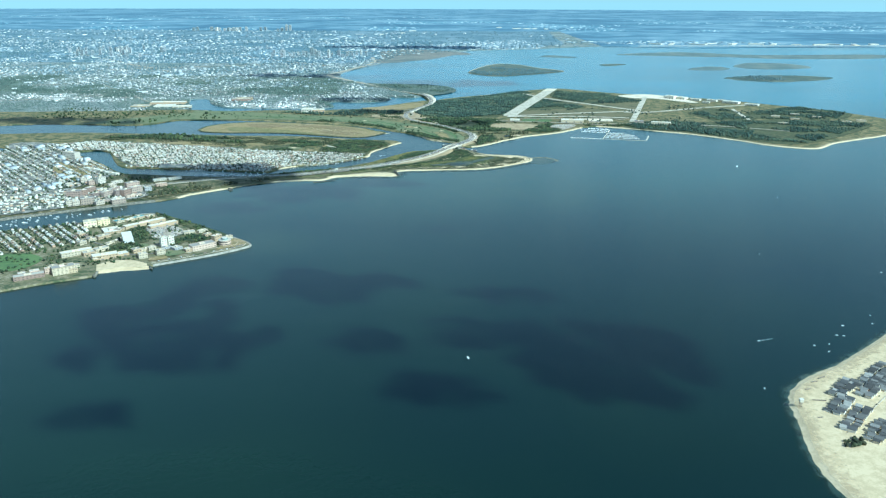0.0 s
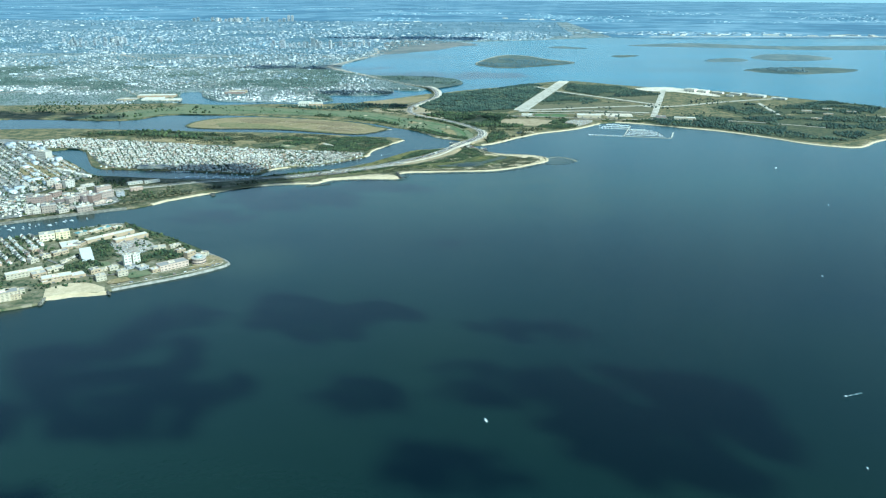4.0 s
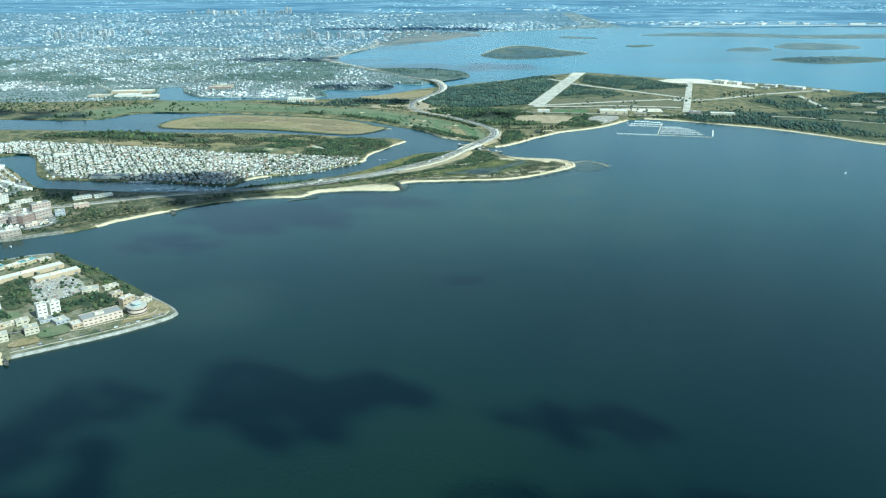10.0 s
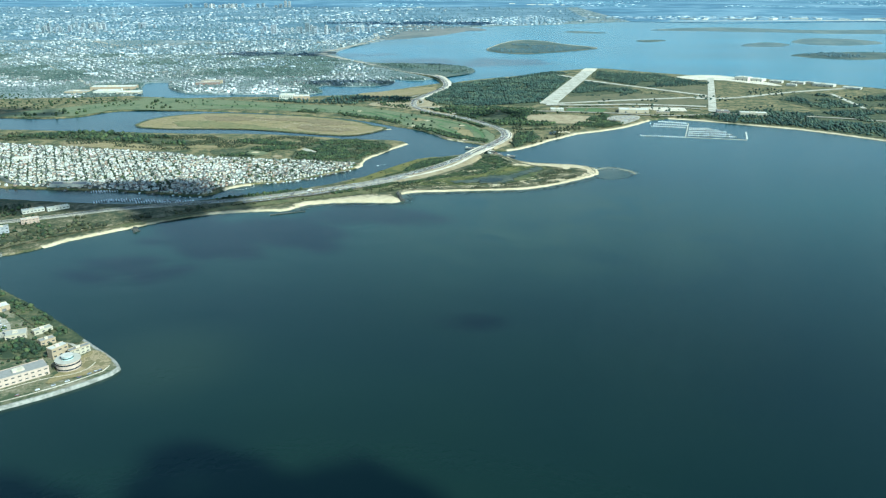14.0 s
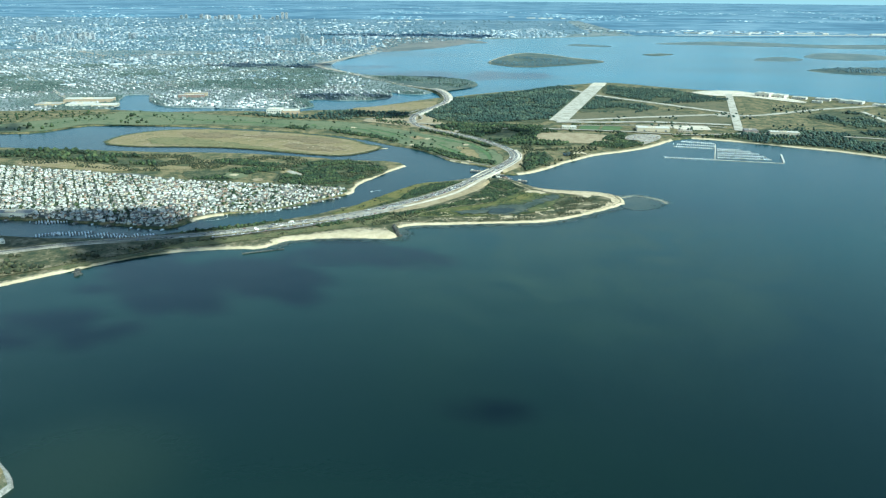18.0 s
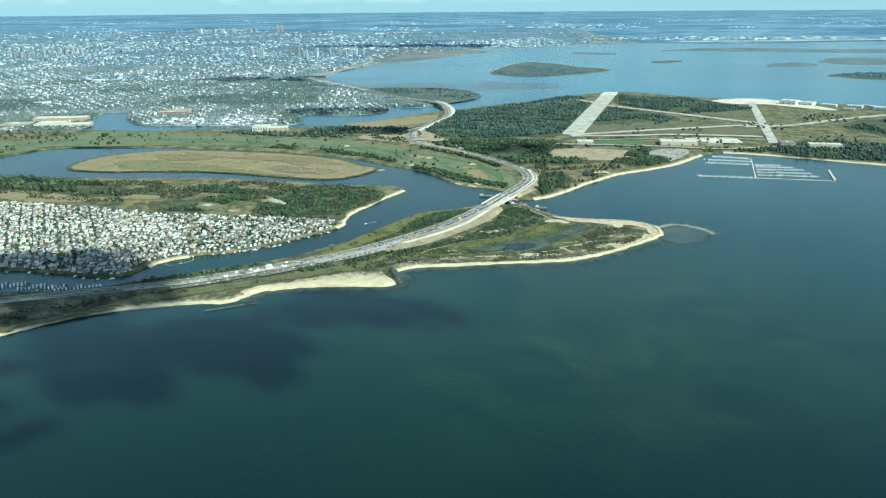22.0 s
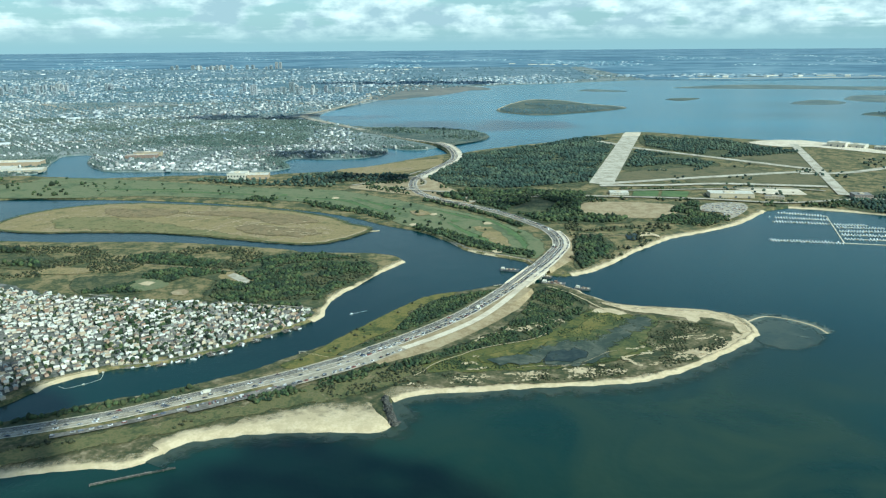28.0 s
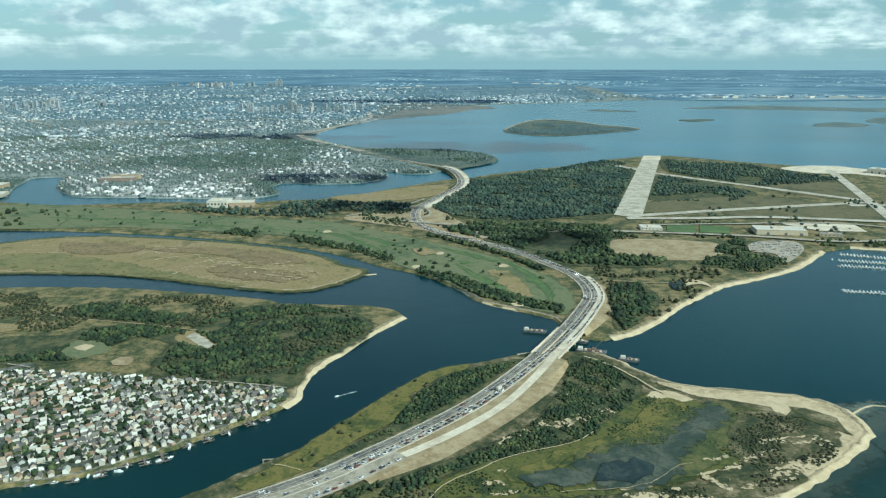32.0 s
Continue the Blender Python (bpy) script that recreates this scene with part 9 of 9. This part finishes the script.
wood(INTERCHANGE, 0.85, 0.36, COARSE, LEAVES, "small trees on the bare junction ground", 56, -0.12, 0.15, name="scattered_trees")
wood([(6, 90), (22, 100), (10, 104), (3, 98)], 1.0, 0.6, COARSE, LEAVES, "trees beside the junction", 57, -0.2, 0.15)
cover("ground_far_point", [(-34, 248), (-19, 242), (-2, 240), (10, 230), (17, 219), (17.4, 206), (12, 196), (4, 188), (-6, 200), (-18, 216), (-32, 232)], ISLE_SCRUB, "scrub and sand of the low point by the bridge", 2, 1.2, 0.26)
wood([(-2, 246), (10, 236), (18, 218), (12, 200), (-10, 215), (-30, 240)], 1.4, 0.4, COARSE, MID_LEAVES, "trees on the far point", 58, -0.15, 0.08)
wood(HOUSES, 0.52, 0.31, COARSE, LEAVES, "garden trees between the houses", 60, -0.14, 0.5, name="garden_trees")
for i, w in enumerate((HOUSES_W, HOUSES_W2, gap_poly, SHEEP_ROWS, SHEEP_ROWS2)):
    wood(w, 0.85, 0.27, COARSE, LEAVES, "garden trees between the houses", 61 + i, -0.05, 0.4, name="garden_trees")
pen = [(-110, 58), (-60, 54), (-30, 53), (-8, 47), (-28, 40), (-60, 36), (-110, 48)]
wood(pen, 0.6, 0.22, COARSE, SHRUBS, "scattered bushes on the rough grass", 70, 0.02, 0.12, name="bushes")
wood([(-160, 98), (-110, 96), (-95, 106), (-100, 120), (-160, 132)], 2.6, 0.45, COARSE, LEAVES, "dark woodland by the creek head", 71, -0.2, 0.06)


def single_tree(height, spread_r):
    ob = new("park_tree")
    part("trunk", tube(height * 0.06, height * 0.03, 0, height * 0.55, 7), BARK, ob)
    bm = bmesh.new()
    r = random.Random(3)
    for k in range(7):
        v, f = COARSE[k % 5]
        a, d = k * 0.9, spread_r * (0.45 if k else 0.0)
        s = spread_r * r.uniform(0.5, 0.75)
        vs = [bm.verts.new((math.cos(a) * d + p[0] * s, math.sin(a) * d + p[1] * s, height * (0.35 + 0.07 * k) + p[2] * s * 0.8)) for p in v]
        for t in f:
            bm.faces.new([vs[i] for i in t])
    part("crown", bm, LEAVES, ob)
    return tagged(ob, "round green tree standing alone on the fairway", "tree", "single golf course trees")


lone = single_tree(0.6, 0.36)
lx, ly = spread_points(GOLF, 8.0, 90)
for i, (x, y) in enumerate(zip(lx, ly)):
    m = pose(x, y, 0.27, 0, 0, 70 * i)
    if i == 0:
        lone.matrix_basis = m
    else:
        f = 0.7 + 0.5 * ((i * 37) % 10) / 10
        copy_thing(lone, m).scale = (f, f, f)
for i, line in enumerate(([(-30, 97), (-23.0, 94.5), (-16.9, 92.3), (-12.1, 85.7), (-8.3, 80.6)], [(-16.2, 95.7), (-9.0, 87.8), (-4.4, 82.6)], [(4.7, 71.6), (8.2, 63.7), (11.5, 57.7), (13.2, 52.6)], [(11.7, 75.2), (15.9, 65.3), (17.7, 56.4), (17.5, 51.4)], [(2.0, 82.7), (7.4, 77.0), (12.3, 71.7)], [(-62, 104), (-50, 102.5), (-38, 99)], [(-80, 108), (-66, 106.5), (-52, 106)])):
    structure(ribbon("golf_fairway", smooth(line, 6), lambda u: [(-0.2 - 0.75 * math.sin(u * 3.1), 0.33 + 0.001 * i), (0.2 + 0.7 * math.sin(u * 3.1), 0.33 + 0.001 * i)], LAWN), "mown bright green fairway lane", "fairway")
cover("ground_bunker", [(-2.5, 80.7), (-0.7, 81.7), (1.2, 78.4), (-1.0, 76.9)], TAN_GRASS, "bare sandy patch on the fairway", 3, 0.8)
gp = [(-1.5, 69), (6, 72), (12, 70), (16, 62), (13, 50), (9, 60), (2, 78), (-8, 84), (-20, 95), (-32, 99)]
for i, (x, y) in enumerate(gp):
    green = smooth([(x + math.cos(k) * (0.9 + 0.3 * math.sin(i + k)), y + math.sin(k) * 1.2) for k in (0, 1.05, 2.1, 3.15, 4.2, 5.25)], 4, True)
    structure(patch("golf_green" if i % 2 else "golf_bunker", green, 0.36, LAWN if i % 2 else SANDY), "smooth pale putting green" if i % 2 else "small sand bunker", "golf green" if i % 2 else "bunker")
# sandy scars
for i, (x, y, l, a) in enumerate(((-41, 76, 6, 0.5), (-30, 72, 3, 0.2), (-27, 68.5, 4, -0.2), (-20, 62.5, 3, 0.4), (-36, 73, 2, 1.4), (-44, 74, 2.5, 0.9), (-24, 71, 2, 0.1), (-48, 78, 3, 1.0), (-17, 66, 2, -0.6), (-33, 70, 5, 0.7), (-46, 81, 4, 0.2), (-22, 64, 5, -0.3), (-38, 66, 3, 1.1), (16, 20, 1.5, 0.4), (14.5, 17.5, 1.2, 1.2), (17.5, 17, 1.0, 0.0), (33, 12.8, 3, 0.2), (30, 10.2, 2.5, 0.5), (25, 7.2, 3, 0.35), (18, 4.6, 2.6, 0.2), (12, 2.6, 2.6, 0.1)) + tuple((8 + 12 * ((k * 0.618) % 1), 9.5 + 12 * ((k * 0.618) % 1) + 5 * ((k * 0.377) % 1) - 2.5, 0.7 + 0.8 * ((k * 0.23) % 1), k * 1.3) for k in range(22))):
    pts = [(x + l * (k / 8 - 0.5) * math.cos(a) + 0.25 * noise.noise((k * 0.9, i, 0)), y + l * (k / 8 - 0.5) * math.sin(a) + 0.25 * noise.noise((i, k * 0.9, 5))) for k in range(9)]
    structure(ribbon("ground_sand_scar", smooth(pts, 3), lambda u: [(-0.13 - 0.1 * math.sin(u * 9), 0.255 if y > 50 else 0.33), (0.13 + 0.1 * math.sin(u * 7), 0.255 if y > 50 else 0.33)], SANDY), "pale bare sand scar in the grass", "sand")


# ---------------------------------------------------------------- the town to the horizon
def town(name, x, y, lo, hi, tall, mat, label, turn, seed, z=0.27, category="houses"):
    r = np.random.default_rng(seed)
    n = len(x)
    w, d, h = r.uniform(lo, hi, n) * 1.35, r.uniform(lo, hi, n) * 0.62, r.uniform(tall * 0.5, tall, n) * np.where(r.random(n) < 0.05, 2.0, 1.0)
    a = turn + np.where(r.random(n) < 0.85, 0, math.pi / 2) + r.normal(0, 0.03, n)
    c, s = np.cos(a), np.sin(a)
    vs = np.empty((n, 8, 3))
    for k, (sx, sy, sz) in enumerate(((-1, -1, 0), (1, -1, 0), (1, 1, 0), (-1, 1, 0), (-1, -1, 1), (1, -1, 1), (1, 1, 1), (-1, 1, 1))):
        px, py = sx * w / 2, sy * d / 2
        vs[:, k, 0], vs[:, k, 1], vs[:, k, 2] = x + px * c - py * s, y + px * s + py * c, z + sz * h
    quads = np.array([(4, 5, 6, 7), (0, 1, 5, 4), (1, 2, 6, 5), (2, 3, 7, 6), (3, 0, 4, 7)])
    fs = (quads[None] + 8 * np.arange(n)[:, None, None]).reshape(-1, 4)
    me = bpy.data.meshes.new(name)
    me.vertices.add(n * 8); me.vertices.foreach_set("co", vs.ravel())
    me.loops.add(fs.size); me.loops.foreach_set("vertex_index", fs.ravel())
    me.polygons.add(len(fs)); me.polygons.foreach_set("loop_start", np.arange(0, fs.size, 4))
    me.update(calc_edges=True)
    me.materials.append(mat)
    return tagged(new(name, me), label, category, kind="stuff")


PALE_ROOF = several("pale_store_roofs", [(0.50, 0.52, 0.52), (0.58, 0.59, 0.58), (0.40, 0.43, 0.44), (0.46, 0.46, 0.43), (0.36, 0.38, 0.39)], 0.85)
# Blue-grey haze is mixed into the colours of the farthest houses.
HAZED_TOWN = several("hazed_far_houses", [(0.17, 0.24, 0.29), (0.42, 0.46, 0.47), (0.15, 0.22, 0.27), (0.24, 0.30, 0.34), (0.18, 0.25, 0.30), (0.64, 0.65, 0.63), (0.19, 0.26, 0.31), (0.30, 0.35, 0.38)], 0.9)
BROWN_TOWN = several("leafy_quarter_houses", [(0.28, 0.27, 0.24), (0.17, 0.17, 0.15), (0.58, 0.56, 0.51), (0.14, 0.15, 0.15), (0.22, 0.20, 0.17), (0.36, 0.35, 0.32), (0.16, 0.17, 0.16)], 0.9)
# Leafy quarters farther off, greyed with painted haze.
HAZED_BROWN = several("hazed_leafy_houses", [(0.20, 0.25, 0.28), (0.34, 0.38, 0.40), (0.20, 0.25, 0.28), (0.55, 0.56, 0.54), (0.22, 0.27, 0.30), (0.38, 0.40, 0.40)], 0.9)
quarters = np.random.default_rng(71)
QX, QY = quarters.uniform(-620, 230, 260), quarters.uniform(115, 820, 260)
QTURN = quarters.choice((2.25, 2.25, 0.6, 2.25, 2.6, 1.9), 260)
CITY = CITY_LINE
road_line = far_road[::3] + cut(park, (4, 180), park[-1])[::3]


def rows_in(poly, gap, row, seed, lo_y, hi_y, skip):
    """Rows of houses; each quarter of the town has streets of its own direction. Gives x, y and the way of the street."""
    found = []
    for k, turn in enumerate(sorted(set(QTURN))):
        sp = np.array(street_grid(poly, gap, row, turn, seed + 17 * k, skip, 0.6))[:, :2]
        sp = sp[(sp[:, 1] >= lo_y) & (sp[:, 1] < hi_y) & (np.abs(sp[:, 0]) < 0.68 * (sp[:, 1] + 235))]
        # the borders of the quarters wander
        wx = sp[:, 0] + 6 * np.sin(sp[:, 1] * 0.11)
        near = np.argmin((wx[:, None] - QX) ** 2 + ((sp[:, 1, None] - QY) * 0.75) ** 2, axis=1)
        sp = sp[QTURN[near] == turn]
        found.append(np.column_stack([sp, np.full(len(sp), turn)]))
    return np.concatenate(found)


def strip_poly(y0, y1):
    return [(-0.66 * (y0 + 235), y0), (220, y0), (220, y1), (-0.66 * (y1 + 235), y1)]


for i, (y0, y1, gap, row, lo, hi, tall, skip) in enumerate(((120, 200, 0.95, 2.4, 0.62, 1.0, 0.55, 0.15), (200, 290, 1.25, 3.0, 0.8, 1.3, 0.6, 0.2), (290, 400, 1.6, 3.5, 1.0, 1.8, 0.7, 0.25), (400, 560, 2.0, 4.2, 1.1, 2.2, 0.7, 0.25), (560, 780, 3.6, 5.4, 1.6, 3.6, 0.9, 0.32), (780, 1100, 6.0, 8.5, 2.2, 5.2, 1.1, 0.45))):
    xy = rows_in(strip_poly(y0, y1), gap, row, 100 + i, y0, y1, skip)
    k = inside(CITY, xy[:, 0], xy[:, 1])
    xy = xy[k]
    # some houses stand off the rows
    stray = np.random.default_rng(650 + i)
    off_row = stray.random(len(xy)) < 0.12
    xy[off_row, :2] += stray.normal(0, row * 0.4, (off_row.sum(), 2))
    # parks and waste ground leave the town open
    k = np.array([noise.noise((a * 0.012, b * 0.012, 4.0)) < 0.24 and noise.noise((a * 0.09, b * 0.06, 14.0)) < 0.26 for a, b, _ in xy], bool)
    xy = xy[k]
    k = np.array([not (a > -28 and 186 < b < 252) and min(math.hypot(a - q[0], b - q[1]) for q in road_line) > 6.5 for a, b, _ in xy], bool)
    xy = xy[k]
    # marsh along the bay stays open, the shore beyond is thinly built
    xy = xy[~inside(BAY_MARSH, xy[:, 0], xy[:, 1])]
    sparse = np.random.default_rng(680 + i).random(len(xy))
    xy = xy[(xy[:, 1] < 520) | (sparse < np.clip(0.75 - (xy[:, 0] + 60) / 120, 0.1, 1.0) * (1.0 if y1 < 790 else 0.6))]
    # quarters differ: leafy brown streets, paler blocks, and thinly built ground
    mood = np.array([noise.noise((a * 0.022, b * 0.022, 9.0)) + 0.5 * noise.noise((a * 0.06, b * 0.06, 2.0)) for a, b, _ in xy])
    luck = np.random.default_rng(600 + i).random(len(xy))
    edge = -0.05 if y1 < 410 else 0.08
    pale, leafy = (mood > edge) & (luck < 0.9), (mood <= edge) & (luck < np.where(mood < -0.2, 0.5, 0.72))
    # Past y 210 and 410 the houses switch to hazed copies.
    town("town_houses", xy[pale, 0], xy[pale, 1], lo, hi, tall, TOWN if y1 < 210 else MID_TOWN if y1 < 410 else HAZED_TOWN, "pale and brown houses of the distant town", xy[pale, 2], 200 + i)
    town("town_houses", xy[leafy, 0], xy[leafy, 1], lo * 0.9, hi * 0.85, tall, BROWN_TOWN if y1 < 210 else HAZED_BROWN, "brown and grey houses among trees of the distant town", xy[leafy, 2], 250 + i)
    tx, ty = spread_points(strip_poly(y0, y1), gap * (1.15 if y1 < 300 else 2.1), 300 + i)
    k = inside(CITY, tx, ty) & (np.abs(tx) < 0.68 * (ty + 235)) & np.array([min(math.hypot(a - q[0], b - q[1]) for q in road_line) > 6.0 for a, b in zip(tx, ty)], bool)
    if y1 < 300:
        ex, ey = spread_points(strip_poly(y0, y1), gap * 0.75, 350 + i)
        m = inside(CITY, ex, ey) & (np.abs(ex) < 0.68 * (ey + 235)) & np.array([noise.noise((a * 0.022, b * 0.022, 9.0)) + 0.5 * noise.noise((a * 0.06, b * 0.06, 2.0)) < -0.26 for a, b in zip(ex, ey)], bool) & np.array([min(math.hypot(a - q[0], b - q[1]) for q in road_line) > 6.0 for a, b in zip(ex, ey)], bool)
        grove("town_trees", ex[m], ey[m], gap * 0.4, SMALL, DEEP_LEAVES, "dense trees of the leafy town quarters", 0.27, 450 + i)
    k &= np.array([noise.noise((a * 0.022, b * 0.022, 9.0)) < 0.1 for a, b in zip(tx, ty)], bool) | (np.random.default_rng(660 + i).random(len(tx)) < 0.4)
    # Trees past y 300 take the hazier leaf colour.
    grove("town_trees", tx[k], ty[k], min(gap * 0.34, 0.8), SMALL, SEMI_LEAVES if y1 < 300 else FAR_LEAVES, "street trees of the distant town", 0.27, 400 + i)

town("shop_roofs", np.array([p[0] for p in SHOP_SPOTS]), np.array([p[1] for p in SHOP_SPOTS]), 1.3, 3.2, 0.75, PALE_ROOF, "broad flat pale roofs of shops and schools", 2.3, 509, 0.33)
# big flat roofs of stores and depots stand out among the houses
wx, wy = spread_points([(-420, 200), (-60, 170), (-50, 330), (120, 760), (-560, 760)], 17, 507)
k = inside(CITY, wx, wy) & np.array([noise.noise((a * 0.015, b * 0.01, 21.0)) > 0.05 and min(math.hypot(a - q[0], b - q[1]) for q in road_line) > 9 for a, b in zip(wx, wy)], bool)
town("store_roofs", wx[k], wy[k], 1.6, 4.6, 0.8, PALE_ROOF, "large pale flat roofs of stores and depots", 2.0, 508)
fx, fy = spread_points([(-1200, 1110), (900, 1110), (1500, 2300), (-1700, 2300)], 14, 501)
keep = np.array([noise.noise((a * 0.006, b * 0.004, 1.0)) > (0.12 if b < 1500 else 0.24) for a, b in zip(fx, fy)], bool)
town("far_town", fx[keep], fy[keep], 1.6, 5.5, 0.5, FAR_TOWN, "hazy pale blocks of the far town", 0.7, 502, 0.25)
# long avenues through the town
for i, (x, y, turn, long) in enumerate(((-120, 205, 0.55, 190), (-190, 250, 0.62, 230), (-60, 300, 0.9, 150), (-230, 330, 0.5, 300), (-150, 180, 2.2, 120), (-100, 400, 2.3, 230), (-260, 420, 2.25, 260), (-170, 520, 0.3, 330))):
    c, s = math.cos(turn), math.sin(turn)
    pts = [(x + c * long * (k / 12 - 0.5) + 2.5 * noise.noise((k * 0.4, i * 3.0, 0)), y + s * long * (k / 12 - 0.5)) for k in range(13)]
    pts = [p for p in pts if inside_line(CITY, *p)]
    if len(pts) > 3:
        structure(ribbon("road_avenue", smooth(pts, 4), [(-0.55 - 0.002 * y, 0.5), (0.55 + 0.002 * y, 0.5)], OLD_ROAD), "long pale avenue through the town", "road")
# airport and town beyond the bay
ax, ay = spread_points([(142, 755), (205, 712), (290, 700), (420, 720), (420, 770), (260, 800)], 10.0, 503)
town("bay_shore_town", ax, ay, 2.0, 6.0, 0.6, HAZED_TOWN, "pale low buildings beyond the bay", 0.3, 504, 0.25)
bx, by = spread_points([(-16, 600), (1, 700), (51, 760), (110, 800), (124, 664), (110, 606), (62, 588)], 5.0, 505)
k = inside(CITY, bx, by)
town("bay_shore_houses", bx[k], by[k], 1.2, 2.6, 0.6, HAZED_TOWN, "pale houses on the far shore of the bay", 0.3, 506, 0.27)
ter = random.Random(9)
for i in range(12):
    x = 250 + i * 24
    between("airport_hall", (x, 700 + ter.uniform(-8, 30)), (x + ter.uniform(9, 18), 702 + ter.uniform(-8, 30)), 5, ter.uniform(0.6, 1.3), WHITE, WHITE, 1, "white distant airport hall", "building", "airport halls", 0.25, 4)
for x, y, l in ((-49, 1090, 14), (-58, 1000, 9), (-86, 951, 8), (107, 1285, 12), (133, 1223, 18), (152, 1218, 16), (168, 1214, 10), (189, 1208, 8)):
    between("airport_hall", (x, y), (x + l * 0.8, y + 1.0), 6, 1.0, WHITE, WHITE, 1, "long white far-off hall roof", "building", "far halls", 0.25, 4)
structure(patch("runway_airport", [(230, 668), (520, 690), (900, 770), (900, 778), (520, 700), (230, 676)], 0.3, CONCRETE), "pale airport ground beyond the bay", "airport")


# ---------------------------------------------------------------- drifting clouds overhead
CLOUD = bpy.data.materials.new("cloud_vapour")
CLOUD.use_nodes = True
cb = CLOUD.node_tree.nodes["Principled BSDF"]
cb.inputs["Base Color"].default_value, cb.inputs["Roughness"].default_value, cb.inputs["Alpha"].default_value = (0.9, 0.9, 0.9, 1), 1.0, 0.78


def cloud(x, y, rx, ry, n, seed, height):
    """A flat heap of puffs, hanging where the sun throws its shade on x, y."""
    r = np.random.default_rng(seed)
    n = max(int(n * 2.2), int(16 * max(rx, ry) / min(rx, ry)))
    k = height / sun_way.z
    cx, cy = x + sun_way.x * k, y + sun_way.y * k
    a, d = r.uniform(0, 6.28, n), np.sqrt(r.uniform(0, 1, n))
    ob = grove("cloud", cx + np.cos(a) * d * rx, cy + np.sin(a) * d * ry, min(rx, ry) * 0.33, FINE, CLOUD, "soft white fair-weather cloud", height, seed, "cloud")
    return ob


for i, (x, y, rx, ry, n) in enumerate(((38.5, -127, 13, 11, 16), (31, -117, 8, 5, 8), (20, -119.5, 8, 3.5, 7), (3, -120.5, 6, 4, 7), (-24, -119, 15, 4.5, 12), (-28, -142, 6, 3, 5), (14, -136, 8, 3, 7), (-2, -98, 12, 8, 12), (25, -101.5, 9, 4, 8),
                                       (-9, -96, 8, 7, 9), (-26, -98, 7, 5, 7), (-22, -31, 16, 8, 20), (-36, -45, 9, 5, 8), (0, -17.5, 7, 3, 7), (-7, -14, 6, 3.2, 8), (-10, -19, 8, 3.5, 8), (3, -20, 7, 3, 7), (-22, -24, 7, 4, 6), (13, -62, 4, 2, 3), (-30, -112, 12, 7, 12), (-26, -126, 14, 5, 12), (13, -133, 6, 3, 5), (-18.5, -123, 6, 4, 6), (16, -113, 4, 2.3, 4), (45, -119, 7, 5, 7), (-14, -29, 7, 5, 7),
                                       (-29, 164, 18, 9, 14), (24, 88, 8, 6, 8), (-15, 120, 11, 7, 9), (-142, 90, 34, 10, 14), (-36, -8, 7, 7, 16), (-60, -5, 17, 7, 22), (-46, -10, 13, 8, 22), (-66, -13, 11, 5, 12), (-50, 0, 10, 5, 14), (-43, 0, 7, 5, 14), (-38, -20, 8, 4.5, 16), (-32, -14, 6, 4, 12), (-70, 290, 50, 12, 12), (20, 250, 40, 18, 12), (-20, 620, 90, 30, 14))):
    cloud(x, y, rx, ry, n, 900 + i, 165.0 if y < 60 else 240.0)
